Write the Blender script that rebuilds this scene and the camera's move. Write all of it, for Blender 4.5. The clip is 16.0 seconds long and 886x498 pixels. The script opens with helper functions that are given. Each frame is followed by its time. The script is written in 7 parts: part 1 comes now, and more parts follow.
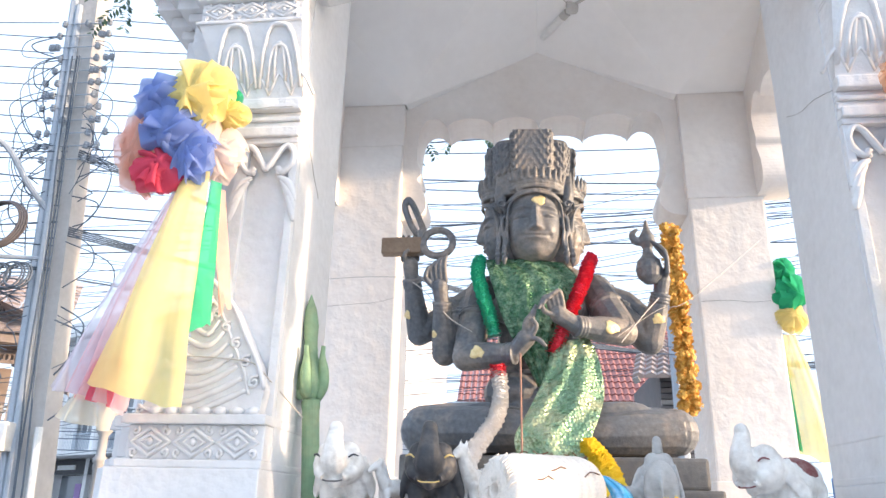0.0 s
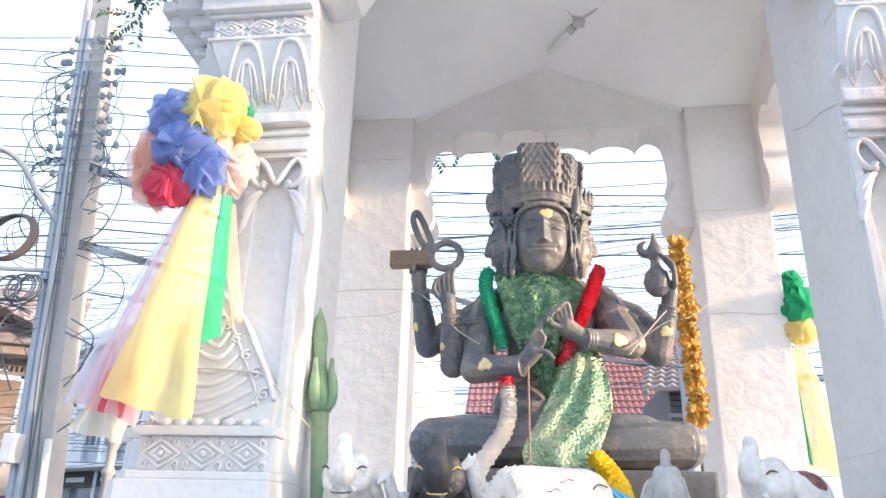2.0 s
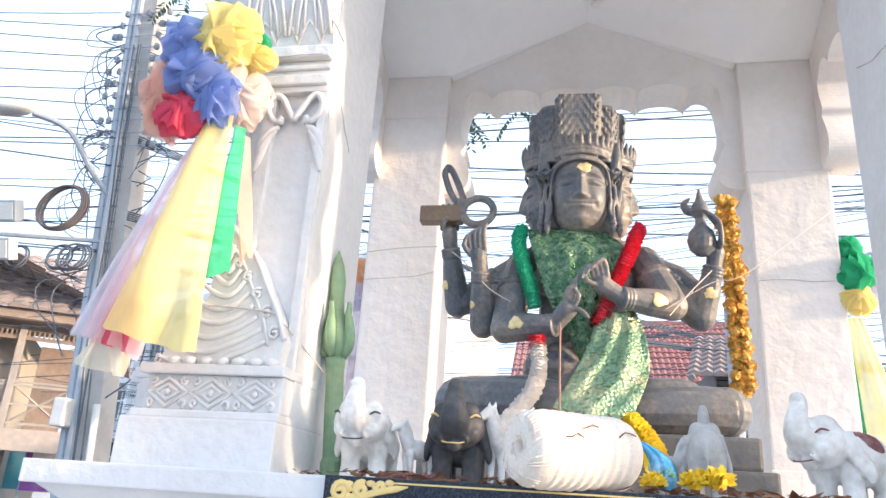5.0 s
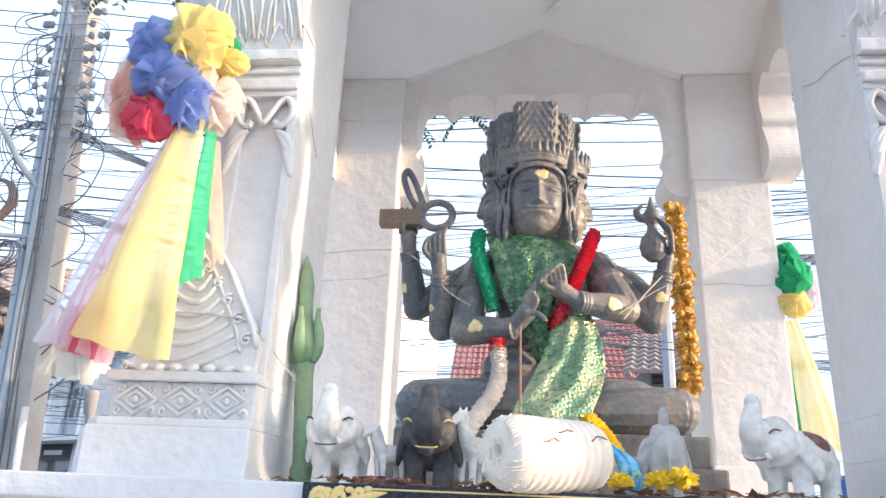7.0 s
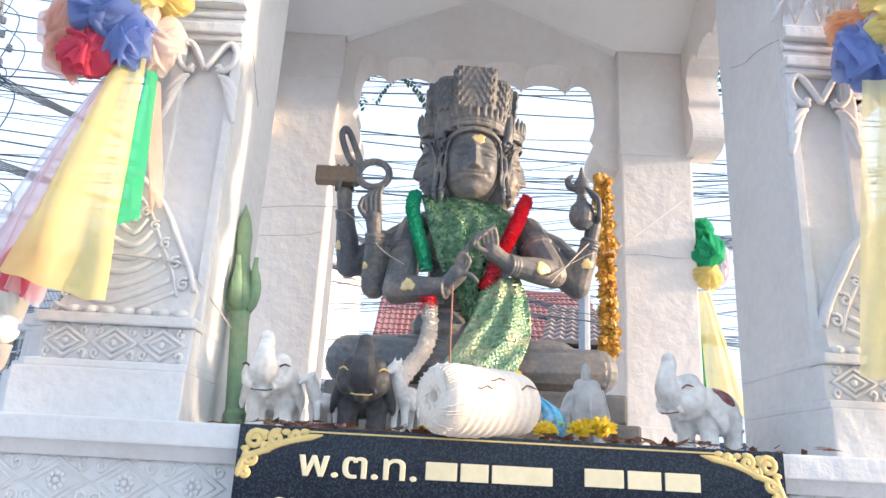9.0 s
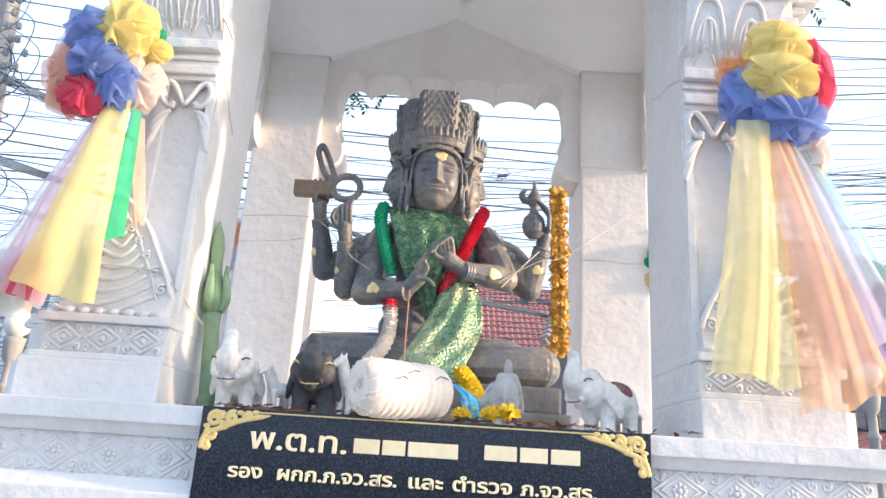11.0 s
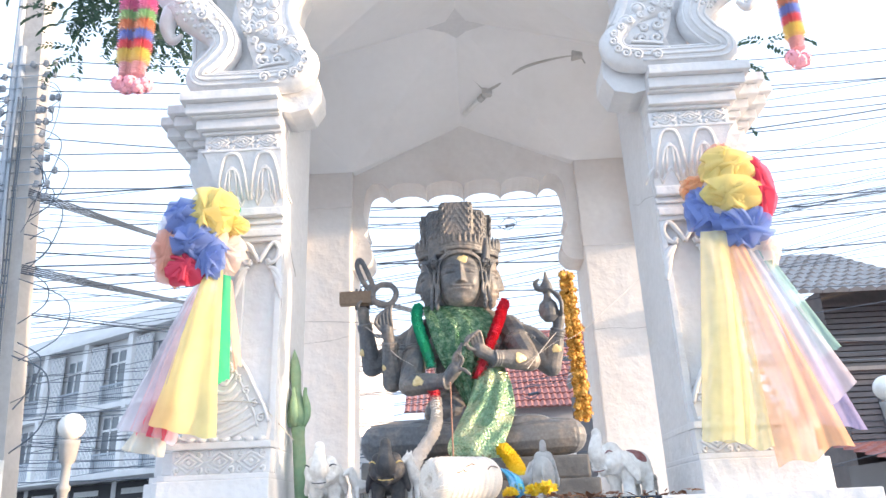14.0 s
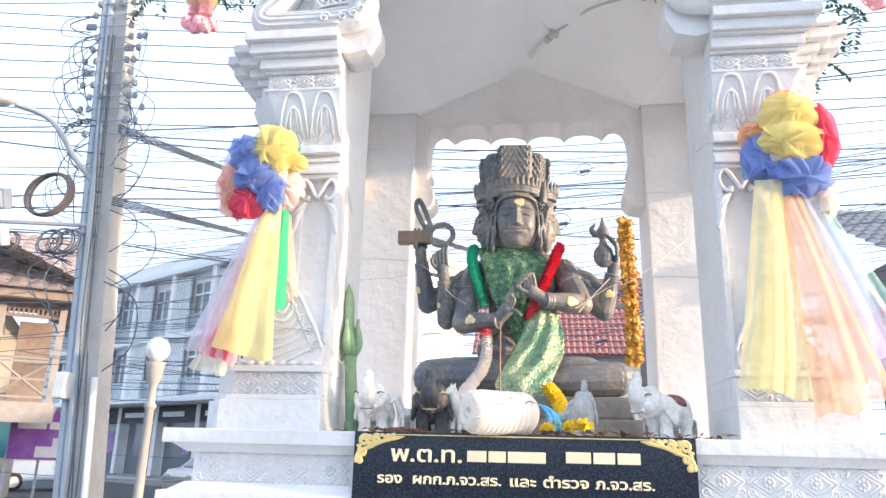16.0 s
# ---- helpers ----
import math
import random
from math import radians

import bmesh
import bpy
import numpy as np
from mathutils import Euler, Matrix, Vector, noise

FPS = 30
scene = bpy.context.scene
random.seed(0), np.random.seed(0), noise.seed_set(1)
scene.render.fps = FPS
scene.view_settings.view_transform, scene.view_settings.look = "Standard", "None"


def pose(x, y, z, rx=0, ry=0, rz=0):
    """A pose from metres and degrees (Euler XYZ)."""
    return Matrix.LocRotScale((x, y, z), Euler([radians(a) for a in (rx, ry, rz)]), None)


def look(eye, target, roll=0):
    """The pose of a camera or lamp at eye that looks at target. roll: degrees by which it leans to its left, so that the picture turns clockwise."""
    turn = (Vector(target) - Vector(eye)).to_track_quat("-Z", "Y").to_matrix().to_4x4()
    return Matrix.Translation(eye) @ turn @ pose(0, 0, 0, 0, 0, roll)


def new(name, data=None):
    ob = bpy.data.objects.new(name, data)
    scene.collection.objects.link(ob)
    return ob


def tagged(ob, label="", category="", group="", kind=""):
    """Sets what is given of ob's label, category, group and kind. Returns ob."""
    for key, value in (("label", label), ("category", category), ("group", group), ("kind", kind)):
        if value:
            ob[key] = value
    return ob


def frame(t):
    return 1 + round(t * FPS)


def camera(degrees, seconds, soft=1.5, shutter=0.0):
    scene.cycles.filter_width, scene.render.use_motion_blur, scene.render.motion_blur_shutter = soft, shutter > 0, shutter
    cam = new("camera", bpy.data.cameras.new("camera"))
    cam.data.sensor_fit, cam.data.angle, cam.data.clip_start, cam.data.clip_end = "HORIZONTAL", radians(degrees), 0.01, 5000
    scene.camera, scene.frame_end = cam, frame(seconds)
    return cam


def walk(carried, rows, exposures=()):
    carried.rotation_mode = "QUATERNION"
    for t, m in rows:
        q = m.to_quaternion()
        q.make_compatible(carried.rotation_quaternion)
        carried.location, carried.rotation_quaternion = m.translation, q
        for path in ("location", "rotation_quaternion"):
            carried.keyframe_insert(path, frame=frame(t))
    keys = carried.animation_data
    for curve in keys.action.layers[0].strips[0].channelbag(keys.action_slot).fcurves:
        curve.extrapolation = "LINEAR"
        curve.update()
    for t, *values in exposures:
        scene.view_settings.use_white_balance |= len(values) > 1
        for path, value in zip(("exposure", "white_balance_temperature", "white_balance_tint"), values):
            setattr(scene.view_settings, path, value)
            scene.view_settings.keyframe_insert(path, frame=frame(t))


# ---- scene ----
cam = camera(62.9, 16.0)
PATH = [
    (0, (-0.086, -1.43, 1.626), (-0.304, 0.439, 2.302), 1.3),
    (0.5, (-0.096, -1.437, 1.627), (-0.323, 0.424, 2.323), 1.3),
    (1, (-0.101, -1.449, 1.629), (-0.339, 0.407, 2.336), 1.6),
    (1.5, (-0.101, -1.449, 1.622), (-0.348, 0.404, 2.334), 1.7),
    (2, (-0.085, -1.443, 1.623), (-0.324, 0.412, 2.33), 1.5),
    (2.5, (-0.073, -1.439, 1.627), (-0.283, 0.422, 2.33), 1.5),
    (3, (-0.069, -1.407, 1.612), (-0.242, 0.456, 2.319), 1.4),
    (3.5, (-0.07, -1.37, 1.591), (-0.286, 0.499, 2.267), 2.0),
    (4, (-0.07, -1.33, 1.574), (-0.398, 0.528, 2.237), 2.9),
    (4.5, (-0.041, -1.302, 1.565), (-0.407, 0.551, 2.223), 3.7),
    (6.8, (-0.112, -1.341, 1.577), (-0.401, 0.519, 2.253), 3.0),
    (7, (-0.115, -1.344, 1.574), (-0.314, 0.533, 2.237), 2.5),
    (7.5, (-0.13, -1.334, 1.559), (-0.189, 0.577, 2.145), 3.4),
    (8, (-0.14, -1.352, 1.567), (-0.167, 0.559, 2.157), 4.1),
    (8.2, (-0.147, -1.354, 1.554), (-0.167, 0.558, 2.14), 3.8),
    (10.3, (-0.127, -1.494, 1.524), (-0.097, 0.416, 2.115), 2.9),
    (10.5, (-0.071, -1.53, 1.518), (-0.048, 0.383, 2.101), 3.0),
    (11, (0.036, -1.65, 1.502), (0.014, 0.265, 2.08), 3.7),
    (11.5, (0.132, -1.734, 1.507), (0.005, 0.177, 2.083), 4.7),
    (12, (0.135, -1.82, 1.5), (-0.059, 0.087, 2.071), 4.3),
    (12.5, (0.1, -1.938, 1.531), (-0.069, -0.034, 2.118), 1.0),
    (13, (0.032, -2.046, 1.545), (-0.031, -0.152, 2.184), -2.4),
    (13.5, (-0.01, -2.122, 1.55), (-0.083, -0.241, 2.224), -2.1),
    (14, (-0.015, -2.159, 1.559), (-0.073, -0.286, 2.259), -2.3),
    (14.5, (-0.011, -2.188, 1.57), (-0.058, -0.334, 2.32), -2.3),
    (15, (-0.061, -2.188, 1.571), (-0.106, -0.335, 2.322), -1.7),
    (15.5, (-0.087, -2.179, 1.557), (-0.169, -0.302, 2.241), -0.0),
    (16, (0.072, -2.202, 1.53), (-0.196, -0.299, 2.084), 1.5),
]
walk(cam, [(t, look(eye, target, roll)) for t, eye, target, roll in PATH],
     [(0.0, 1.37), (4.6, 1.36), (6.9, 1.22), (8.2, 1.17), (10.8, 1.18), (12.5, 1.25), (13.4, 1.38), (15.2, 1.42), (16.0, 1.38)])
# ---- light ----
SUN_TO = Vector((1.0, -0.11, 0.15)).normalized()
world = bpy.data.worlds.new("sky")
scene.world = world
world.use_nodes = True
_wn = world.node_tree.nodes
_sky = _wn.new("ShaderNodeTexSky")
_sky.sky_type = "NISHITA"
_sky.sun_disc = False
_sky.sun_elevation = radians(14)
_sky.sun_rotation = radians(97.5)
_sky.air_density = 1.0
_sky.dust_density = 7.0
_sky.ozone_density = 0.6
_wn["Background"].inputs["Strength"].default_value = 0.15
_haze = _wn.new("ShaderNodeMixRGB")          # bright evening haze over the whole sky
_haze.inputs[0].default_value = 0.72
_haze.inputs[2].default_value = (3.8, 4.7, 6.1, 1)
world.node_tree.links.new(_sky.outputs[0], _haze.inputs[1])
world.node_tree.links.new(_haze.outputs[0], _wn["Background"].inputs["Color"])
sun_data = bpy.data.lights.new("sun", "SUN")
sun_data.energy, sun_data.angle, sun_data.color = 3.1, radians(2.0), (1.0, 0.72, 0.48)
sun = new("sun", sun_data)
sun.matrix_world = look(SUN_TO * 50, (0, 0, 0))


# ---- materials ----
def mat(name, color, rough=0.7, metal=0.0, spots=None, spot_scale=6.0, spot_mix=0.5, grain=60.0, grain_amt=0.12,
        bump=0.15, bump_scale=40.0, rand=0.0, spec=0.4, coat=0.0, dist=0.01):
    """Principled surface: base colour, large blotches towards the colour spots, fine grain, and fine relief."""
    m = bpy.data.materials.new(name)
    m.use_nodes = True
    nt = m.node_tree
    n, l = nt.nodes, nt.links
    b = n["Principled BSDF"]
    tc = n.new("ShaderNodeTexCoord")
    big = n.new("ShaderNodeTexNoise")
    big.inputs["Scale"].default_value, big.inputs["Detail"].default_value, big.inputs["Roughness"].default_value = spot_scale, 6.0, 0.62
    ramp = n.new("ShaderNodeValToRGB")
    ramp.color_ramp.elements[0].position, ramp.color_ramp.elements[1].position = 0.45, 0.72
    mix = n.new("ShaderNodeMixRGB")
    mix.inputs[1].default_value = (*color, 1)
    mix.inputs[2].default_value = (*(spots or tuple(c * 0.7 for c in color)), 1)
    scale = n.new("ShaderNodeMath")
    scale.operation = "MULTIPLY"
    scale.inputs[1].default_value = spot_mix
    fine = n.new("ShaderNodeTexNoise")
    fine.inputs["Scale"].default_value, fine.inputs["Detail"].default_value = grain, 4.0
    gr = n.new("ShaderNodeMapRange")
    gr.inputs[3].default_value, gr.inputs[4].default_value = 1 - grain_amt, 1 + grain_amt
    gmix = n.new("ShaderNodeMixRGB")
    gmix.blend_type, gmix.inputs[0].default_value = "MULTIPLY", 1.0
    for a in (big, fine):
        l.new(tc.outputs["Object"], a.inputs["Vector"])
    l.new(big.outputs["Fac"], ramp.inputs[0])
    l.new(ramp.outputs[0], scale.inputs[0])
    l.new(scale.outputs[0], mix.inputs[0])
    l.new(fine.outputs["Fac"], gr.inputs[0])
    l.new(mix.outputs[0], gmix.inputs[1])
    l.new(gr.outputs[0], gmix.inputs[2])
    out = gmix.outputs[0]
    if rand:
        oi = n.new("ShaderNodeObjectInfo")
        hsv = n.new("ShaderNodeHueSaturation")
        mr = n.new("ShaderNodeMapRange")
        mr.inputs[3].default_value, mr.inputs[4].default_value = 1 - rand, 1 + rand
        l.new(oi.outputs["Random"], mr.inputs[0])
        l.new(mr.outputs[0], hsv.inputs["Value"])
        l.new(out, hsv.inputs["Color"])
        out = hsv.outputs[0]
    l.new(out, b.inputs["Base Color"])
    b.inputs["Roughness"].default_value, b.inputs["Metallic"].default_value = rough, metal
    b.inputs["Specular IOR Level"].default_value = spec
    b.inputs["Coat Weight"].default_value = coat
    if bump:
        bn = n.new("ShaderNodeTexNoise")
        bn.inputs["Scale"].default_value, bn.inputs["Detail"].default_value = bump_scale, 5.0
        bp = n.new("ShaderNodeBump")
        bp.inputs["Strength"].default_value, bp.inputs["Distance"].default_value = bump, dist
        l.new(tc.outputs["Object"], bn.inputs["Vector"])
        l.new(bn.outputs["Fac"], bp.inputs["Height"])
        l.new(bp.outputs[0], b.inputs["Normal"])
    return m


def gauze(name, color, clear=0.35, weave=900.0):
    """Thin see-through cloth: part clear, part lit from both sides, with a weave and uneven density."""
    m = bpy.data.materials.new(name)
    m.use_nodes = True
    nt = m.node_tree
    n, l = nt.nodes, nt.links
    n.remove(n["Principled BSDF"])
    tc = n.new("ShaderNodeTexCoord")
    dens = n.new("ShaderNodeTexNoise")
    dens.inputs["Scale"].default_value, dens.inputs["Detail"].default_value = 14.0, 3.0
    l.new(tc.outputs["Object"], dens.inputs["Vector"])
    mr = n.new("ShaderNodeMapRange")
    mr.inputs[3].default_value, mr.inputs[4].default_value = max(0.0, clear - 0.16), min(0.95, clear + 0.16)
    l.new(dens.outputs["Fac"], mr.inputs[0])
    d, t, c = n.new("ShaderNodeBsdfDiffuse"), n.new("ShaderNodeBsdfTranslucent"), n.new("ShaderNodeBsdfTransparent")
    d.inputs["Color"].default_value = t.inputs["Color"].default_value = (*color, 1)
    half, mix = n.new("ShaderNodeMixShader"), n.new("ShaderNodeMixShader")
    half.inputs[0].default_value = 0.45
    l.new(d.outputs[0], half.inputs[1])
    l.new(t.outputs[0], half.inputs[2])
    l.new(mr.outputs[0], mix.inputs[0])
    l.new(half.outputs[0], mix.inputs[1])
    l.new(c.outputs[0], mix.inputs[2])
    l.new(mix.outputs[0], n["Material Output"].inputs["Surface"])
    return m


WHITE = mat("white_plaster", (0.73, 0.73, 0.735), 0.75, spots=(0.58, 0.575, 0.57), spot_scale=5.5, spot_mix=0.4, grain=45, grain_amt=0.08, bump=0.55, bump_scale=26)
# pinkish tint puts the warm bounced light of the back pillars into the colour
WALLP = mat("warmlit_plaster", (0.85, 0.82, 0.79), 0.8, spots=(0.74, 0.66, 0.60), spot_scale=2.5, spot_mix=0.5, grain=30, grain_amt=0.06, bump=0.6, bump_scale=18)
CEIL = mat("ceiling_plaster", (0.88, 0.875, 0.87), 0.85, spots=(0.70, 0.69, 0.67), spot_scale=2.0, spot_mix=0.35, grain=25, grain_amt=0.03, bump=0.1, bump_scale=10)
# bluish base with brown blotches that put warm highlights into the colour
BRONZE = mat("dark_bronze", (0.145, 0.155, 0.17), 0.42, 0.0, spots=(0.40, 0.33, 0.265), spot_scale=7, spot_mix=0.8, grain=70, grain_amt=0.45, bump=0.6, bump_scale=60, dist=0.004)
GOLD = mat("gold_leaf", (0.85, 0.66, 0.32), 0.45, 0.35, spots=(0.9, 0.8, 0.55), spot_scale=60, grain_amt=0.2, bump=0.4)
GRANITE = mat("black_granite", (0.008, 0.012, 0.022), 0.14, spots=(0.06, 0.08, 0.11), spot_scale=240, spot_mix=0.8, grain=500, grain_amt=0.6, bump=0.0, spec=0.4, coat=0.0)
GOLDP = mat("gold_paint", (0.80, 0.60, 0.25), 0.5, spots=(0.62, 0.44, 0.16), spot_scale=40, bump=0.2)
CREAM = mat("cream_paint", (0.85, 0.76, 0.52), 0.55, bump=0.1)
GREENP = mat("green_paint", (0.20, 0.33, 0.20), 0.6, spots=(0.30, 0.34, 0.20), spot_scale=14, spot_mix=0.7, grain_amt=0.2, bump=0.3)
CHALK = mat("white_ceramic", (0.86, 0.84, 0.80), 0.55, spots=(0.45, 0.41, 0.36), spot_scale=22, spot_mix=0.7, grain_amt=0.15, bump=0.3)
GREYC = mat("grey_stone_figure", (0.50, 0.49, 0.47), 0.7, spots=(0.28, 0.27, 0.26), spot_scale=25, spot_mix=0.6, bump=0.4)
BLACKF = mat("black_figure", (0.055, 0.058, 0.066), 0.5, spots=(0.13, 0.12, 0.11), spot_scale=30, spot_mix=0.7, bump=0.4)
MAROON = mat("maroon_paint", (0.22, 0.07, 0.07), 0.6, spots=(0.45, 0.35, 0.33), spot_scale=40, spot_mix=0.6)
PEDEST = mat("grey_stone_pedestal", (0.12, 0.12, 0.12), 0.6, spots=(0.30, 0.29, 0.27), spot_scale=8, spot_mix=0.6, bump=0.3)
ASPHALT = mat("asphalt", (0.075, 0.075, 0.078), 0.9, spots=(0.09, 0.088, 0.085), spot_scale=0.8, grain=40, grain_amt=0.3)
CONCRETE = mat("concrete", (0.36, 0.355, 0.35), 0.85, spots=(0.25, 0.23, 0.21), spot_scale=2.0, spot_mix=0.6, grain=20, bump=0.3)
# lightened, so that the haze before the pole is in the colour
POLEC = mat("pole_concrete", (0.52, 0.50, 0.48), 0.85, spots=(0.34, 0.31, 0.29), spot_scale=3.0, spot_mix=0.5, grain=20, bump=0.4)
STEEL = mat("grey_steel", (0.44, 0.49, 0.55), 0.55, 0.1, bump=0.1)
# black cable turned blue-grey: haze and glare put into the colour
CABLE = mat("hazed_cable", (0.11, 0.14, 0.18), 0.6, bump=0)
BUILD = mat("white_building_paint", (0.84, 0.84, 0.84), 0.8, spots=(0.66, 0.66, 0.66), spot_scale=0.5, spot_mix=0.4, grain=2, bump=0)
WINDK = mat("dark_window_glass", (0.15, 0.17, 0.19), 0.12, spots=(0.20, 0.22, 0.24), spot_scale=0.6, bump=0, spec=0.6)
# weathered wood, greyed and lightened with distance haze in its colour
WOODH = mat("hazed_weathered_wood", (0.27, 0.22, 0.20), 0.75, spots=(0.40, 0.34, 0.30), spot_scale=1.2, spot_mix=0.7, grain=8, grain_amt=0.25)
WOODG = mat("grey_wood", (0.38, 0.36, 0.35), 0.8, spots=(0.42, 0.38, 0.33), spot_scale=1.0, grain=8, grain_amt=0.2)
# brown tiles, paled by haze that is put into the colour
ROOFB = mat("hazed_brown_tiles", (0.33, 0.28, 0.27), 0.8, spots=(0.42, 0.37, 0.35), spot_scale=1.0, grain=6, grain_amt=0.2)
# red tiles washed out towards pink, the haze painted in
ROOFR = mat("hazed_red_tiles", (0.42, 0.19, 0.17), 0.8, spots=(0.36, 0.17, 0.16), spot_scale=1.0, grain=6, grain_amt=0.2)
ROOFG = mat("grey_roof_tiles", (0.36, 0.35, 0.35), 0.8, spots=(0.22, 0.20, 0.20), spot_scale=1.0, grain=6, grain_amt=0.2)
# grey-brown boards shifted to neutral grey, distance haze included in the colour
DARKW = mat("hazed_dark_boards", (0.17, 0.165, 0.17), 0.75, spots=(0.24, 0.21, 0.20), spot_scale=1.5, grain=8, grain_amt=0.2)
LEAF = mat("leaf_green", (0.10, 0.19, 0.14), 0.45, spots=(0.16, 0.27, 0.19), spot_scale=2.0, grain=9, grain_amt=0.3, bump=0)
BARK = mat("bark", (0.16, 0.12, 0.09), 0.9, bump=0.6, bump_scale=15)
OPAL = mat("opal_glass", (0.85, 0.84, 0.80), 0.25, spots=(0.75, 0.73, 0.68), bump=0)
LAMPW = mat("white_enamel", (0.78, 0.78, 0.76), 0.4, bump=0)


# ---- mesh helpers ----
def link(name, bm, material, parent=None, label="", smooth=False, recalc=True):
    if recalc:
        bmesh.ops.recalc_face_normals(bm, faces=bm.faces)
    me = bpy.data.meshes.new(name)
    bm.to_mesh(me)
    bm.free()
    me.materials.append(material)
    if smooth:
        me.shade_smooth()
    ob = new(name, me)
    if parent is not None:
        ob.parent = parent
    if label:
        ob["label"] = label
    return ob


def part(name, bm, material, parent, label="", smooth=False):
    return link(name, bm, material, parent, label, smooth)


def thing(name, label, category, group="", kind="", at=None):
    return tagged(at_pose(new(name), at), label, category, group, kind)


def at_pose(ob, m):
    if m is not None:
        ob.matrix_basis = m
    return ob


def box(bm, x0, x1, y0, y1, z0, z1, bevel=0.0):
    m = Matrix.Translation(((x0 + x1) / 2, (y0 + y1) / 2, (z0 + z1) / 2)) @ Matrix.Diagonal((abs(x1 - x0), abs(y1 - y0), abs(z1 - z0), 1))
    r = bmesh.ops.create_cube(bm, size=1, matrix=m)
    if bevel:
        es = list({e for v in r["verts"] for e in v.link_edges})
        bmesh.ops.bevel(bm, geom=es, offset=bevel, segments=2, affect="EDGES", profile=0.6)
    return bm


def frustum(bm, a, b, z0, z1):
    """A block between the rectangle a (x0, x1, y0, y1) at z0 and the rectangle b at z1."""
    vs = [bm.verts.new((x, y, z)) for (x0, x1, y0, y1), z in ((a, z0), (b, z1)) for x, y in ((x0, y0), (x1, y0), (x1, y1), (x0, y1))]
    for f in ((3, 2, 1, 0), (4, 5, 6, 7), (0, 1, 5, 4), (1, 2, 6, 5), (2, 3, 7, 6), (3, 0, 4, 7)):
        bm.faces.new([vs[i] for i in f])
    return bm


def prism(bm, pts, y0, y1, axis="y"):
    """Extrudes a closed outline of (x, z) from y0 to y1; axis 'x' takes (y, z) from x0 to x1."""
    def at(p, d):
        return (p[0], d, p[1]) if axis == "y" else (d, p[0], p[1]) if axis == "x" else (p[0], p[1], d)
    a = [bm.verts.new(at(p, y0)) for p in pts]
    b = [bm.verts.new(at(p, y1)) for p in pts]
    k = len(pts)
    for i in range(k):
        bm.faces.new((a[i], a[(i + 1) % k], b[(i + 1) % k], b[i]))
    for loop in (a, b[::-1]):
        f = bm.faces.new(loop)
        f.normal_update()
        bmesh.ops.triangulate(bm, faces=[f])
    return bm


def tube(bm, pts, radii, seg=8, flat=1.0, closed=False):
    """A tube along the points; radii one number or one a point; flat squeezes it along y."""
    pts = [Vector(p) for p in pts]
    k = len(pts)
    rad = [radii] * k if isinstance(radii, (int, float)) else list(radii)
    rings = []
    up = Vector((0.13, 0.97, 0.2)).normalized()
    for i, p in enumerate(pts):
        if closed:
            d = pts[(i + 1) % k] - pts[i - 1]
        else:
            d = pts[min(i + 1, k - 1)] - pts[max(i - 1, 0)]
        d.normalize()
        s = d.cross(up)
        if s.length < 1e-3:
            s = d.cross(Vector((1, 0, 0)))
        s.normalize()
        u = s.cross(d)
        ring = []
        for j in range(seg):
            a = 2 * math.pi * j / seg
            o = s * (math.cos(a) * rad[i]) + u * (math.sin(a) * rad[i])
            ring.append(bm.verts.new(p + Vector((o.x, o.y * flat, o.z))))
        rings.append(ring)
    for i in range(k if closed else k - 1):
        a, b = rings[i], rings[(i + 1) % k]
        for j in range(seg):
            bm.faces.new((a[j], a[(j + 1) % seg], b[(j + 1) % seg], b[j]))
    if not closed:
        bm.faces.new(rings[0][::-1])
        bm.faces.new(rings[-1])
    return bm


def ball(bm, c, r, seg=12, rot=None):
    """An ellipsoid with the half sizes r."""
    r = (r, r, r) if isinstance(r, (int, float)) else r
    c, n = Vector(c), max(4, seg * 2 // 3)

    def at(x, y, z):
        v = Vector((x * r[0], y * r[1], z * r[2]))
        return bm.verts.new(c + (rot @ v if rot is not None else v))
    lo, hi = at(0, 0, -1), at(0, 0, 1)
    rings = []
    for i in range(1, n):
        b = math.pi * i / n
        rings.append([at(math.sin(b) * math.cos(2 * math.pi * j / seg), math.sin(b) * math.sin(2 * math.pi * j / seg), -math.cos(b)) for j in range(seg)])
    for j in range(seg):
        k = (j + 1) % seg
        bm.faces.new((lo, rings[0][k], rings[0][j]))
        bm.faces.new((hi, rings[-1][j], rings[-1][k]))
        for a, b in zip(rings, rings[1:]):
            bm.faces.new((a[j], a[k], b[k], b[j]))
    return bm


def lathe(bm, c, prof, seg=16):
    """Turns (radius, z) pairs round the upright line through c."""
    rings = [[bm.verts.new((c[0] + r * math.cos(2 * math.pi * j / seg), c[1] + r * math.sin(2 * math.pi * j / seg), c[2] + z)) for j in range(seg)] for r, z in prof]
    for a, b in zip(rings, rings[1:]):
        for j in range(seg):
            bm.faces.new((a[j], a[(j + 1) % seg], b[(j + 1) % seg], b[j]))
    bm.faces.new(rings[0][::-1])
    bm.faces.new(rings[-1])
    return bm


def spline(pts, n=8):
    """Points of a smooth line through pts."""
    pts = [Vector(p) for p in pts]
    out = []
    for i in range(len(pts) - 1):
        p0, p1, p2, p3 = pts[max(i - 1, 0)], pts[i], pts[i + 1], pts[min(i + 2, len(pts) - 1)]
        for j in range(n):
            t = j / n
            out.append(0.5 * ((2 * p1) + (p2 - p0) * t + (2 * p0 - 5 * p1 + 4 * p2 - p3) * t * t + (3 * p1 - p0 - 3 * p2 + p3) * t ** 3))
    out.append(pts[-1])
    return out


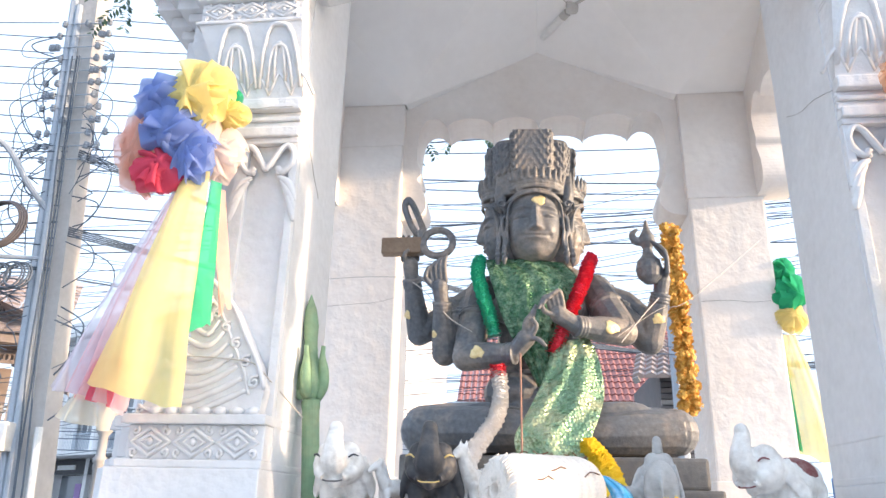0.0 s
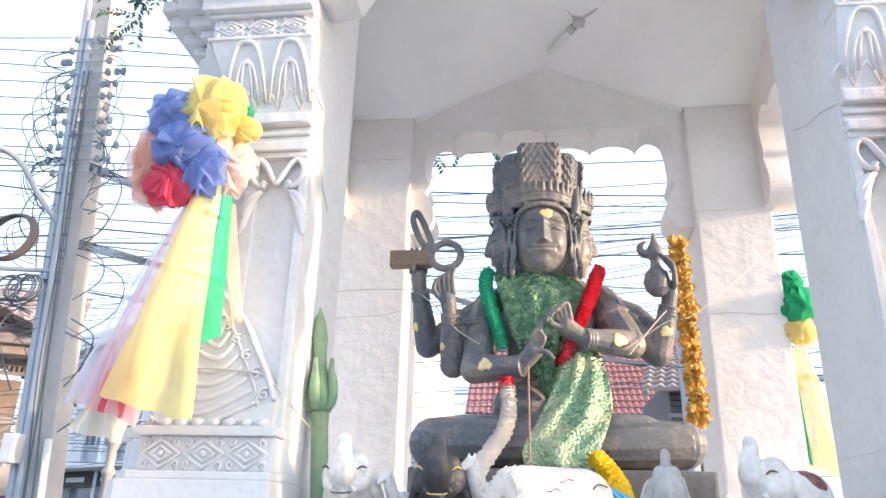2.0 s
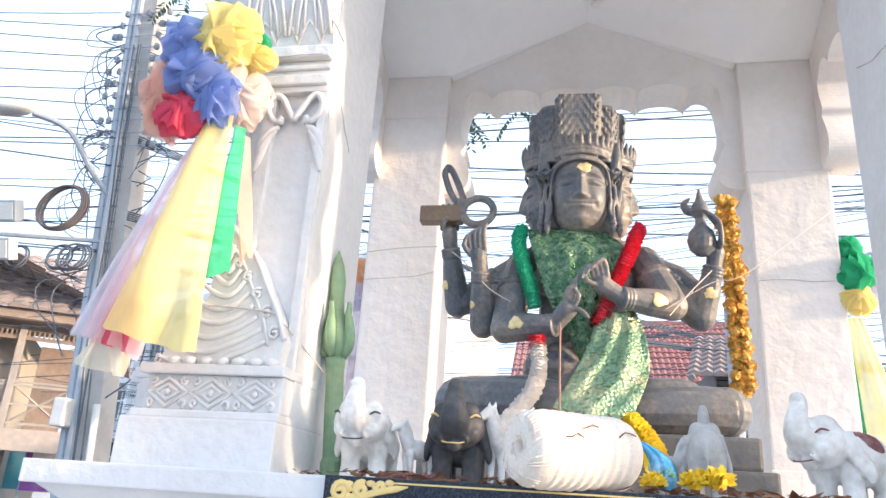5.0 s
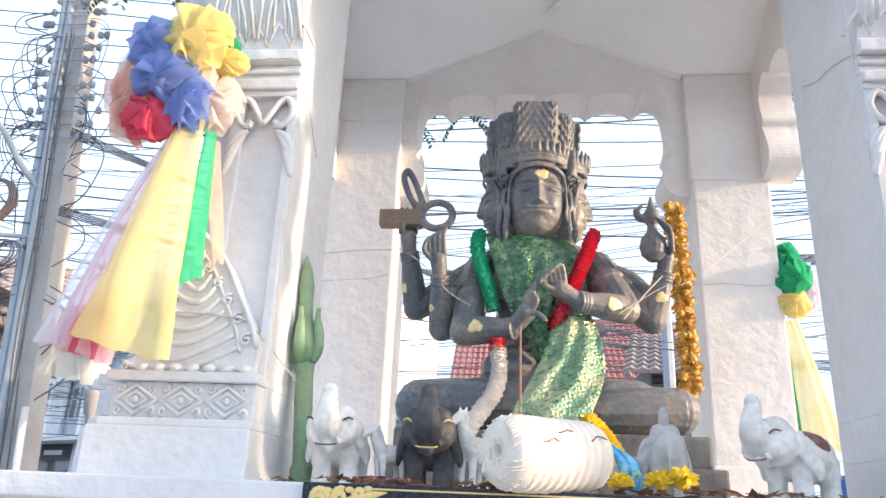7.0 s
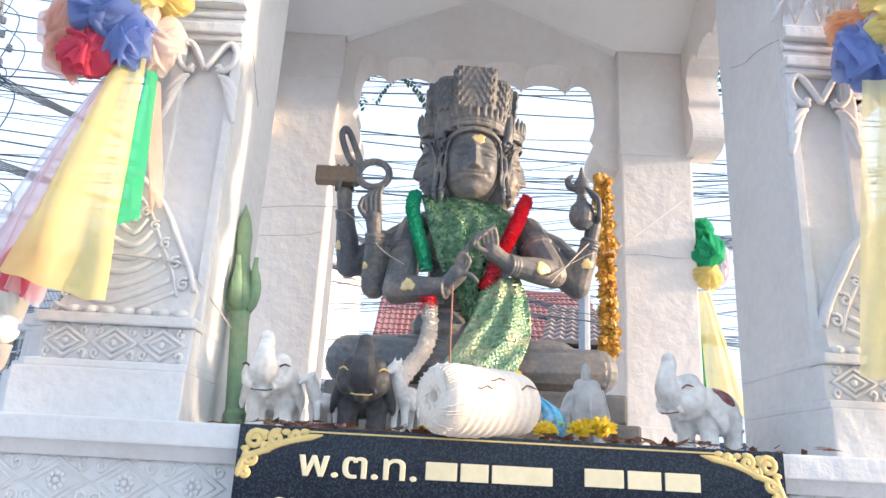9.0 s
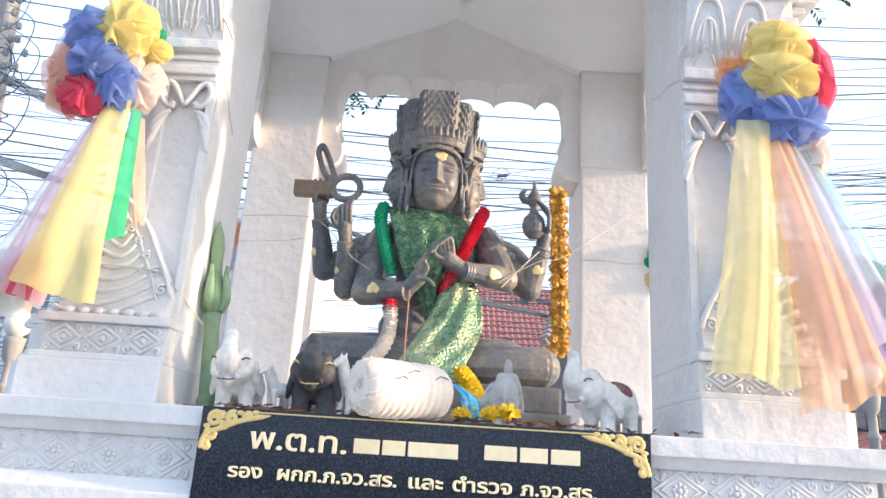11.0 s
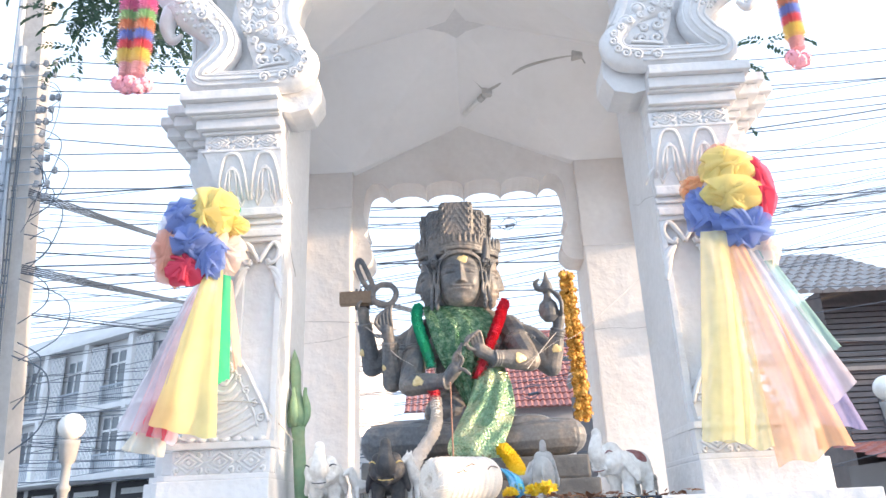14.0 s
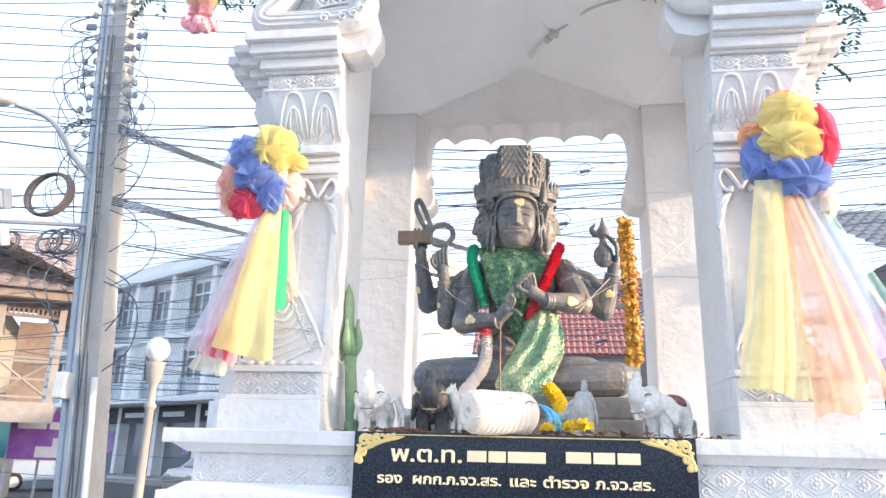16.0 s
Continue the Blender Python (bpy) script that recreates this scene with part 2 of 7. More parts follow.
def spiral(cx, cz, y, r, turns, s=1, start=0.0, n=22):
    return [(cx + s * r * (1 - 0.85 * i / n) * math.cos(start + turns * 2 * math.pi * i / n), y, cz + r * (1 - 0.85 * i / n) * math.sin(start + turns * 2 * math.pi * i / n)) for i in range(n + 1)]


# ---- ground ----
bm = bmesh.new()
box(bm, -900, 900, -900, 900, -0.3, 0.0)
tagged(link("ground", bm, ASPHALT), "grey asphalt street and ground", "ground", kind="structure")
# out of view; made wide and pale to bounce light onto the ceiling
bm = bmesh.new()
box(bm, -5.3, 9.5, -14, 5.2, -0.05, 0.14, 0.02)
tagged(link("pavement", bm, mat("pale_concrete", (0.40, 0.395, 0.385), 0.85, spots=(0.29, 0.275, 0.26), spot_scale=1.5, spot_mix=0.6, grain=20, bump=0.3)), "raised concrete pavement under the shrine, extended to bounce light up", "pavement", kind="structure")

# ---- the shrine ----
shrine = thing("shrine_pavilion", "white plaster shrine pavilion with carved pillars and scalloped arches", "shrine")
YF, YB, XI = 0.12, 1.93, 0.64          # front of front pillars, back of back pillars, inner faces
YM = (YF + YB) / 2


def diamond_band(bm, x0, x1, y, z0, z1, n, face=1):
    """Raised diamonds with a boss, and half diamonds between, on a band that faces -y."""
    w, h, zc = (x1 - x0) / n, (z1 - z0), (z0 + z1) / 2
    for i in range(n):
        cx = x0 + (i + 0.5) * w
        for k, r in ((1.0, 0.0062), (0.55, 0.0055)):
            tube(bm, [(cx - w * 0.46 * k, y, zc), (cx, y, zc + h * 0.40 * k), (cx + w * 0.46 * k, y, zc), (cx, y, zc - h * 0.40 * k)], r, 6, closed=True)
        ball(bm, (cx, y, zc), (h * 0.11, 0.006, h * 0.11), 8)
        for sx in (-1, 1):
            for sz in (-1, 1):
                tube(bm, spiral(cx + sx * w * 0.36, zc + sz * h * 0.30, y, h * 0.13, 1.1, sx, sz * 1.6, 10), 0.0048, 5)


def leaf_row(bm, x0, x1, y0, y1, z0, z1, n):
    """Upright lotus leaves on a flaring capital that faces -y: y0 at the foot, y1 at the top."""
    w = (x1 - x0) / n
    for i in range(n):
        cx = x0 + (i + 0.5) * w
        for k in (1.0, 0.62, 0.28):
            pts = []
            for j in range(11):
                a = j / 10 * 2 - 1
                u = 1 - abs(a) ** 3.6
                z = z0 + (z1 - z0) * (0.12 + (0.80 * k + 0.1) * u) if k > 0.3 else z0 + (z1 - z0) * (0.2 + 0.55 * u)
                f = (z - z0) / (z1 - z0)
                pts.append((cx + a * w * 0.47 * k, y0 + (y1 - y0) * f - 0.001, z))
            tube(bm, pts, 0.0075 * (0.7 + 0.3 * k), 6)


def heart_scroll(cx, y, zt, w, h, parent):
    """Two volutes that meet in a V, hanging from the top of the shaft panel, with drooping tails."""
    for s in (-1, 1):
        v = [(cx, y, zt - h * 0.34), (cx + s * w * 0.10, y, zt - h * 0.20), (cx + s * w * 0.22, y, zt - h * 0.05), (cx + s * w * 0.33, y, zt - h * 0.02),
             (cx + s * w * 0.41, y, zt - h * 0.14), (cx + s * w * 0.37, y, zt - h * 0.28), (cx + s * w * 0.25, y, zt - h * 0.36), (cx + s * w * 0.17, y, zt - h * 0.30)]
        bm = tube(bmesh.new(), spline(v, 4), 0.0085, 6)
        part("volute", bm, WHITE, parent, smooth=True)
        part("volute_eye", ball(bmesh.new(), (cx + s * w * 0.19, y, zt - h * 0.36), (0.008, 0.007, 0.008), 8), WHITE, parent, smooth=True)
        for k in range(3):
            t = [(cx + s * w * (0.20 + 0.05 * k), y, zt - h * (0.42 + 0.05 * k)), (cx + s * w * (0.33 + 0.03 * k), y, zt - h * (0.48 + 0.11 * k)),
                 (cx + s * w * (0.43 + 0.015 * k), y, zt - h * (0.60 + 0.14 * k)), (cx + s * w * 0.485, y, zt - h * (0.74 + 0.12 * k))]
            part("scroll_leaf", tube(bmesh.new(), spline(t, 4), [0.005 + 0.006 * math.sin(math.pi * i / 12) for i in range(13)], 6), WHITE, parent, smooth=True)


def front_pillar(s):
    """A front pillar: s is -1 for the one at negative x, 1 for its mirror image."""
    pil = part("pillar", box(bmesh.new(), s * XI, s * (XI + 0.155), YF + 0.012, 0.47, 1.598, 3.49), WHITE, shrine)

    def bar(bm, out, y, z0, z1, inn=XI + 0.002, back=0.46, bev=0.004):
        a, b = sorted((s * inn, s * out))
        return box(bm, a, b, y, back, z0, z1, bev)

    # shaft: frame round a sunken panel
    bm = bmesh.new()
    a, b = sorted((s * (XI + 0.002), s * (XI + 0.022)))
    box(bm, a, b, YF - 0.004, YF + 0.02, 1.80, 2.47, 0.002)
    a, b = sorted((s * (XI + 0.128), s * (XI + 0.158)))
    box(bm, a, b, YF - 0.004, YF + 0.02, 1.80, 2.47, 0.002)
    part("shaft_frame", bm, WHITE, pil)
    heart_scroll(s * (XI + 0.08), YF - 0.002, 2.468, 0.165, 0.21, pil)
    # second and third layers, set back outwards
    for o, y in ((0.055, 0.075), (0.11, 0.15)):
        for z0, z1, out in ((1.598, 1.70, 0.335), (1.70, 1.72, 0.32), (1.72, 1.785, 0.305), (1.785, 1.81, 0.325), (1.81, 2.475, 0.165), (2.475, 2.51, 0.20), (2.51, 2.54, 0.185), (2.54, 2.59, 0.205)):
            part("layer_step", bar(bmesh.new(), XI + out + o, YF - 0.05 + y + (0.06 if out < 0.18 else 0), z0, z1, XI + 0.03), WHITE, pil)
        a, b = (XI + 0.03, XI + 0.205 + o), (XI + 0.03, XI + 0.275 + o)
        ra = (*sorted((s * a[0], s * a[1])), YF + y - 0.02, 0.46)
        rb = (*sorted((s * b[0], s * b[1])), YF + y - 0.075, 0.46)
        part("layer_capital", frustum(bmesh.new(), ra, rb, 2.59, 2.785), WHITE, pil)
        for z0, z1, out, yy in ((2.785, 2.85, 0.275, 0.055), (2.85, 2.875, 0.29, 0.04), (2.875, 2.91, 0.315, 0.02), (2.91, 2.95, 0.345, -0.01), (2.95, 2.985, 0.365, -0.03)):
            part("layer_step", bar(bmesh.new(), XI + out + o, yy + y, z0, z1, XI + 0.03), WHITE, pil)
    # pedestal of the pillar
    for out, y, z0, z1, inn in ((0.335, 0.055, 1.598, 1.695, -0.004), (0.32, 0.065, 1.695, 1.712, -0.002), (0.305, 0.082, 1.712, 1.785, 0.002), (0.318, 0.066, 1.785, 1.806, -0.002)):
        part("pedestal_step", bar(bmesh.new(), XI + out, y, z0, z1, XI + inn), WHITE, pil)
    bm = bmesh.new()
    a, b = sorted((s * (XI + 0.012), s * (XI + 0.30)))
    diamond_band(bm, a, b, 0.081, 1.712, 1.785, 3)
    part("diamond_band", bm, WHITE, pil, smooth=True)
    # flame-shaped wing at the foot of the shaft
    edge = [(0.02, 1.80), (0.012, 1.86), (0.03, 1.91), (0.065, 1.975), (0.10, 2.04), (0.14, 2.085), (0.172, 2.115), (0.180, 2.105), (0.176, 2.07), (0.185, 2.05), (0.182, 2.01), (0.196, 1.99),
            (0.194, 1.955), (0.214, 1.93), (0.215, 1.90), (0.24, 1.875), (0.246, 1.85), (0.275, 1.835), (0.285, 1.815), (0.305, 1.80)]
    bm = bmesh.new()
    prism(bm, [(s * (XI + x), z) for x, z in edge], 0.080, 0.16)
    wing = part("wing_ornament", bm, WHITE, pil)
    bm = bmesh.new()
    rim = [(s * (XI + x), 0.078, z) for x, z in edge[1:8]]
    tube(bm, spline(rim, 4), 0.006, 6)
    inner = [(s * (XI + x + 0.034 - 0.012 * i / 6), 0.078, z - 0.012) for i, (x, z) in enumerate(edge[1:7])]
    tube(bm, spline(inner, 4), 0.004, 6)
    for i in range(6):
        x, z = [(0.032, 1.88), (0.055, 1.925), (0.082, 1.965), (0.108, 2.002), (0.133, 2.033), (0.153, 2.062)][i]
        tube(bm, spiral(s * (XI + x + 0.004), z - 0.006, 0.077, 0.015 - 0.001 * i, 1.3, -s, 1.0, 12), 0.0042, 5)
    for k in range(9):
        u = k / 8
        x0, z0 = 0.052 + 0.105 * u, 1.858 + 0.205 * u
        x1, z1 = 0.292 - 0.112 * u, 1.822 + 0.262 * u
        pts = [(x0, z0), (x0 * 0.72 + x1 * 0.28, z0 - 0.030), (x0 * 0.4 + x1 * 0.6, (z0 + z1) / 2 - 0.040 + 0.02 * u), (x1, z1)]
        tube(bm, spline([(s * (XI + x), 0.079, z) for x, z in pts], 5), [0.0035 + 0.0042 * math.sin(math.pi * (0.15 + 0.85 * i / 15)) for i in range(16)], 6)
        tube(bm, spiral(s * (XI + x1 - 0.004), z1 - 0.008, 0.079, 0.011, 1.1, s, 1.2, 10), 0.004, 5)
    for k in range(7):
        ball(bm, (s * (XI + 0.03 + 0.036 * k), 0.074, 1.812), (0.016, 0.012, 0.010), 8)
    part("wing_relief", bm, WHITE, pil, smooth=True)
    # mouldings over the shaft
    for out, y, z0, z1 in ((0.185, 0.008, 2.47, 2.486), (0.196, 0.018, 2.486, 2.512), (0.188, 0.002, 2.512, 2.533), (0.196, 0.010, 2.533, 2.545), (0.190, 0.004, 2.545, 2.558), (0.206, 0.024, 2.558, 2.59)):
        part("neck_moulding", bar(bmesh.new(), XI + out, YF - y, z0, z1), WHITE, pil)
    bm = bmesh.new()
    ra = (*sorted((s * (XI + 0.003), s * (XI + 0.205))), YF - 0.012, 0.46)
    rb = (*sorted((s * (XI + 0.003), s * (XI + 0.275))), YF - 0.068, 0.46)
    frustum(bm, ra, rb, 2.59, 2.785)
    cap = part("leaf_capital", bm, WHITE, pil)
    bm = bmesh.new()
    a, b = sorted((s * (XI + 0.004), s * (XI + 0.235)))
    leaf_row(bm, a, b, YF - 0.012, YF - 0.066, 2.60, 2.775, 2)
    for i in range(5):
        cx = a + (b - a) * (i / 4)
        tube(bm, [(cx - 0.03, YF - 0.014, 2.602), (cx - 0.012, YF - 0.026, 2.64), (cx, YF - 0.03, 2.655), (cx + 0.012, YF - 0.026, 2.64), (cx + 0.03, YF - 0.014, 2.602)], 0.0045, 6)
    part("leaf_relief", bm, WHITE, pil, smooth=True)
    for out, y, z0, z1 in ((0.285, 0.046, 2.785, 2.795), (0.275, 0.055, 2.795, 2.852), (0.285, 0.040, 2.852, 2.864), (0.300, 0.020, 2.864, 2.902), (0.315, 0.002, 2.902, 2.91), (0.330, -0.012, 2.91, 2.95), (0.345, -0.035, 2.95, 2.985)):
        part("cornice_step", bar(bmesh.new(), XI + out, y, z0, z1), WHITE, pil)
    bm = bmesh.new()
    a, b = sorted((s * (XI + 0.012), s * (XI + 0.27)))
    diamond_band(bm, a, b, 0.054, 2.795, 2.852, 3)
    part("diamond_band", bm, WHITE, pil, smooth=True)
    return pil


front_pillar(-1).location.x = 0.012
front_pillar(1)


def back_pillar(s):
    a, b = sorted((s * XI, s * (XI + 0.32)))
    bm = box(bmesh.new(), a, b, 1.58, YB, 1.598, 3.483, 0.01)
    pil = part("pillar", bm, WALLP, shrine)
    a, b = sorted((s * (XI - 0.006), s * (XI + 0.335)))
    part("pedestal", box(bmesh.new(), a, b, 1.57, YB + 0.01, 1.598, 1.75, 0.006), WALLP, pil)
    # shallow step; its lower edge models the shadow line on each pillar
    a, b = sorted((s * (XI - 0.004), s * (XI + 0.33)))
    part("capital", box(bmesh.new(), a, b, 1.574, YB + 0.006, 3.235 if s < 0 else 2.93, 3.485, 0.006), WALLP, pil)
    return pil


for s in (-1, 1):
    back_pillar(s)


def scallop(half, z_end, z_mid, bumps):
    """Lower edge of an arch from -half to half: a bracket drop at each end, then bumps that meet in cusps."""
    left = [(-half, z_end), (-half + 0.07, z_end + 0.010), (-half + 0.112, z_end + 0.05), (-half + 0.115, z_end + 0.11), (-half + 0.092, z_end + 0.17), (-half + 0.075, z_end + 0.21),
            (-half + 0.090, z_end + 0.24), (-half + 0.072, z_end + 0.30), (-half + 0.068, z_end + 0.36), (-half + 0.085, z_mid + 0.03), (-half + 0.125, z_mid + 0.072), (-half + 0.17, z_mid + 0.070), (-half + 0.21, z_mid + 0.03)]
    x0 = -half + 0.21
    pts = [(q.x, q.y) for q in spline([(x, z, 0) for x, z in left], 4)]
    w = 2 * abs(x0) / bumps
    for i in range(bumps):
        for j in range(1, 8):
            a = math.pi * j / 8
            pts.append((x0 + w * i + w * (1 - math.cos(a)) / 2, z_mid + 0.02 + 0.05 * math.sin(a)))
        pts.append((x0 + w * (i + 1), z_mid + (0.02 if i != bumps // 2 - 1 else 0.0)))
    pts += [(-q.x, q.y) for q in spline([(x, z, 0) for x, z in left], 4)[::-1][1:]]
    return pts


def arch_wall(edge, y0, y1, axis, top_mid, top_side, name):
    """A wall with the scalloped edge below and a gable above."""
    half = -edge[0][0]
    bm = bmesh.new()
    ring = edge + [(half + 0.05, edge[0][1]), (half + 0.05, top_side), (0, top_mid), (-half - 0.05, top_side), (-half - 0.05, edge[0][1])]
    if axis == "x":
        ring = [(YM + p, q) for p, q in ring]
    prism(bm, ring, y0, y1, axis)
    return part(name, bm, WALLP, shrine)


arch_wall(scallop(0.645, 2.87, 3.322, 4), 1.62, 1.82, "y", 4.0, 3.9, "back_arch")
for s in (-1, 1):
    a, b = sorted((s * 0.93, s * 1.07))
    arch_wall(scallop(0.56, 2.935, 3.29, 4), a, b, "x", 4.0, 3.9, "side_arch")

# front arch: taller, its feet on the brackets
front_edge = [(-0.655, 2.93), (-0.60, 2.915), (-0.535, 2.93), (-0.502, 2.985), (-0.505, 3.05), (-0.535, 3.14), (-0.55, 3.235), (-0.60, 3.335), (-0.59, 3.42), (-0.55, 3.51), (-0.49, 3.55), (-0.44, 3.54)]
for i in range(4):
    for j in range(1, 7):
        a = math.pi * j / 6
        front_edge.append((-0.44 + 0.11 * i + 0.055 * (1 - math.cos(a)), 3.54 + 0.045 * (i + j / 6) + 0.045 * math.sin(a)))
front_edge += [(-x, z) for x, z in front_edge[::-1][1:]]
bm = bmesh.new()
prism(bm, front_edge + [(0.70, 2.985), (0.80, 3.05), (0.84, 3.30), (0.80, 3.55), (0.86, 4.0), (0, 4.35), (-0.86, 4.0), (-0.80, 3.55), (-0.84, 3.30), (-0.80, 3.05), (-0.70, 2.985)], 0.03, 0.17)
part("front_arch", bm, WHITE, shrine)

# ceiling: two crossing gables that rise to the middle
ZE, ZR, ZC = 3.478, 3.77, 4.08
bm = bmesh.new()
X0, Y0, Y1, XO, YO0, YO1 = XI, 0.47, 1.58, 1.0, 0.10, 1.64
mid = bm.verts.new((0, YM, ZC))


def corner(x, y, z):
    return bm.verts.new((x, y, z))


for sx in (-1, 1):
    a, b, e0, e1, g = corner(sx * X0, Y0, ZE), corner(sx * X0, Y1, ZE), corner(sx * XO, Y0, ZE), corner(sx * XO, Y1, ZE), corner(sx * XO, YM, ZR)
    for f in ((a, e0, g), (a, g, mid), (b, e1, g), (b, g, mid)):
        bm.faces.new(f)
for y, yo in ((Y0, YO0), (Y1, YO1)):
    a, b, e0, e1, g = corner(-X0, y, ZE), corner(X0, y, ZE), corner(-X0, yo, ZE), corner(X0, yo, ZE), corner(0, yo, ZR)
    for f in ((a, e0, g), (a, g, mid), (b, e1, g), (b, g, mid)):
        bm.faces.new(f)
bmesh.ops.remove_doubles(bm, verts=bm.verts, dist=0.001)
tagged(link("ceiling", bm, CEIL, None, "white plaster ceiling of two crossing gables"), category="ceiling", kind="structure")
bpy.data.objects["ceiling"].modifiers.new("thickness", "SOLIDIFY").thickness = 0.03

# plain unseen roof blocks, added over it to keep the sun out
bm = bmesh.new()
frustum(bm, (-1.25, 1.25, -0.1, 2.15), (-1.1, 1.1, 0.0, 2.05), 4.0, 4.15)
frustum(bm, (-1.0, 1.0, 0.1, 1.95), (-0.45, 0.45, 0.6, 1.45), 4.15, 5.0)
frustum(bm, (-0.4, 0.4, 0.65, 1.4), (-0.08, 0.08, 0.95, 1.1), 5.0, 6.2)
part("roof", bm, WHITE, shrine)

# plinth
plinth = part("plinth", box(bmesh.new(), -1.05, 1.05, 0.0, 2.03, 0.60, 1.36), WHITE, shrine)
part("deck_slab", box(bmesh.new(), -1.105, 1.105, -0.01, 2.06, 1.556, 1.60, 0.004), WHITE, plinth)
part("slab_moulding", frustum(bmesh.new(), (-1.03, 1.03, 0.02, 2.03), (-1.075, 1.075, 0.0, 2.05), 1.53, 1.556), WHITE, plinth)
part("frieze", box(bmesh.new(), -1.01, 1.01, 0.03, 2.02, 1.44, 1.531), WHITE, plinth)
part("lower_moulding", frustum(bmesh.new(), (-1.075, 1.075, -0.01, 2.05), (-1.03, 1.03, 0.02, 2.03), 1.415, 1.441), WHITE, plinth)
part("lower_slab", box(bmesh.new(), -1.10, 1.10, -0.02, 2.06, 1.36, 1.416, 0.004), WHITE, plinth)
part("foot_step", box(bmesh.new(), -1.15, 1.15, -0.06, 2.10, 0.45, 0.60, 0.006), WHITE, plinth)
part("foot_step", box(bmesh.new(), -1.22, 1.22, -0.14, 2.18, 0.13, 0.45, 0.006), WHITE, plinth)
bm = bmesh.new()
for s in (-1, 1):
    a, b = sorted((s * 0.51, s * 1.005))
    n = 4
    w = (b - a) / n
    for i in range(n):
        cx = a + (i + 0.5) * w
        for k in (1.0, 0.7):
            tube(bm, [(cx - w * 0.48 * k, 0.029, 1.486), (cx, 0.029, 1.486 + 0.040 * k), (cx + w * 0.48 * k, 0.029, 1.486), (cx, 0.029, 1.486 - 0.040 * k)], 0.0035, 6, closed=True)
        for j in range(8):
            an = j * math.pi / 4
            ball(bm, (cx + 0.013 * math.cos(an), 0.029, 1.486 + 0.013 * math.sin(an)), (0.006, 0.005, 0.006), 6)
        ball(bm, (cx, 0.027, 1.486), 0.006, 6)
        for sx in (-1, 1):
            for sz in (-1, 1):
                tube(bm, spiral(cx + sx * w * 0.38, 1.486 + sz * 0.028, 0.029, 0.014, 1.3, sx, sz * 1.5, 12), 0.003, 5)
                tube(bm, spline([(cx + sx * w * 0.16, 0.029, 1.486 + sz * 0.036), (cx + sx * w * 0.27, 0.029, 1.486 + sz * 0.038), (cx + sx * w * 0.34, 0.029, 1.486 + sz * 0.016)], 4), 0.003, 5)
tagged(part("frieze_relief", bm, WHITE, plinth, smooth=True), kind="stuff")


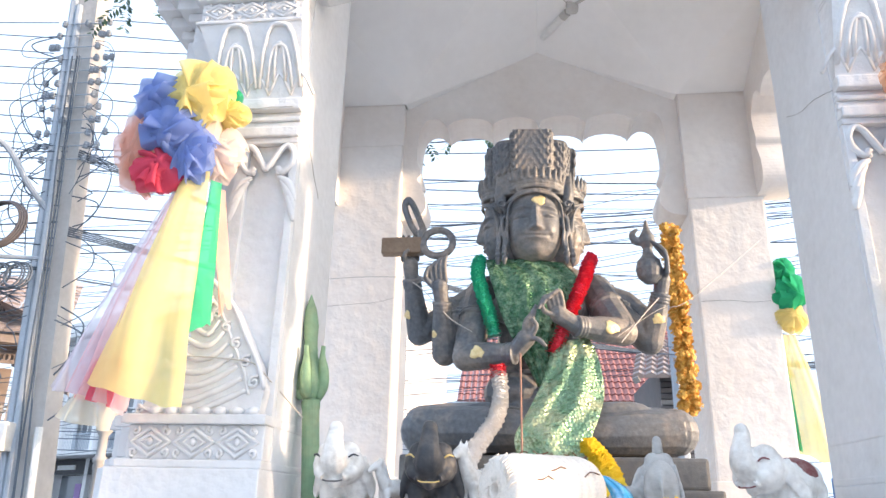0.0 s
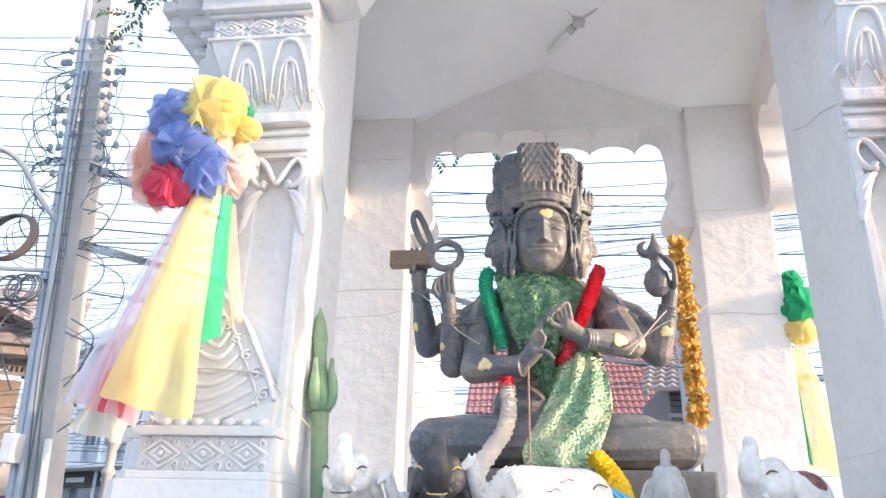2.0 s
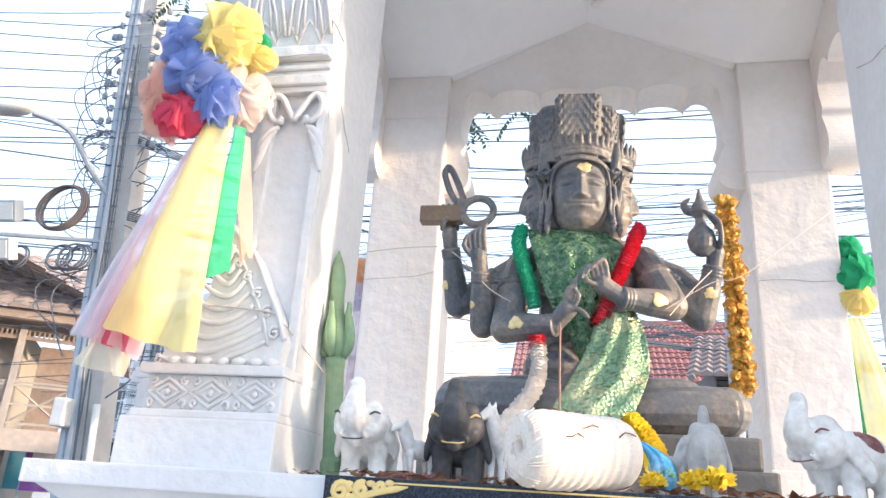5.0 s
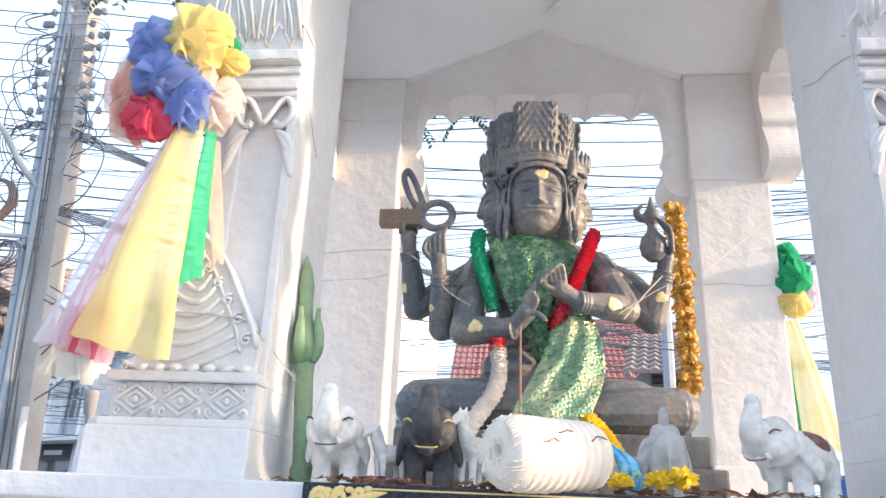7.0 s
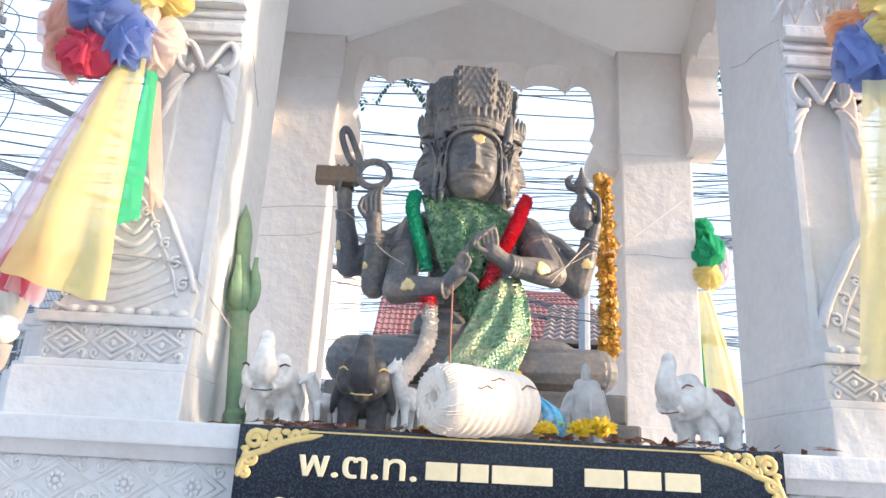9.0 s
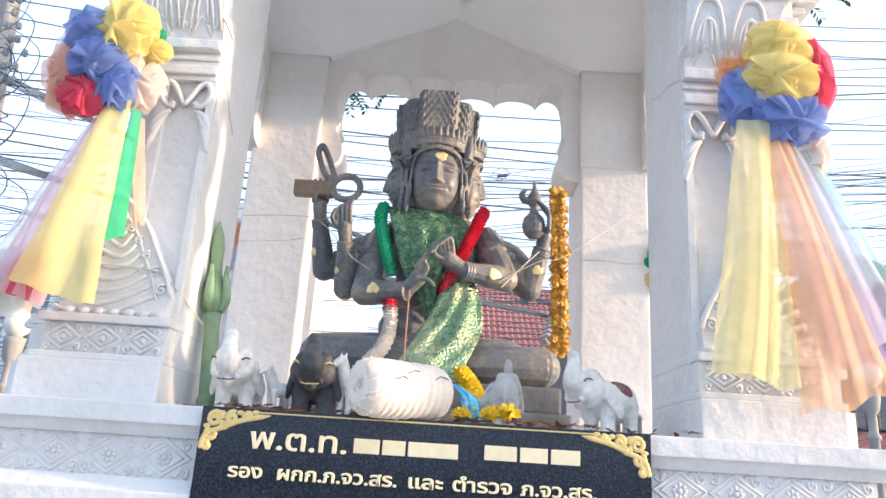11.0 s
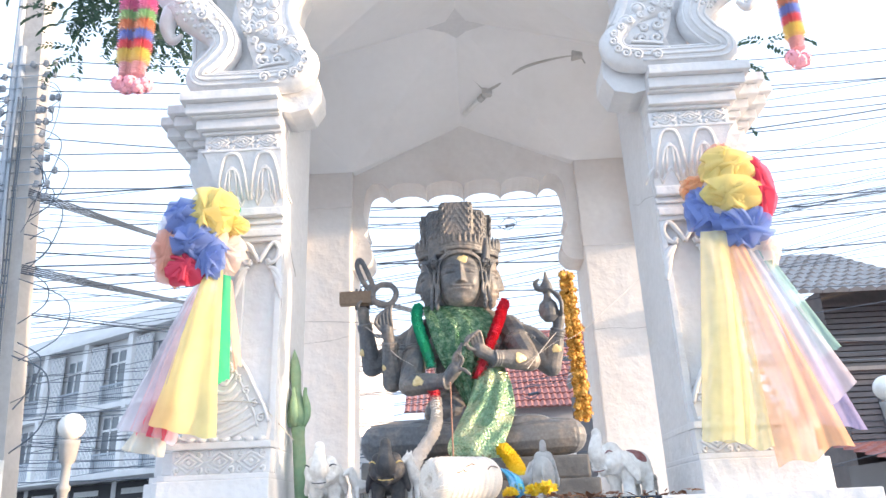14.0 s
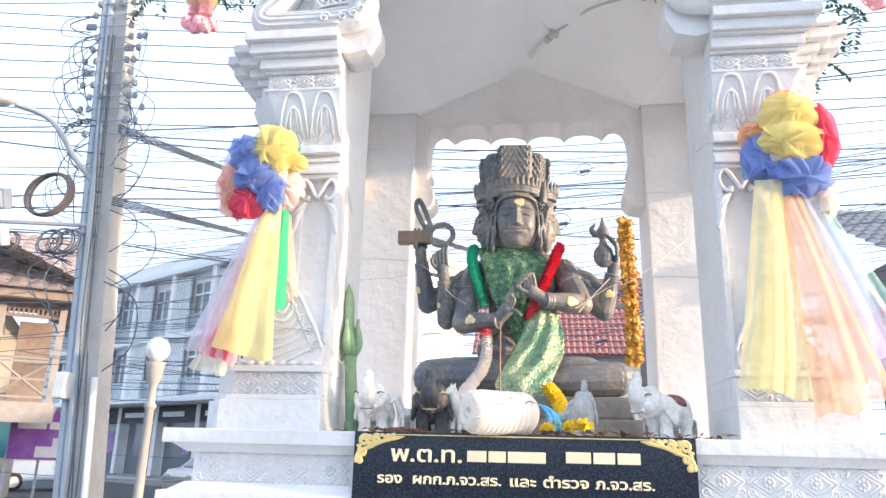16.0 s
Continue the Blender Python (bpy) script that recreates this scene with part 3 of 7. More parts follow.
# carved serpents over the front corners
def naga(s, mirror_side):
    """A carved serpent on the cornice: the neck rises outwards, the body loops back into a curled lobe."""
    def P(x, z, y=0.0):
        if mirror_side:
            return (s * (XI + 0.37 - y * 0.9), 0.52 - x * 0.62, z)
        return (s * (XI + x), y, z)
    bm = bmesh.new()
    body = [(0.64, 3.76), (0.52, 3.56), (0.42, 3.44), (0.315, 3.335), (0.225, 3.245), (0.195, 3.175), (0.225, 3.115), (0.275, 3.065), (0.26, 3.028), (0.15, 3.025), (-0.01, 3.025), (-0.083, 3.045), (-0.10, 3.105), (-0.045, 3.165), (0.035, 3.21), (0.115, 3.24)]
    wide = [0.03, 0.045, 0.062, 0.078, 0.062, 0.058, 0.056, 0.052, 0.046, 0.044, 0.046, 0.048, 0.044, 0.036, 0.030, 0.020]
    p = spline([P(x, z) for x, z in body], 6)
    r = np.interp(np.linspace(0, 1, len(p)), np.linspace(0, 1, len(wide)), wide)
    tube(bm, p, [float(v) for v in r], 14, flat=1.0 if mirror_side else 0.85)
    ball(bm, p[-1], 0.02, 12)
    # hooked fin under the neck
    fin = spline([P(0.40, 3.36), P(0.42, 3.29), P(0.395, 3.225), P(0.36, 3.25)], 5)
    tube(bm, fin, [0.04 - 0.034 * i / (len(fin) - 1) for i in range(len(fin))], 10)
    if not mirror_side:
        # filled lobe, and the flame panel that climbs the arch
        prism(bm, [(s * (XI + x), z) for x, z in ((0.095, 3.04), (0.085, 3.10), (0.11, 3.17), (0.12, 3.235), (0.03, 3.21), (-0.06, 3.16), (-0.10, 3.09), (-0.06, 3.03))], -0.020, 0.06)
        prism(bm, [(s * (XI + x), z) for x, z in ((-0.06, 3.15), (0.10, 3.20), (0.15, 3.30), (0.175, 3.44), (0.19, 3.64), (-0.15, 3.64), (-0.10, 3.47), (-0.045, 3.36), (-0.05, 3.26), (-0.10, 3.17))], -0.022, 0.06)
        edge = spline([P(-0.085, 3.16, 0.0), P(-0.04, 3.26, 0.0), P(-0.035, 3.35, 0.0), P(-0.085, 3.46, 0.0), P(-0.13, 3.60, 0.0)], 6)
        tube(bm, edge, [0.026] * len(edge), 10)
    serpent = part("serpent_finial", bm, WHITE, shrine, smooth=True)
    bm = bmesh.new()
    n = len(p)
    out = Vector((0, -1, 0)) if not mirror_side else Vector((s, 0, 0))

    def on_body(i, o, lift=0.0):
        d = (p[min(i + 1, n - 1)] - p[max(i - 1, 0)]).normalized()
        side = Vector((-d.z * s, 0, d.x * s)) if not mirror_side else Vector((0, -d.z, d.y))
        return p[i] + side * (o * float(r[i])) + out * (float(r[i]) * 0.86 * math.sqrt(max(0.0, 1 - o * o)) + lift)
    for o in (-0.78, -0.42, 0.02, 0.45):
        a = 4 if abs(o) > 0.7 else 22
        tube(bm, [on_body(i, o) for i in range(a, n - 30 if o > 0 else n - 14)], 0.0052, 5)
    # scales on the neck, and curls along it
    for i in range(3, 27, 1):
        for o in (-0.5, -0.15, 0.2, 0.55):
            ball(bm, on_body(i, o + 0.17 * (i % 2)), (0.0085, 0.0045, 0.0085), 6)
    if not mirror_side:
        for i in range(6, 24, 5):
            c = on_body(i, 0.1, 0.004)
            tube(bm, spiral(c.x, c.z, c.y, 0.024, 1.5, s, i, 14), 0.006, 5)
        # row of curls along the lobe
        for q in range(11):
            c = on_body(n - 33 + 3 * q, 0.05, 0.002)
            rr = 0.021 - 0.0008 * q
            tube(bm, spiral(c.x, c.z, c.y, rr, 1.5, -s, q * 0.5, 12), 0.0052, 5)
        for x, z, rr in ((0.05, 3.10, 0.028), (0.0, 3.10, 0.024), (0.06, 3.155, 0.022), (0.01, 3.145, 0.018), (0.085, 3.19, 0.015)):
            tube(bm, spiral(s * (XI + x), z, -0.024, rr, 1.5, -s, x * 40, 14), 0.007, 5)
        for j in range(2):
            tube(bm, spline([P(0.09 - 0.02 * j, 3.055 + 0.018 * j, -0.025), P(0.02, 3.062 + 0.02 * j, -0.027), P(-0.04, 3.068 + 0.02 * j, -0.025)], 5), 0.006, 5)
        # bosses beside the edge of the flame panel
        for x, z in ((-0.045, 3.175), (0.0, 3.225), (0.022, 3.285), (0.022, 3.345), (-0.005, 3.40), (-0.032, 3.455), (-0.06, 3.51), (-0.085, 3.565)):
            ball(bm, P(x, z, -0.024), (0.018, 0.013, 0.018), 8)
            tube(bm, [P(x + 0.025 * math.cos(a), z + 0.025 * math.sin(a), -0.022) for a in (k * math.pi / 6 for k in range(12))], 0.005, 5, closed=True)
        # banks of cloud scrolls
        for q, z in enumerate((3.245, 3.30, 3.36, 3.42, 3.48, 3.54, 3.60)):
            x1 = 0.135 + 0.05 * (z - 3.25) / 0.35
            x0 = 0.05 if z < 3.4 else 0.05 - 0.9 * (z - 3.4) * 0.5
            for lift in (0.0, 0.018):
                pts = [P(x0 + (x1 - x0) * k / 8, z + lift + 0.012 * math.sin(k * 1.7 + q), -0.023) for k in range(9)]
                tube(bm, spline(pts, 3), 0.0065, 5)
            tube(bm, spiral(s * (XI + x0 + 0.02), z + 0.004, -0.024, 0.020, 1.4, (-1) ** q, q * 1.1, 14), 0.007, 5)
            tube(bm, spiral(s * (XI + (x0 + x1) / 2 + 0.02), z - 0.012, -0.024, 0.016, 1.4, -(-1) ** q, q, 12), 0.006, 5)
    part("serpent_relief", bm, WHITE, serpent, smooth=True)
    return serpent


for s in (-1, 1):
    naga(s, False)
    naga(s, True)


# cracks in the plaster
CRACK = mat("crack_shadow", (0.30, 0.28, 0.26), 0.9, bump=0)


def crack(pts, parent, r=0.0007):
    p = spline(pts, 5)
    rn = random.Random(len(p))
    p = [q + Vector((rn.uniform(-1, 1), 0, rn.uniform(-1, 1))) * 0.0012 for q in p]
    part("crack", tube(bmesh.new(), p, r, 4), CRACK, parent)


crack([(-0.80, 0.0955, 2.557), (-0.74, 0.0955, 2.560), (-0.65, 0.0955, 2.562), (-0.6265, 0.12, 2.560), (-0.6265, 0.17, 2.53), (-0.6265, 0.21, 2.47), (-0.6265, 0.30, 2.40)], shrine)
crack([(0.6385, 0.40, 2.655), (0.6385, 0.32, 2.62), (0.6385, 0.22, 2.60), (0.6385, 0.12, 2.563)], shrine)
crack([(0.65, 1.5785, 2.462), (0.75, 1.5785, 2.468), (0.84, 1.5785, 2.460), (0.95, 1.5785, 2.464)], shrine)
crack([(-0.95, 1.5785, 2.455), (-0.85, 1.5785, 2.463), (-0.74, 1.5785, 2.47), (-0.65, 1.5785, 2.49)], shrine)


# ---- statue ----
def back(p):
    """Moves a point of the seated figure deeper into the shrine, and keeps its angular size."""
    return Vector((p[0] * 1.035 + 0.003, p[1] + 0.09, 1.53 + (p[2] - 1.53) * 1.035))


def statue():
    bm = bmesh.new()
    X = -0.035

    def limb(pts, radii, n=5):
        p = spline(pts, n)
        r = np.interp(np.linspace(0, 1, len(p)), np.linspace(0, 1, len(radii)), radii)
        tube(bm, p, [float(v) for v in r], 12)
        ball(bm, p[0], float(r[0]), 12)
        ball(bm, p[-1], float(r[-1]), 12)

    def bands(c, d, r, steps, th):
        u = d.orthogonal().normalized()
        v = d.cross(u)
        for k in steps:
            tube(bm, [c + d * k + (u * math.cos(a) + v * math.sin(a)) * r for a in (i * math.pi / 7 for i in range(14))], th, 6, closed=True)

    # crossed legs, the feet laid on the thighs
    limb([(X - 0.10, 1.20, 1.88), (-0.28, 1.12, 1.885), (-0.414, 1.02, 1.870)], [0.105, 0.095, 0.085])
    limb([(-0.414, 1.00, 1.869), (-0.22, 0.95, 1.866), (0.0, 0.93, 1.858)], [0.084, 0.076, 0.060])
    limb([(X + 0.10, 1.20, 1.88), (0.26, 1.12, 1.88), (0.388, 1.02, 1.872)], [0.105, 0.090, 0.074])
    limb([(0.388, 1.00, 1.872), (0.22, 0.96, 1.862), (0.04, 0.94, 1.852)], [0.074, 0.070, 0.058])
    limb([(0.06, 0.96, 1.915), (0.17, 0.97, 1.930), (0.26, 0.98, 1.938), (0.30, 0.985, 1.934)], [0.030, 0.032, 0.026, 0.016])
    limb([(-0.12, 0.96, 1.915), (-0.22, 0.97, 1.93), (-0.28, 0.98, 1.93)], [0.030, 0.030, 0.02])
    ball(bm, (X, 1.17, 1.90), (0.23, 0.18, 0.13), 16)
    # torso
    limb([(X, 1.19, 1.95), (X, 1.20, 2.08), (X, 1.19, 2.22), (X, 1.19, 2.34)], [0.165, 0.135, 0.150, 0.140])
    ball(bm, (X - 0.08, 1.13, 2.01), (0.115, 0.11, 0.085), 14)
    ball(bm, (X, 1.18, 2.32), (0.205, 0.115, 0.115), 16)
    for s in (-1, 1):
        ball(bm, (X + s * 0.085, 1.10, 2.31), (0.085, 0.045, 0.062), 14)
    limb([(X - 0.20, 1.19, 2.385), (X, 1.17, 2.44), (X + 0.20, 1.19, 2.395)], [0.060, 0.075, 0.060])
    limb([(X + 0.01, 1.16, 2.42), (X + 0.005, 1.14, 2.56)], [0.080, 0.075])
    # arms: shoulder, elbow, wrist, middle of the hand
    arms = [
        ((-0.235, 1.21, 2.39), (-0.470, 1.17, 2.235), (-0.492, 1.09, 2.415), (-0.496, 1.07, 2.470), 0.046),
        ((-0.240, 1.19, 2.38), (-0.368, 1.11, 2.150), (-0.371, 1.03, 2.310), (-0.379, 1.01, 2.365), 0.047),
        ((-0.235, 1.17, 2.38), (-0.283, 1.02, 2.118), (-0.122, 0.945, 2.114), (-0.080, 0.925, 2.160), 0.050),
        ((0.175, 1.20, 2.38), (0.355, 1.14, 2.195), (0.394, 1.09, 2.350), (0.402, 1.08, 2.405), 0.046),
        ((0.170, 1.21, 2.40), (0.290, 1.19, 2.360), (0.350, 1.16, 2.300), (0.375, 1.15, 2.270), 0.034),
        ((0.175, 1.17, 2.39), (0.250, 1.03, 2.205), (0.090, 0.945, 2.205), (0.030, 0.925, 2.240), 0.049),
    ]
    for sh, el, wr, ha, r in arms:
        limb([sh, tuple((a + b) / 2 for a, b in zip(sh, el)), el], [r * 1.32, r * 1.2, r])
        limb([el, tuple((a * 0.5 + b * 0.5) for a, b in zip(el, wr)), wr], [r, r * 0.9, r * 0.60])
        d = (Vector(wr) - Vector(el)).normalized()
        bands(Vector(wr), d, r * 0.66, (-0.022, -0.010, 0.002), 0.0065)
        bands(Vector(sh).lerp(Vector(el), 0.40), (Vector(el) - Vector(sh)).normalized(), r * 1.24, (0.0, 0.014), 0.0065)
        limb([wr, Vector(wr).lerp(Vector(ha), 0.6), ha], [r * 0.55, r * 0.60, r * 0.64])

    def finger(a, b, c, r=0.0088):
        limb([a, b, c], [r, r * 0.95, r * 0.7], 4)

    # low hand with the thumb and first finger joined, the others upright
    for i in range(3):
        finger((-0.085 + 0.013 * i, 0.915, 2.175), (-0.080 + 0.012 * i, 0.905, 2.212 + 0.006 * i), (-0.062 + 0.008 * i, 0.90, 2.236 + 0.014 * i))
    finger((-0.060, 0.905, 2.165), (-0.045, 0.892, 2.195), (-0.058, 0.888, 2.215))
    finger((-0.060, 0.905, 2.155), (-0.040, 0.892, 2.150), (-0.018, 0.885, 2.128))
    # the other low hand, its fingers bent over
    for i in range(4):
        finger((0.045 - 0.014 * i, 0.915, 2.262), (0.034 - 0.016 * i, 0.895, 2.312 - 0.006 * i), (0.012 - 0.016 * i, 0.885, 2.302 - 0.016 * i))
    finger((0.010, 0.905, 2.235), (-0.018, 0.895, 2.245), (-0.026, 0.89, 2.268))
    # hand that lifts the ring
    for i in range(4):
        finger((-0.405 + 0.016 * i, 1.0, 2.385), (-0.412 + 0.017 * i, 0.985, 2.425 + 0.006 * i), (-0.396 + 0.014 * i, 0.985, 2.448 + 0.008 * i))
    finger((-0.405, 0.995, 2.365), (-0.428, 0.985, 2.395), (-0.418, 0.98, 2.430))
    limb([(-0.380, 1.03, 2.46), (-0.386, 1.045, 2.50)], [0.012, 0.011])
    tube(bm, [(-0.394 + 0.0545 * math.cos(a), 1.045 + 0.012 * math.sin(a), 2.545 + 0.0545 * math.sin(a)) for a in (i * math.pi / 16 for i in range(32))], 0.0140, 8, 0.8, closed=True)
    # hand behind the tablet, the finger tips over its edge
    for i in range(4):
        finger((-0.53 + 0.018 * i, 1.10, 2.50), (-0.535 + 0.019 * i, 1.105, 2.555), (-0.532 + 0.021 * i, 1.095, 2.592))
    finger((-0.505, 1.06, 2.47), (-0.515, 1.035, 2.495), (-0.50, 1.025, 2.512))
    # pierced flame that rises over it
    fl = [(-0.447, 2.590), (-0.472, 2.655), (-0.496, 2.708), (-0.514, 2.728), (-0.525, 2.700), (-0.510, 2.650), (-0.492, 2.612), (-0.470, 2.585)]
    tube(bm, spline([(x, 1.06, z) for x, z in fl + fl[:1]], 4)[:-1], 0.0125, 8, closed=True)
    limb([(-0.458, 1.06, 2.52), (-0.456, 1.06, 2.59)], [0.020, 0.018])
    # vase with a twisted spire, and the fingers round it
    lathe(bm, (0.355, 1.05, 2.382), [(0.018, 0), (0.040, 0.022), (0.047, 0.050), (0.040, 0.082), (0.020, 0.105), (0.016, 0.130), (0.030, 0.150), (0.027, 0.175), (0.013, 0.20), (0.004, 0.238)], 16)
    limb([(0.345, 1.05, 2.535), (0.316, 1.05, 2.540), (0.305, 1.05, 2.565), (0.322, 1.05, 2.585)], [0.014, 0.015, 0.012, 0.005])
    for i in range(4):
        finger((0.412, 1.06 - 0.012 * i, 2.415), (0.416 - 0.004 * i, 1.04 - 0.012 * i, 2.465 + 0.006 * i), (0.385 - 0.008 * i, 1.025 - 0.006 * i, 2.500 + 0.008 * i))
    # necklace and belt
    for r, z, th in ((0.118, 2.425, 0.009), (0.142, 2.405, 0.007)):
        tube(bm, [(X + r * math.sin(b), 1.17 - r * 0.9 * math.cos(b), z - 0.04 * math.cos(b)) for b in (math.radians(-100 + 20 * i) for i in range(11))], th, 6)
    bands(Vector((X, 1.195, 2.05)), Vector((0, 0, 1)), 0.145, (0.0, 0.025), 0.010)

    # head: one carved face to each side
    hc = Vector((-0.045, 1.145, 2.470))            # on the axis, at the height of the chins
    TURN = radians(3)

    def bump(x, z, cx, cz, sx, sz, amp):
        return amp * math.exp(-((x - cx) / sx) ** 2 - ((z - cz) / sz) ** 2)

    def relief(x, z):
        """How far the carved face stands out at x from its middle line and z over the chin."""
        ax = abs(x)
        f = min(1.0, max(0.0, (0.196 - z) / 0.085))
        below = 1 / (1 + math.exp(-(z - 0.097) / 0.0022))
        d = (0.010 + 0.022 * f) * math.exp(-(x / (0.008 + 0.005 * f)) ** 2) * below * min(1.0, max(0.0, (0.206 - z) / 0.02))
        d += bump(ax, z, 0.0155, 0.104, 0.0075, 0.008, 0.011)
        d += bump(ax, z, 0.043, 0.176, 0.030, 0.010, -0.007) + bump(ax, z, 0.044, 0.157, 0.020, 0.0095, 0.0105) + bump(ax, z, 0.044, 0.1475, 0.022, 0.004, -0.008)
        d += bump(ax, z, 0.042, 0.1905 - 0.35 * (ax - 0.042) ** 2 / 0.042, 0.036, 0.0050, 0.0085)
        d += bump(ax, z, 0.052, 0.105, 0.026, 0.030, 0.009) + bump(x, z, 0, 0.026, 0.026, 0.020, 0.013)
        zm = z - 0.0775 - 2.6 * ax * ax
        d += bump(ax, zm, 0.0, 0.0062, 0.033, 0.0052, 0.0105) + bump(ax, zm, 0.0, -0.0072, 0.026, 0.0062, 0.0125) + bump(ax, zm, 0.0, 0.0, 0.040, 0.0022, -0.007)
        return d + bump(ax, z, 0.044, 0.080, 0.007, 0.010, -0.004)

    heights = [0.0, 0.006, 0.018, 0.035, 0.060, 0.090, 0.130, 0.180, 0.230, 0.275]
    halfs = [0.022, 0.040, 0.056, 0.068, 0.078, 0.0845, 0.0885, 0.0885, 0.085, 0.078]
    for k in range(4):
        rot = Matrix.Rotation(math.pi / 2 * k + TURN, 4, "Z")
        wide, far = (1.12, 0.072) if k == 0 else (0.86, 0.098)

        def P(x, y, z):
            q = rot @ Vector((x * wide, y, 0))
            return Vector((hc.x + q.x, hc.y + q.y, hc.z + z))
        rings = []
        for i in range(93):
            z = 0.275 * i / 92
            a = float(np.interp(z, heights, halfs))
            b = a * (0.98 if z > 0.06 else 0.80 + 3.0 * z)
            ring = []
            for j in range(57):
                th = radians(-105 + 210 * j / 56)
                x, y = a * math.sin(th), -b * math.cos(th) - far
                if abs(th) < 1.35:
                    y -= relief(x, z) * min(1.0, (1.35 - abs(th)) / 0.4)
                ring.append(bm.verts.new(P(x, y, z)))
            for j in range(12):
                ring.append(bm.verts.new(P(a * math.sin(radians(105)) * (1 - 2 * (j + 1) / 13), 0.0, z)))
            rings.append(ring)
        for r0, r1 in zip(rings, rings[1:]):
            for j in range(len(r0)):
                q = (j + 1) % len(r0)
                bm.faces.new((r0[j], r0[q], r1[q], r1[j]))
        bm.faces.new(rings[0][::-1])
        bm.faces.new(rings[-1])
        # hair band round the face, and the diadem over it
        for o, th in ((0.0, 0.0055), (0.0095, 0.0045)):
            arch = [(-0.090 - o, 0.12), (-0.089 - o, 0.17), (-0.080 - o, 0.212 + o * 0.5), (-0.052, 0.234 + o), (0.0, 0.243 + o)]
            arch += [(-x, z) for x, z in arch[::-1][1:]]
            tube(bm, spline([P(x, -far - 0.094 * math.sqrt(max(0.0, 1 - (x / 0.1) ** 2)), z) for x, z in arch], 4), th, 6)
        for z, r, th in ((0.262, 0.097, 0.010), (0.276, 0.100, 0.008), (0.290, 0.103, 0.009), (0.303, 0.104, 0.006)):
            tube(bm, [P(r * math.sin(q), -far - 0.97 * r * math.cos(q) + 0.004, z + 0.008 * math.cos(q)) for q in (radians(-95 + 19 * i) for i in range(11))], th, 6)
        for i in range(15):
            q = radians(-88 + 12.6 * i)
            ball(bm, P(0.094 * math.sin(q), -far - 0.094 * math.cos(q), 0.283), (0.008, 0.008, 0.006), 6)
            limb([P(0.103 * math.sin(q), -far - 0.100 * math.cos(q), 0.300), P(0.107 * math.sin(q), -far - 0.104 * math.cos(q), 0.325), P(0.110 * math.sin(q), -far - 0.107 * math.cos(q), 0.348 if k else 0.338)], [0.0085, 0.0085, 0.003], 3)
        if k:
            lathe(bm, P(0, -far, 0.262), [(0.075, 0), (0.086, 0.05), (0.089, 0.068), (0.060, 0.072)], 18)
        for s in (-1, 1):
            # long ear, its drop of three beads, and the flame beside the temple
            tube(bm, spline([P(s * 0.092, -far - 0.022, 0.175), P(s * 0.105, -far - 0.020, 0.160), P(s * 0.106, -far - 0.024, 0.12), P(s * 0.098, -far - 0.030, 0.085), P(s * 0.100, -far - 0.034, 0.040)], 4), 0.0085, 7)
            tube(bm, spline([P(s * 0.088, -far - 0.034, 0.165), P(s * 0.092, -far - 0.036, 0.12), P(s * 0.088, -far - 0.038, 0.075), P(s * 0.098, -far - 0.036, 0.040)], 4), 0.006, 6)
            lathe(bm, P(s * 0.099, -far - 0.036, -0.018), [(0.002, 0), (0.008, 0.014), (0.012, 0.026), (0.009, 0.034), (0.014, 0.044), (0.009, 0.052), (0.010, 0.064), (0.006, 0.072)], 10)
            limb([P(s * 0.100, -far - 0.030, 0.205), P(s * 0.110, -far - 0.030, 0.255), P(s * 0.114, -far - 0.030, 0.30), P(s * 0.122, -far - 0.028, 0.352)], [0.012, 0.019, 0.014, 0.002])
            tube(bm, [P(s * 0.108 + 0.012 * math.cos(q), -far - 0.046, 0.215 + 0.012 * math.sin(q)) for q in (i * math.pi / 5 for i in range(10))], 0.0045, 5, closed=True)
    ball(bm, hc + Vector((0, 0, 0.12)), (0.11, 0.11, 0.15), 16)

    # tall crown on a cross plan, its front tier higher, covered in hooked scales
    cc = hc + Vector((-0.008, 0, 0))

    def rad(b):
        c, q = math.cos(b - TURN), math.sin(b - TURN)
        m = 0.138 / (abs(c) ** 6 + abs(q) ** 6) ** (1 / 6)
        for a4 in range(4):
            dd = b - math.pi / 2 * a4 - TURN
            cd, sd = math.cos(dd), abs(math.sin(dd))
            if cd > 0 and sd * 0.166 < 0.072 * cd:
                m = max(m, 0.163 / cd)
        return m

    def loft(rings):
        last = None
        for z, ring in rings:
            vs = [bm.verts.new(cc + Vector((x, y, z))) for x, y in ring]
            if last:
                for k in range(len(vs)):
                    bm.faces.new((last[k], last[(k + 1) % len(vs)], vs[(k + 1) % len(vs)], vs[k]))
            else:
                bm.faces.new(vs[::-1])
            last = vs
        bm.faces.new(last)
    N = 96
    shape = [(rad(2 * math.pi * k / N), 2 * math.pi * k / N) for k in range(N)]
    loft([(z, [(m * f * math.cos(b), m * f * math.sin(b)) for m, b in shape]) for z, f in ((0.25, 0.93), (0.32, 0.96), (0.40, 1.0), (0.462, 1.03), (0.470, 1.0))])
    front = Matrix.Rotation(TURN, 2)
    block = [tuple(front @ Vector(v)) for v in ((-0.078, -0.156), (-0.050, -0.170), (0.050, -0.170), (0.078, -0.156), (0.078, 0.06), (-0.078, 0.06))]
    loft([(z, [(x * f, y * f) for x, y in block]) for z, f in ((0.30, 0.95), (0.40, 1.0), (0.482, 1.04), (0.490, 1.0))])
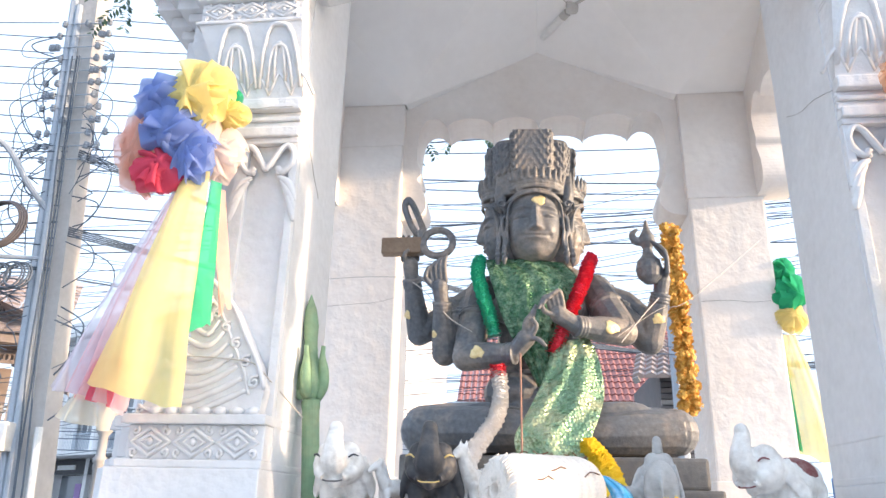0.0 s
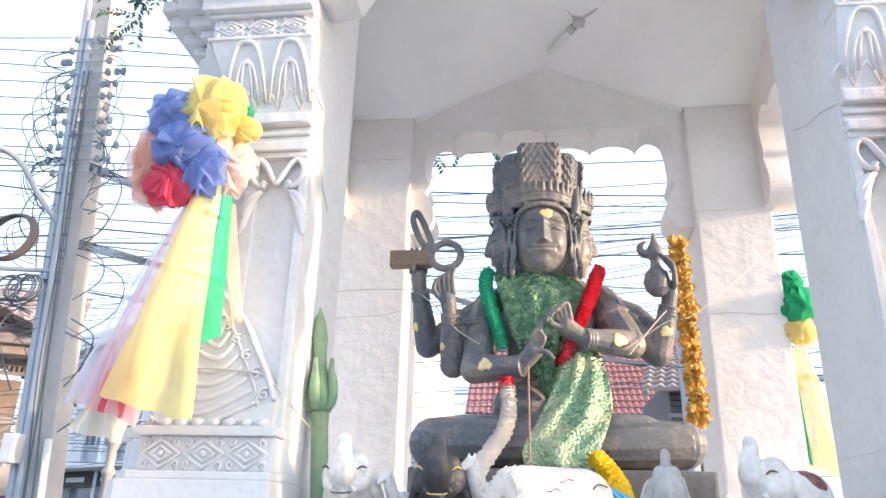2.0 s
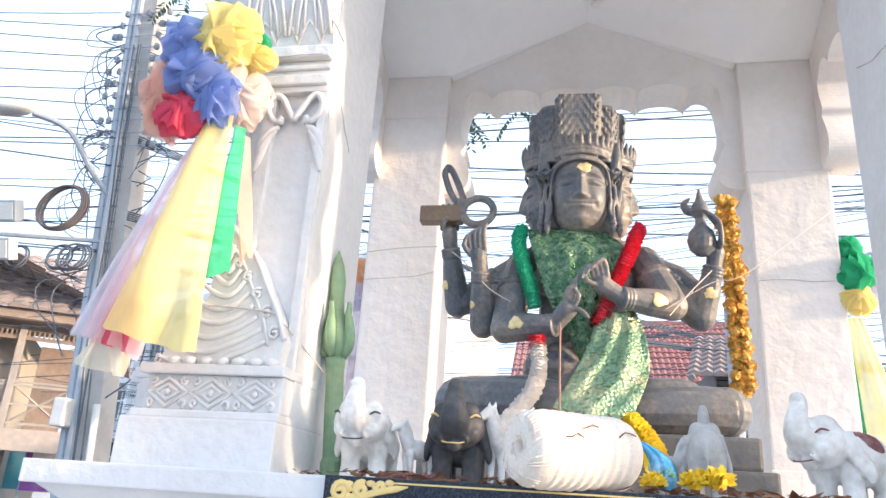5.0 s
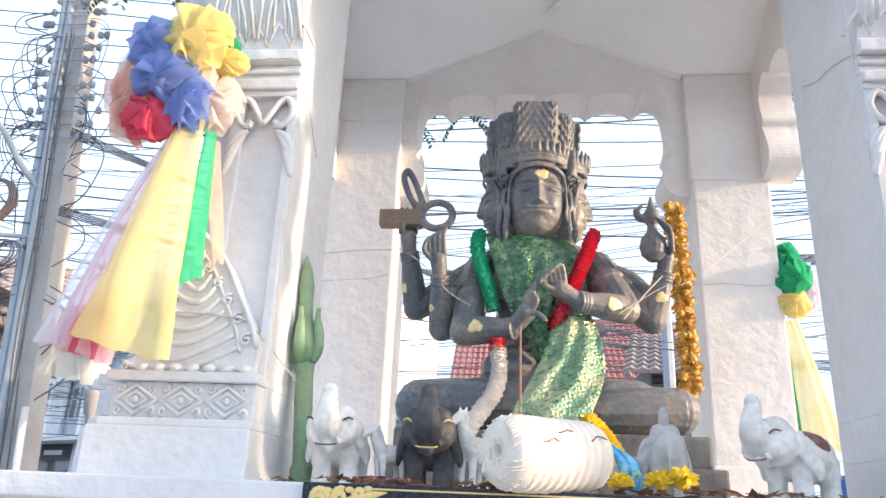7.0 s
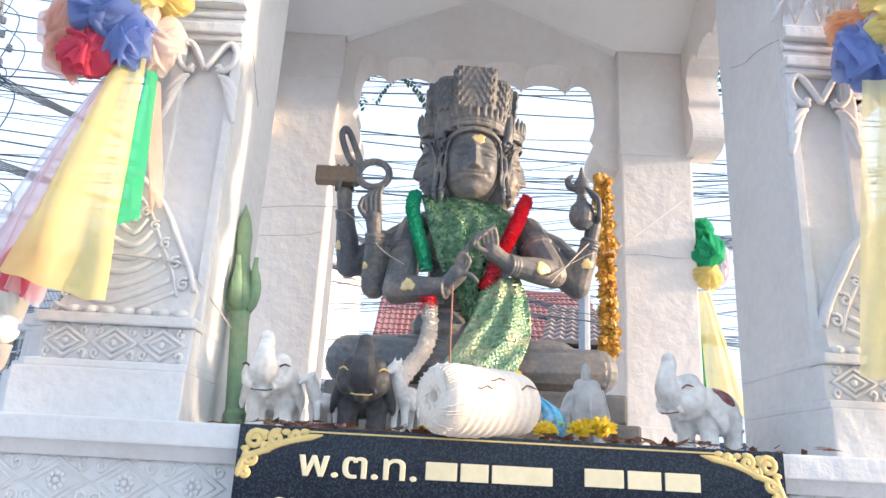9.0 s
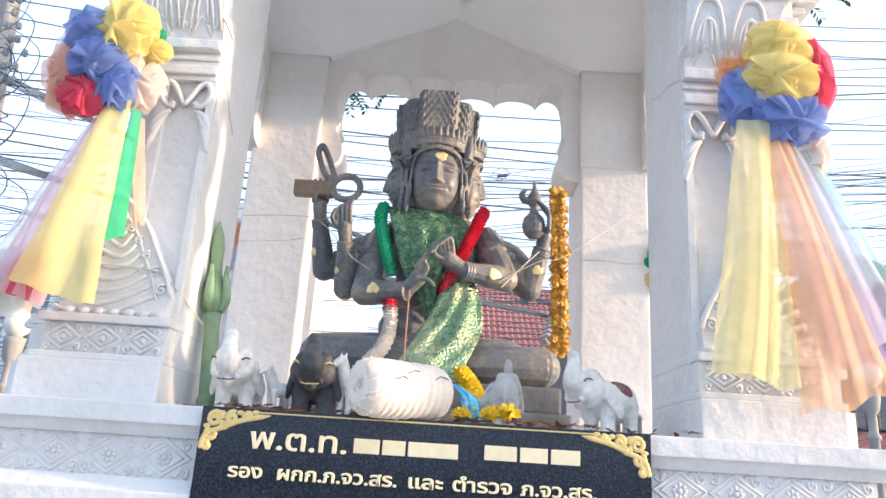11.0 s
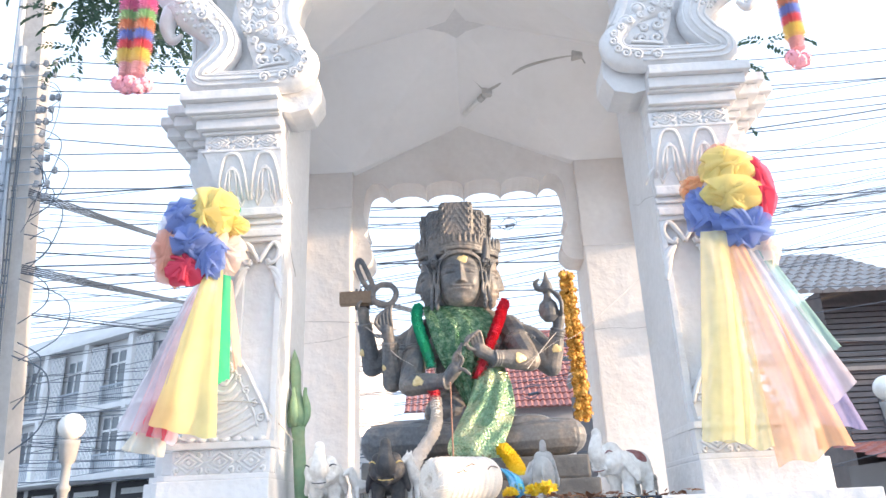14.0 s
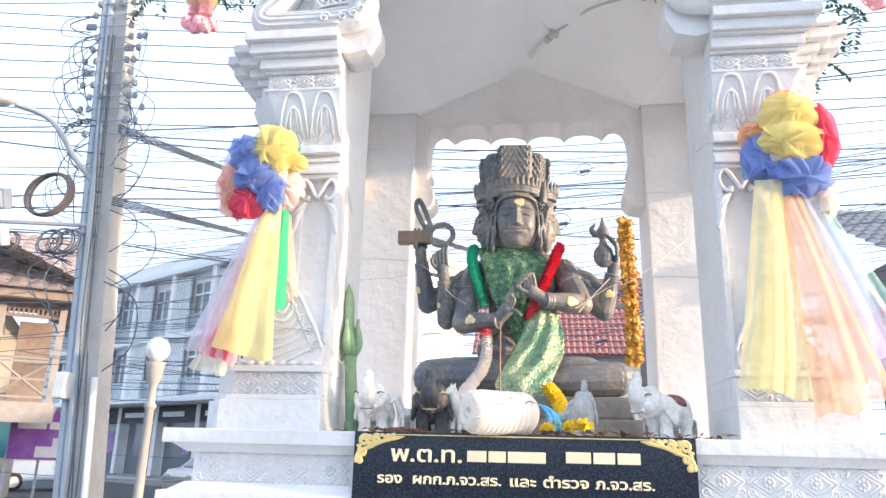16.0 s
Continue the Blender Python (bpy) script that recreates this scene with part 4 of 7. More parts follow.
    for row in range(8):
        z = 0.342 + 0.0200 * row
        f = 0.96 + 0.07 * (z - 0.32) / 0.145
        for k in range(46):
            b = 2 * math.pi * (k + 0.5 * (row % 2)) / 46
            if z < 0.455 or abs(math.sin((b - radians(273)) / 2)) < 0.2:
                m, b2 = rad(b) * f + 0.003, 0.34 / 6.3
                hook = [(-1, 0.012), (-0.9, -0.004), (-0.2, -0.012), (0.7, -0.004), (0.8, 0.008), (0.1, 0.006)]
                tube(bm, [cc + Vector((m * math.cos(b + u * b2), m * math.sin(b + u * b2), z + w)) for u, w in hook], 0.0056, 6)
    ob = link("deity_statue", bm, BRONZE, None, recalc=True)
    rm = ob.modifiers.new("blend", "REMESH")
    rm.mode, rm.voxel_size, rm.use_smooth_shade = "VOXEL", 0.0027, True
    return tagged(ob, "dark weathered bronze seated deity statue with four faces and raised arms", "statue")


deity = statue()
bm = box(bmesh.new(), -0.603, -0.455, 1.035, 1.085, 2.506, 2.568, 0.006)
tagged(link("tablet", bm, mat("copper_brown_bronze", (0.27, 0.19, 0.13), 0.5, 0.2, spots=(0.38, 0.28, 0.20), spot_scale=20, spot_mix=0.6, bump=0.4)), "copper-brown bronze scripture tablet held by the statue", "tablet")
bm = bmesh.new()
box(bm, -0.49, 0.46, 0.74, 1.50, 1.60, 1.69, 0.008)
box(bm, -0.46, 0.43, 0.77, 1.48, 1.69, 1.778, 0.010)
tagged(link("statue_base", bm, PEDEST), "dark grey stone base slab under the statue", "base")

# ---- plaque ----
plaque = thing("plaque", "black granite plaque with gold Thai lettering and corner scrolls", "sign")
part("slab", box(bmesh.new(), -0.486, 0.496, -0.024, -0.004, 1.30, 1.601, 0.002), GRANITE, plaque)
bm = bmesh.new()
box(bm, -0.36, 0.38, -0.026, -0.022, 1.5915, 1.5945)
box(bm, -0.36, 0.38, -0.026, -0.022, 1.305, 1.308)
part("gold_line", bm, GOLDP, plaque)


def corner_scroll(cx, cz, sx, sz):
    bm = bmesh.new()
    tube(bm, spline([(cx, -0.025, cz - sz * 0.078), (cx + sx * 0.008, -0.025, cz - sz * 0.05), (cx + sx * 0.04, -0.025, cz - sz * 0.035), (cx + sx * 0.075, -0.025, cz - sz * 0.02), (cx + sx * 0.13, -0.025, cz - sz * 0.008)], 5), [0.001] + [0.0055] * 18 + [0.003, 0.001], 6, flat=0.3)
    for x, z, r, a in ((0.022, 0.02, 0.016, 0), (0.055, 0.016, 0.012, 1), (0.018, 0.048, 0.012, 2), (0.085, 0.010, 0.008, 3), (0.012, 0.07, 0.008, 1), (0.042, 0.030, 0.008, 2)):
        tube(bm, spiral(cx + sx * x, cz - sz * z, -0.025, r, 1.5, sx, a, 18), 0.005, 6, flat=0.3)
    for x, z in ((0.035, 0.008), (0.008, 0.034), (0.07, 0.006), (0.006, 0.058), (0.10, 0.004)):
        ball(bm, (cx + sx * x, -0.0245, cz - sz * z), (0.008, 0.0015, 0.005), 8)
    for v in bm.verts:
        v.co.x, v.co.z = cx + (v.co.x - cx) * 1.12, cz + (v.co.z - cz) * 1.12
    part("corner_scroll", bm, GOLDP, plaque, smooth=True)


for cx, sx in ((-0.480, 1), (0.490, -1)):
    corner_scroll(cx, 1.597, sx, 1)
    corner_scroll(cx, 1.306, sx, -1)


def lettering(text, x0, x1, z, height, parent):
    cu = bpy.data.curves.new("lettering", "FONT")
    cu.body, cu.size, cu.extrude, cu.align_x = text, height, 0.0012, "LEFT"
    cu.bevel_depth, cu.bevel_resolution = 0.0010, 0
    ob = new("lettering", cu)
    bpy.context.view_layer.update()
    w = max(ob.dimensions.x, 0.01)
    ob.parent = parent
    ob.matrix_basis = pose(x0, -0.027, z, 90, 0, 0) @ Matrix.Diagonal(((x1 - x0) / w, 1, 1, 1))
    cu.materials.append(CREAM)
    return ob


lettering("พ.ต.ท.", -0.375, -0.165, 1.518, 0.062, plaque)
lettering("รอง", -0.412, -0.338, 1.457, 0.038, plaque)
lettering("ผกก.ภ.จว.สร.", -0.308, -0.052, 1.457, 0.038, plaque)
lettering("และ", -0.028, 0.046, 1.457, 0.038, plaque)
lettering("ตำรวจ", 0.068, 0.195, 1.457, 0.038, plaque)
lettering("ภ.จว.สร.", 0.215, 0.378, 1.457, 0.038, plaque)
for x0, x1, z0, z1 in ((-0.148, -0.092, 1.521, 1.552), (-0.086, -0.036, 1.521, 1.552), (-0.030, 0.078, 1.521, 1.552), (0.135, 0.205, 1.524, 1.555), (0.212, 0.272, 1.524, 1.555), (0.279, 0.342, 1.524, 1.555),
                       (-0.19, -0.05, 1.385, 1.412), (-0.03, 0.10, 1.385, 1.412), (-0.30, 0.28, 1.33, 1.35)):
    part("letter_bar", box(bmesh.new(), x0, x1, -0.0265, -0.022, z0, z1, 0.001), CREAM, plaque)


# ---- on the statue ----
def patch(c, r, face):
    """A scrap of gold leaf, a thin uneven scale that lies on the surface, facing the way face."""
    bm = bmesh.new()
    rot = Vector(face).to_track_quat("Z", "Y").to_matrix()
    ball(bm, (0, 0, 0), (r, r * 0.85, 0.004), 14)
    for v in bm.verts:
        a = math.atan2(v.co.y, v.co.x)
        k = 1 + 0.16 * math.sin(3 * a + c[0] * 40) + 0.1 * math.sin(7 * a + c[2] * 30)
        v.co.x *= k
        v.co.y *= k
        v.co = rot @ v.co + Vector(c)
    return tagged(link("gold_leaf", bm, GOLD, smooth=True), "small square of gold leaf stuck on the dark statue", "gold leaf", "gold leaf on the statue")


bpy.context.view_layer.update()
carved = deity.evaluated_get(bpy.context.evaluated_depsgraph_get())
for (x, z), r in (((-0.024, 2.682), 0.024), ((-0.243, 2.120), 0.026), ((0.204, 2.203), 0.027), ((-0.508, 2.292), 0.020), ((-0.400, 2.205), 0.016), ((0.378, 2.262), 0.022)):
    hit, place, facing, _ = carved.ray_cast(Vector((x, 0.4, z)), Vector((0, 1, 0)))
    if hit:
        patch(place, r, facing)


def fuzzy(name, pts, r, material, label, category, group="", petals=9, step=0.009, spread=1.0, flat=False):
    """A garland: a core with rings of short petals all along it."""
    p = spline(pts, 12)
    d, out = 0.0, [p[0]]
    for a, b in zip(p, p[1:]):
        d += (b - a).length
        if d >= step:
            out.append(b)
            d = 0.0
    bm = bmesh.new()
    tube(bm, out, r * 0.6, 8)
    rnd = random.Random(len(out) * 7 + int(r * 1e4))
    for i, c in enumerate(out):
        t = (out[min(i + 1, len(out) - 1)] - out[max(i - 1, 0)]).normalized()
        u = t.orthogonal().normalized()
        v = t.cross(u)
        for j in range(petals):
            a = 2 * math.pi * (j + rnd.random() * 0.7 + 0.5 * (i % 2)) / petals
            o = u * math.cos(a) + v * math.sin(a)
            s2 = t.cross(o)
            L = r * rnd.uniform(0.9, 1.18)
            w = r * 0.34
            tip = c + o * L + t * (rnd.uniform(-0.6, 0.8) * step * spread)
            b0 = c + o * (r * 0.45)
            vs = [bm.verts.new(q) for q in (b0 - s2 * w * 0.5, b0 + s2 * w * 0.5, c + o * L * 0.8 + s2 * w, tip, c + o * L * 0.8 - s2 * w)]
            bm.faces.new(vs)
    ob = link(name, bm, material, recalc=False)
    return tagged(ob, label, category, group)


PGREEN = mat("green_tinsel", (0.05, 0.60, 0.38), 0.4, spots=(0.10, 0.66, 0.46), spot_scale=60, bump=0, spec=0.7)
PRED = mat("red_tinsel", (0.76, 0.05, 0.09), 0.4, spots=(0.80, 0.12, 0.14), spot_scale=60, bump=0)
PWHITE = mat("white_tinsel", (0.78, 0.76, 0.74), 0.6, spots=(0.62, 0.58, 0.55), spot_scale=50, bump=0)
PYEL = mat("yellow_tinsel", (0.80, 0.58, 0.03), 0.5, spots=(0.86, 0.66, 0.10), spot_scale=60, bump=0)
PORG = mat("marigold_petals", (0.74, 0.44, 0.10), 0.6, spots=(0.60, 0.32, 0.07), spot_scale=30, spot_mix=0.8, bump=0)
fuzzy("garland", [back(p) for p in ((-0.235, 0.985, 2.455), (-0.242, 0.955, 2.40), (-0.225, 0.93, 2.32), (-0.20, 0.925, 2.24), (-0.182, 0.925, 2.165))], 0.026, PGREEN, "shiny green tinsel garland hung over the statue's shoulder", "garland", "garlands on the statue", 12, 0.006)
fuzzy("garland", [back(p) for p in ((0.15, 0.99, 2.455), (0.135, 0.95, 2.41), (0.11, 0.92, 2.34), (0.085, 0.905, 2.28), (0.045, 0.895, 2.19), (0.005, 0.90, 2.10))], 0.026, PRED, "bright red tinsel garland hung over the statue's shoulder", "garland", "garlands on the statue", 12, 0.006)
fuzzy("garland", [back(p) for p in ((-0.165, 0.79, 2.02), (-0.158, 0.765, 1.955), (-0.168, 0.72, 1.885), (-0.205, 0.66, 1.815), (-0.235, 0.58, 1.76), (-0.24, 0.50, 1.72))], 0.026, PWHITE, "dusty white tinsel garland draped over the statue's lap", "garland", "garlands on the statue", 12, 0.007)
fuzzy("garland_tip", [back(p) for p in ((-0.168, 0.79, 2.045), (-0.166, 0.79, 2.01))], 0.027, PRED, "red and yellow tip of the white garland", "garland", "", 12, 0.007)
fuzzy("garland", [back(p) for p in ((0.09, 0.70, 1.80), (0.115, 0.66, 1.765), (0.135, 0.60, 1.72), (0.135, 0.5, 1.68))], 0.03, PYEL, "bright yellow tinsel garland at the statue's feet", "garland", "garlands on the statue", 12, 0.006)
# marigold garland, a double row of flower heads on a stick
mg = thing("marigold_garland", "dried orange marigold garland hanging from a thin stick", "garland")
part("stick", tube(bmesh.new(), [(0.475, 1.275, 2.70), (0.50, 1.275, 2.0)], 0.006, 6), BARK, mg)
rnd = random.Random(5)
heads = []
for q in range(5):
    bm = bmesh.new()
    for j in range(22):
        a, b = rnd.uniform(0, 6.28), rnd.uniform(-1, 1)
        o = Vector((math.cos(a) * math.sqrt(1 - b * b), math.sin(a) * math.sqrt(1 - b * b), b * 0.8))
        u = o.orthogonal().normalized() * 0.008
        w = o.cross(u)
        bm.faces.new([bm.verts.new(o * 0.008 + u * 0.4), bm.verts.new(o * 0.021 + w), bm.verts.new(o * 0.026), bm.verts.new(o * 0.021 - w)])
    ball(bm, (0, 0, 0), 0.015, 6)
    me = bpy.data.meshes.new("flower_head")
    bm.to_mesh(me)
    bm.free()
    me.materials.append(PORG)
    heads.append(me)
spots = [((k - 0.5) * 0.032 + 0.478 + 0.028 * 0.016 * i + 0.006 * math.sin(i * 1.7), 2.665 - 0.016 * i) for i in range(44) for k in range(2)] + [(0.52, 2.39), (0.515, 2.02), (0.47, 1.985)]
for i, (x, z) in enumerate(spots):
    ob = new("flower_head", heads[i % 5])
    ob.parent = mg
    ob.matrix_basis = pose(x, 1.25 + 0.012 * rnd.uniform(-1, 1), z, rnd.uniform(0, 360), rnd.uniform(0, 360), 0)


def sheet(rows, material, name, parent=None, n=26, pleat=0.008, waves=7, seed=1, thick=0.003):
    """A cloth through rows of (left point, right point), with folds that run down it."""
    L = spline([a for a, b in rows], 8)
    R = spline([b for a, b in rows], 8)
    bm = bmesh.new()
    grid = []
    for i, (a, b) in enumerate(zip(L, R)):
        line = []
        for j in range(n + 1):
            t = j / n
            q = a.lerp(b, t)
            f = 0.55 * pleat * math.sin(t * waves * 2 * math.pi + seed + 2.6 * math.sin(i * 0.11 + seed + 2 * t)) + pleat * 1.5 * noise.noise(Vector((t * 4 + i * 0.05, i * 0.09, seed)))
            bow = -0.02 * math.sin(math.pi * t)
            line.append(bm.verts.new((q.x + 0.2 * f, q.y + f + bow, q.z + 0.15 * f)))
        grid.append(line)
    for r0, r1 in zip(grid, grid[1:]):
        for j in range(n):
            bm.faces.new((r0[j], r0[j + 1], r1[j + 1], r1[j]))
    ob = link(name, bm, material, parent, smooth=True)
    if thick:
        so = ob.modifiers.new("thickness", "SOLIDIFY")
        so.thickness = thick
    return ob


def sequin(name, base, glint, scale):
    m = mat(name, base, 0.5, spots=glint, spot_scale=scale, spot_mix=1.0, grain=200, grain_amt=0.4, bump=0.0)
    n, l = m.node_tree.nodes, m.node_tree.links
    vor = n.new("ShaderNodeTexVoronoi")
    vor.inputs["Scale"].default_value = 95
    tc = n.new("ShaderNodeTexCoord")
    l.new(tc.outputs["Object"], vor.inputs["Vector"])
    bp = n.new("ShaderNodeBump")
    bp.inputs["Strength"].default_value, bp.inputs["Distance"].default_value = 0.9, 0.006
    l.new(vor.outputs["Distance"], bp.inputs["Height"])
    b = n["Principled BSDF"]
    l.new(bp.outputs[0], b.inputs["Normal"])
    cr = n.new("ShaderNodeValToRGB")
    cr.color_ramp.elements[0].position, cr.color_ramp.elements[1].position = 0.55, 0.8
    sep = n.new("ShaderNodeSeparateColor")
    l.new(vor.outputs["Color"], sep.inputs[0])
    l.new(sep.outputs[0], cr.inputs[0])
    l.new(cr.outputs[0], b.inputs["Metallic"])
    b.inputs["Roughness"].default_value = 0.38
    return m


SEQ1 = sequin("dark_green_sequins", (0.075, 0.18, 0.10), (0.30, 0.44, 0.28), 38)
SEQ2 = sequin("pale_green_sequins", (0.24, 0.40, 0.25), (0.58, 0.58, 0.36), 13)
sash = thing("sash", "green sequinned sash wrapped across the statue's chest and lap", "cloth")
sheet([tuple(back(q) for q in row) for row in [((-0.215, 0.985, 2.455), (0.055, 0.985, 2.44)), ((-0.20, 0.925, 2.38), (0.11, 0.945, 2.36)), ((-0.175, 0.915, 2.29), (0.10, 0.925, 2.29)), ((-0.14, 0.915, 2.19), (0.055, 0.915, 2.19)), ((-0.085, 0.93, 2.09), (0.03, 0.92, 2.10)), ((-0.045, 0.94, 2.0), (0.03, 0.93, 2.03))]], SEQ1, "upper_cloth", sash, 30, 0.007, 5, 2)
sheet([tuple(back(q) for q in row) for row in [((0.0, 0.90, 2.13), (0.125, 0.92, 2.16)), ((-0.015, 0.875, 2.05), (0.15, 0.89, 2.08)), ((-0.045, 0.80, 1.97), (0.155, 0.83, 1.98)), ((-0.085, 0.74, 1.89), (0.135, 0.76, 1.90)), ((-0.115, 0.70, 1.825), (0.10, 0.705, 1.82)), ((-0.11, 0.69, 1.77), (0.09, 0.69, 1.76))]], SEQ2, "lower_cloth", sash, 36, 0.014, 2.3, 5)


# ---- offerings on the deck ----
def figure(name, build, material, label, category, group, voxel=0.004, m=None):
    bm = bmesh.new()
    build(bm)
    if m is not None:
        bm.transform(m)
    ob = link(name, bm, material)
    rm = ob.modifiers.new("blend", "REMESH")
    rm.mode, rm.voxel_size, rm.use_smooth_shade = "VOXEL", voxel, True
    return tagged(ob, label, category, group)


def limbs(bm, pts, radii, n=4, seg=10):
    p = spline(pts, n)
    r = [float(v) for v in np.interp(np.linspace(0, 1, len(p)), np.linspace(0, 1, len(radii)), radii)]
    tube(bm, p, r, seg)
    ball(bm, p[0], r[0], seg)
    ball(bm, p[-1], r[-1], seg)


def elephant(bm):
    """A small elephant one unit high at the back, facing -x, trunk raised."""
    ball(bm, (0.18, 0, 0.62), (0.50, 0.34, 0.36), 16)
    ball(bm, (0.40, 0, 0.66), (0.30, 0.31, 0.33), 16)
    for x in (-0.16, 0.44):
        for y in (-0.19, 0.19):
            limbs(bm, [(x, y, 0.55), (x, y, 0.25), (x, y, 0.06)], [0.16, 0.13, 0.145])
            for k in (-1, 0, 1):
                ball(bm, (x - 0.12, y + 0.07 * k, 0.04), (0.035, 0.04, 0.04), 6)
    ball(bm, (-0.50, 0, 0.80), (0.36, 0.37, 0.33), 16)
    for y in (-1, 1):
        ball(bm, (-0.54, y * 0.13, 1.00), (0.20, 0.17, 0.15), 12)
        ball(bm, (-0.66, y * 0.17, 0.70), (0.17, 0.15, 0.14), 12)
    limbs(bm, [(-0.66, 0, 0.80), (-0.82, 0, 0.86), (-0.88, 0, 0.98), (-0.86, 0, 1.12), (-0.80, 0, 1.25), (-0.82, 0, 1.34)], [0.25, 0.21, 0.165, 0.135, 0.112, 0.105])
    for k in range(6):
        zz, xx = 0.98 + 0.055 * k, -0.872 + 0.009 * k
        tube(bm, [(xx + (0.147 - 0.008 * k) * math.cos(a), (0.147 - 0.008 * k) * math.sin(a), zz) for a in (q * math.pi / 7 for q in range(14))], 0.010, 5, closed=True)
    limbs(bm, [(-0.58, 0, 0.58), (-0.72, 0, 0.52), (-0.78, 0, 0.56)], [0.11, 0.085, 0.05])
    for y in (-1, 1):
        for k in range(5):
            ball(bm, (-0.30 + 0.05 * k, y * (0.32 + 0.022 * k), 0.76 - 0.075 * k), (0.10, 0.05, 0.21 - 0.014 * k), 10)
        tube(bm, [(-0.66, y * 0.185, 0.86), (-0.62, y * 0.225, 0.885), (-0.56, y * 0.235, 0.87)], 0.018, 6)
        limbs(bm, [(-0.66, y * 0.13, 0.62), (-0.80, y * 0.16, 0.58), (-0.90, y * 0.16, 0.64)], [0.04, 0.032, 0.015])
    limbs(bm, [(0.68, 0, 0.78), (0.76, 0, 0.6), (0.74, 0, 0.38)], [0.04, 0.03, 0.035])


def horse(bm):
    """A small horse or deer one unit high, facing -x."""
    ball(bm, (0.12, 0, 0.52), (0.30, 0.14, 0.16), 12)
    for x in (-0.10, 0.32):
        for y in (-0.08, 0.08):
            limbs(bm, [(x, y, 0.45), (x + 0.02, y, 0.22), (x, y, 0.03)], [0.075, 0.045, 0.05])
    limbs(bm, [(-0.10, 0, 0.58), (-0.22, 0, 0.74), (-0.27, 0, 0.86)], [0.13, 0.09, 0.075])
    limbs(bm, [(-0.25, 0, 0.90), (-0.38, 0, 0.85), (-0.46, 0, 0.80)], [0.085, 0.06, 0.045])
    for y in (-0.045, 0.045):
        limbs(bm, [(-0.22, y, 0.96), (-0.20, y, 1.04)], [0.028, 0.010])
    limbs(bm, [(-0.18, 0, 0.96), (-0.10, 0, 0.82), (-0.02, 0, 0.68)], [0.035, 0.045, 0.03])
    limbs(bm, [(0.40, 0, 0.58), (0.50, 0, 0.46), (0.48, 0, 0.28)], [0.045, 0.04, 0.03])


def elephant_marks(ob, m, dark):
    """Painted eyes, mouth and toe line of an elephant, and a hollow trunk tip."""
    for y in (-1, 1):
        bm = tube(bmesh.new(), spline([(-0.80, y * 0.20, 0.90), (-0.77, y * 0.26, 0.945), (-0.70, y * 0.325, 0.925)], 4), [0.010, 0.012, 0.014, 0.016, 0.016, 0.015, 0.013, 0.010, 0.006], 6)
        bm.transform(m)
        part("eye", bm, dark, ob, "dark painted eye line")
    bm = tube(bmesh.new(), spline([(-0.74, -0.20, 0.60), (-0.86, -0.10, 0.555), (-0.88, 0, 0.55), (-0.86, 0.10, 0.555), (-0.74, 0.20, 0.60)], 4), 0.011, 6)
    bm.transform(m)
    part("mouth", bm, dark, ob, "dark painted mouth line")


def placed(x, y, z, turn, size):
    return pose(x, y, z, 0, 0, turn) @ Matrix.Diagonal((size * 0.86, size * 1.12, size, 1))


DECK = 1.60
m0 = placed(-0.487, 0.24, DECK, 86, 0.140)
elephant_marks(figure("elephant_figurine", elephant, CHALK, "white painted elephant figurine with its trunk raised", "figurine", "elephant figurines", 0.0035, m0), m0, BLACKF)
m0 = placed(0.462, 0.27, DECK, 30, 0.148)
elephant_marks(figure("elephant_figurine", elephant, CHALK, "white elephant figurine with a maroon saddle cloth", "figurine", "elephant figurines", 0.0035, m0), m0, MAROON)
bm = bmesh.new()
ball(bm, (0.24, 0, 0.72), (0.36, 0.33, 0.285), 18)
for v in list(bm.verts):
    if v.co.z < 0.74:
        v.co.z = 0.74 - (0.74 - v.co.z) * 0.25
ball(bm, (-0.50, 0, 1.0), (0.15, 0.16, 0.085), 12)
bm.transform(placed(0.462, 0.27, DECK, 30, 0.148))
tagged(link("saddle_cloth", bm, MAROON, smooth=True), "maroon painted saddle cloth and cap on the elephant", "cloth")
m0 = placed(-0.292, 0.24, DECK, 92, 0.142)
elephant_marks(figure("elephant_figurine", elephant, BLACKF, "black elephant figurine facing the street, trunk raised", "figurine", "elephant figurines", 0.0035, m0), m0, GOLDP)
figure("elephant_figurine", elephant, GREYC, "grey stone elephant figurine seen from behind", "figurine", "elephant figurines", 0.0035, pose(0.20, 0.24, DECK, 0, 0, 262) @ Matrix.Diagonal((0.09, 0.105, 0.135, 1)))
figure("horse_figurine", horse, CHALK, "small white horse figurine with worn paint", "figurine", "horse figurines", 0.003, placed(-0.385, 0.22, DECK, 40, 0.128))
figure("horse_figurine", horse, CHALK, "small white deer figurine behind the thread spool", "figurine", "horse figurines", 0.003, placed(-0.205, 0.24, DECK, 55, 0.165))
figure("horse_figurine", horse, GREYC, "small grey horse figurine beside yellow flowers", "figurine", "horse figurines", 0.003, placed(0.142, 0.26, DECK, 200, 0.122))
figure("horse_figurine", horse, GREYC, "small grey figurine lying at the pillar's foot", "figurine", "horse figurines", 0.003, placed(0.56, 0.33, DECK, 100, 0.07))


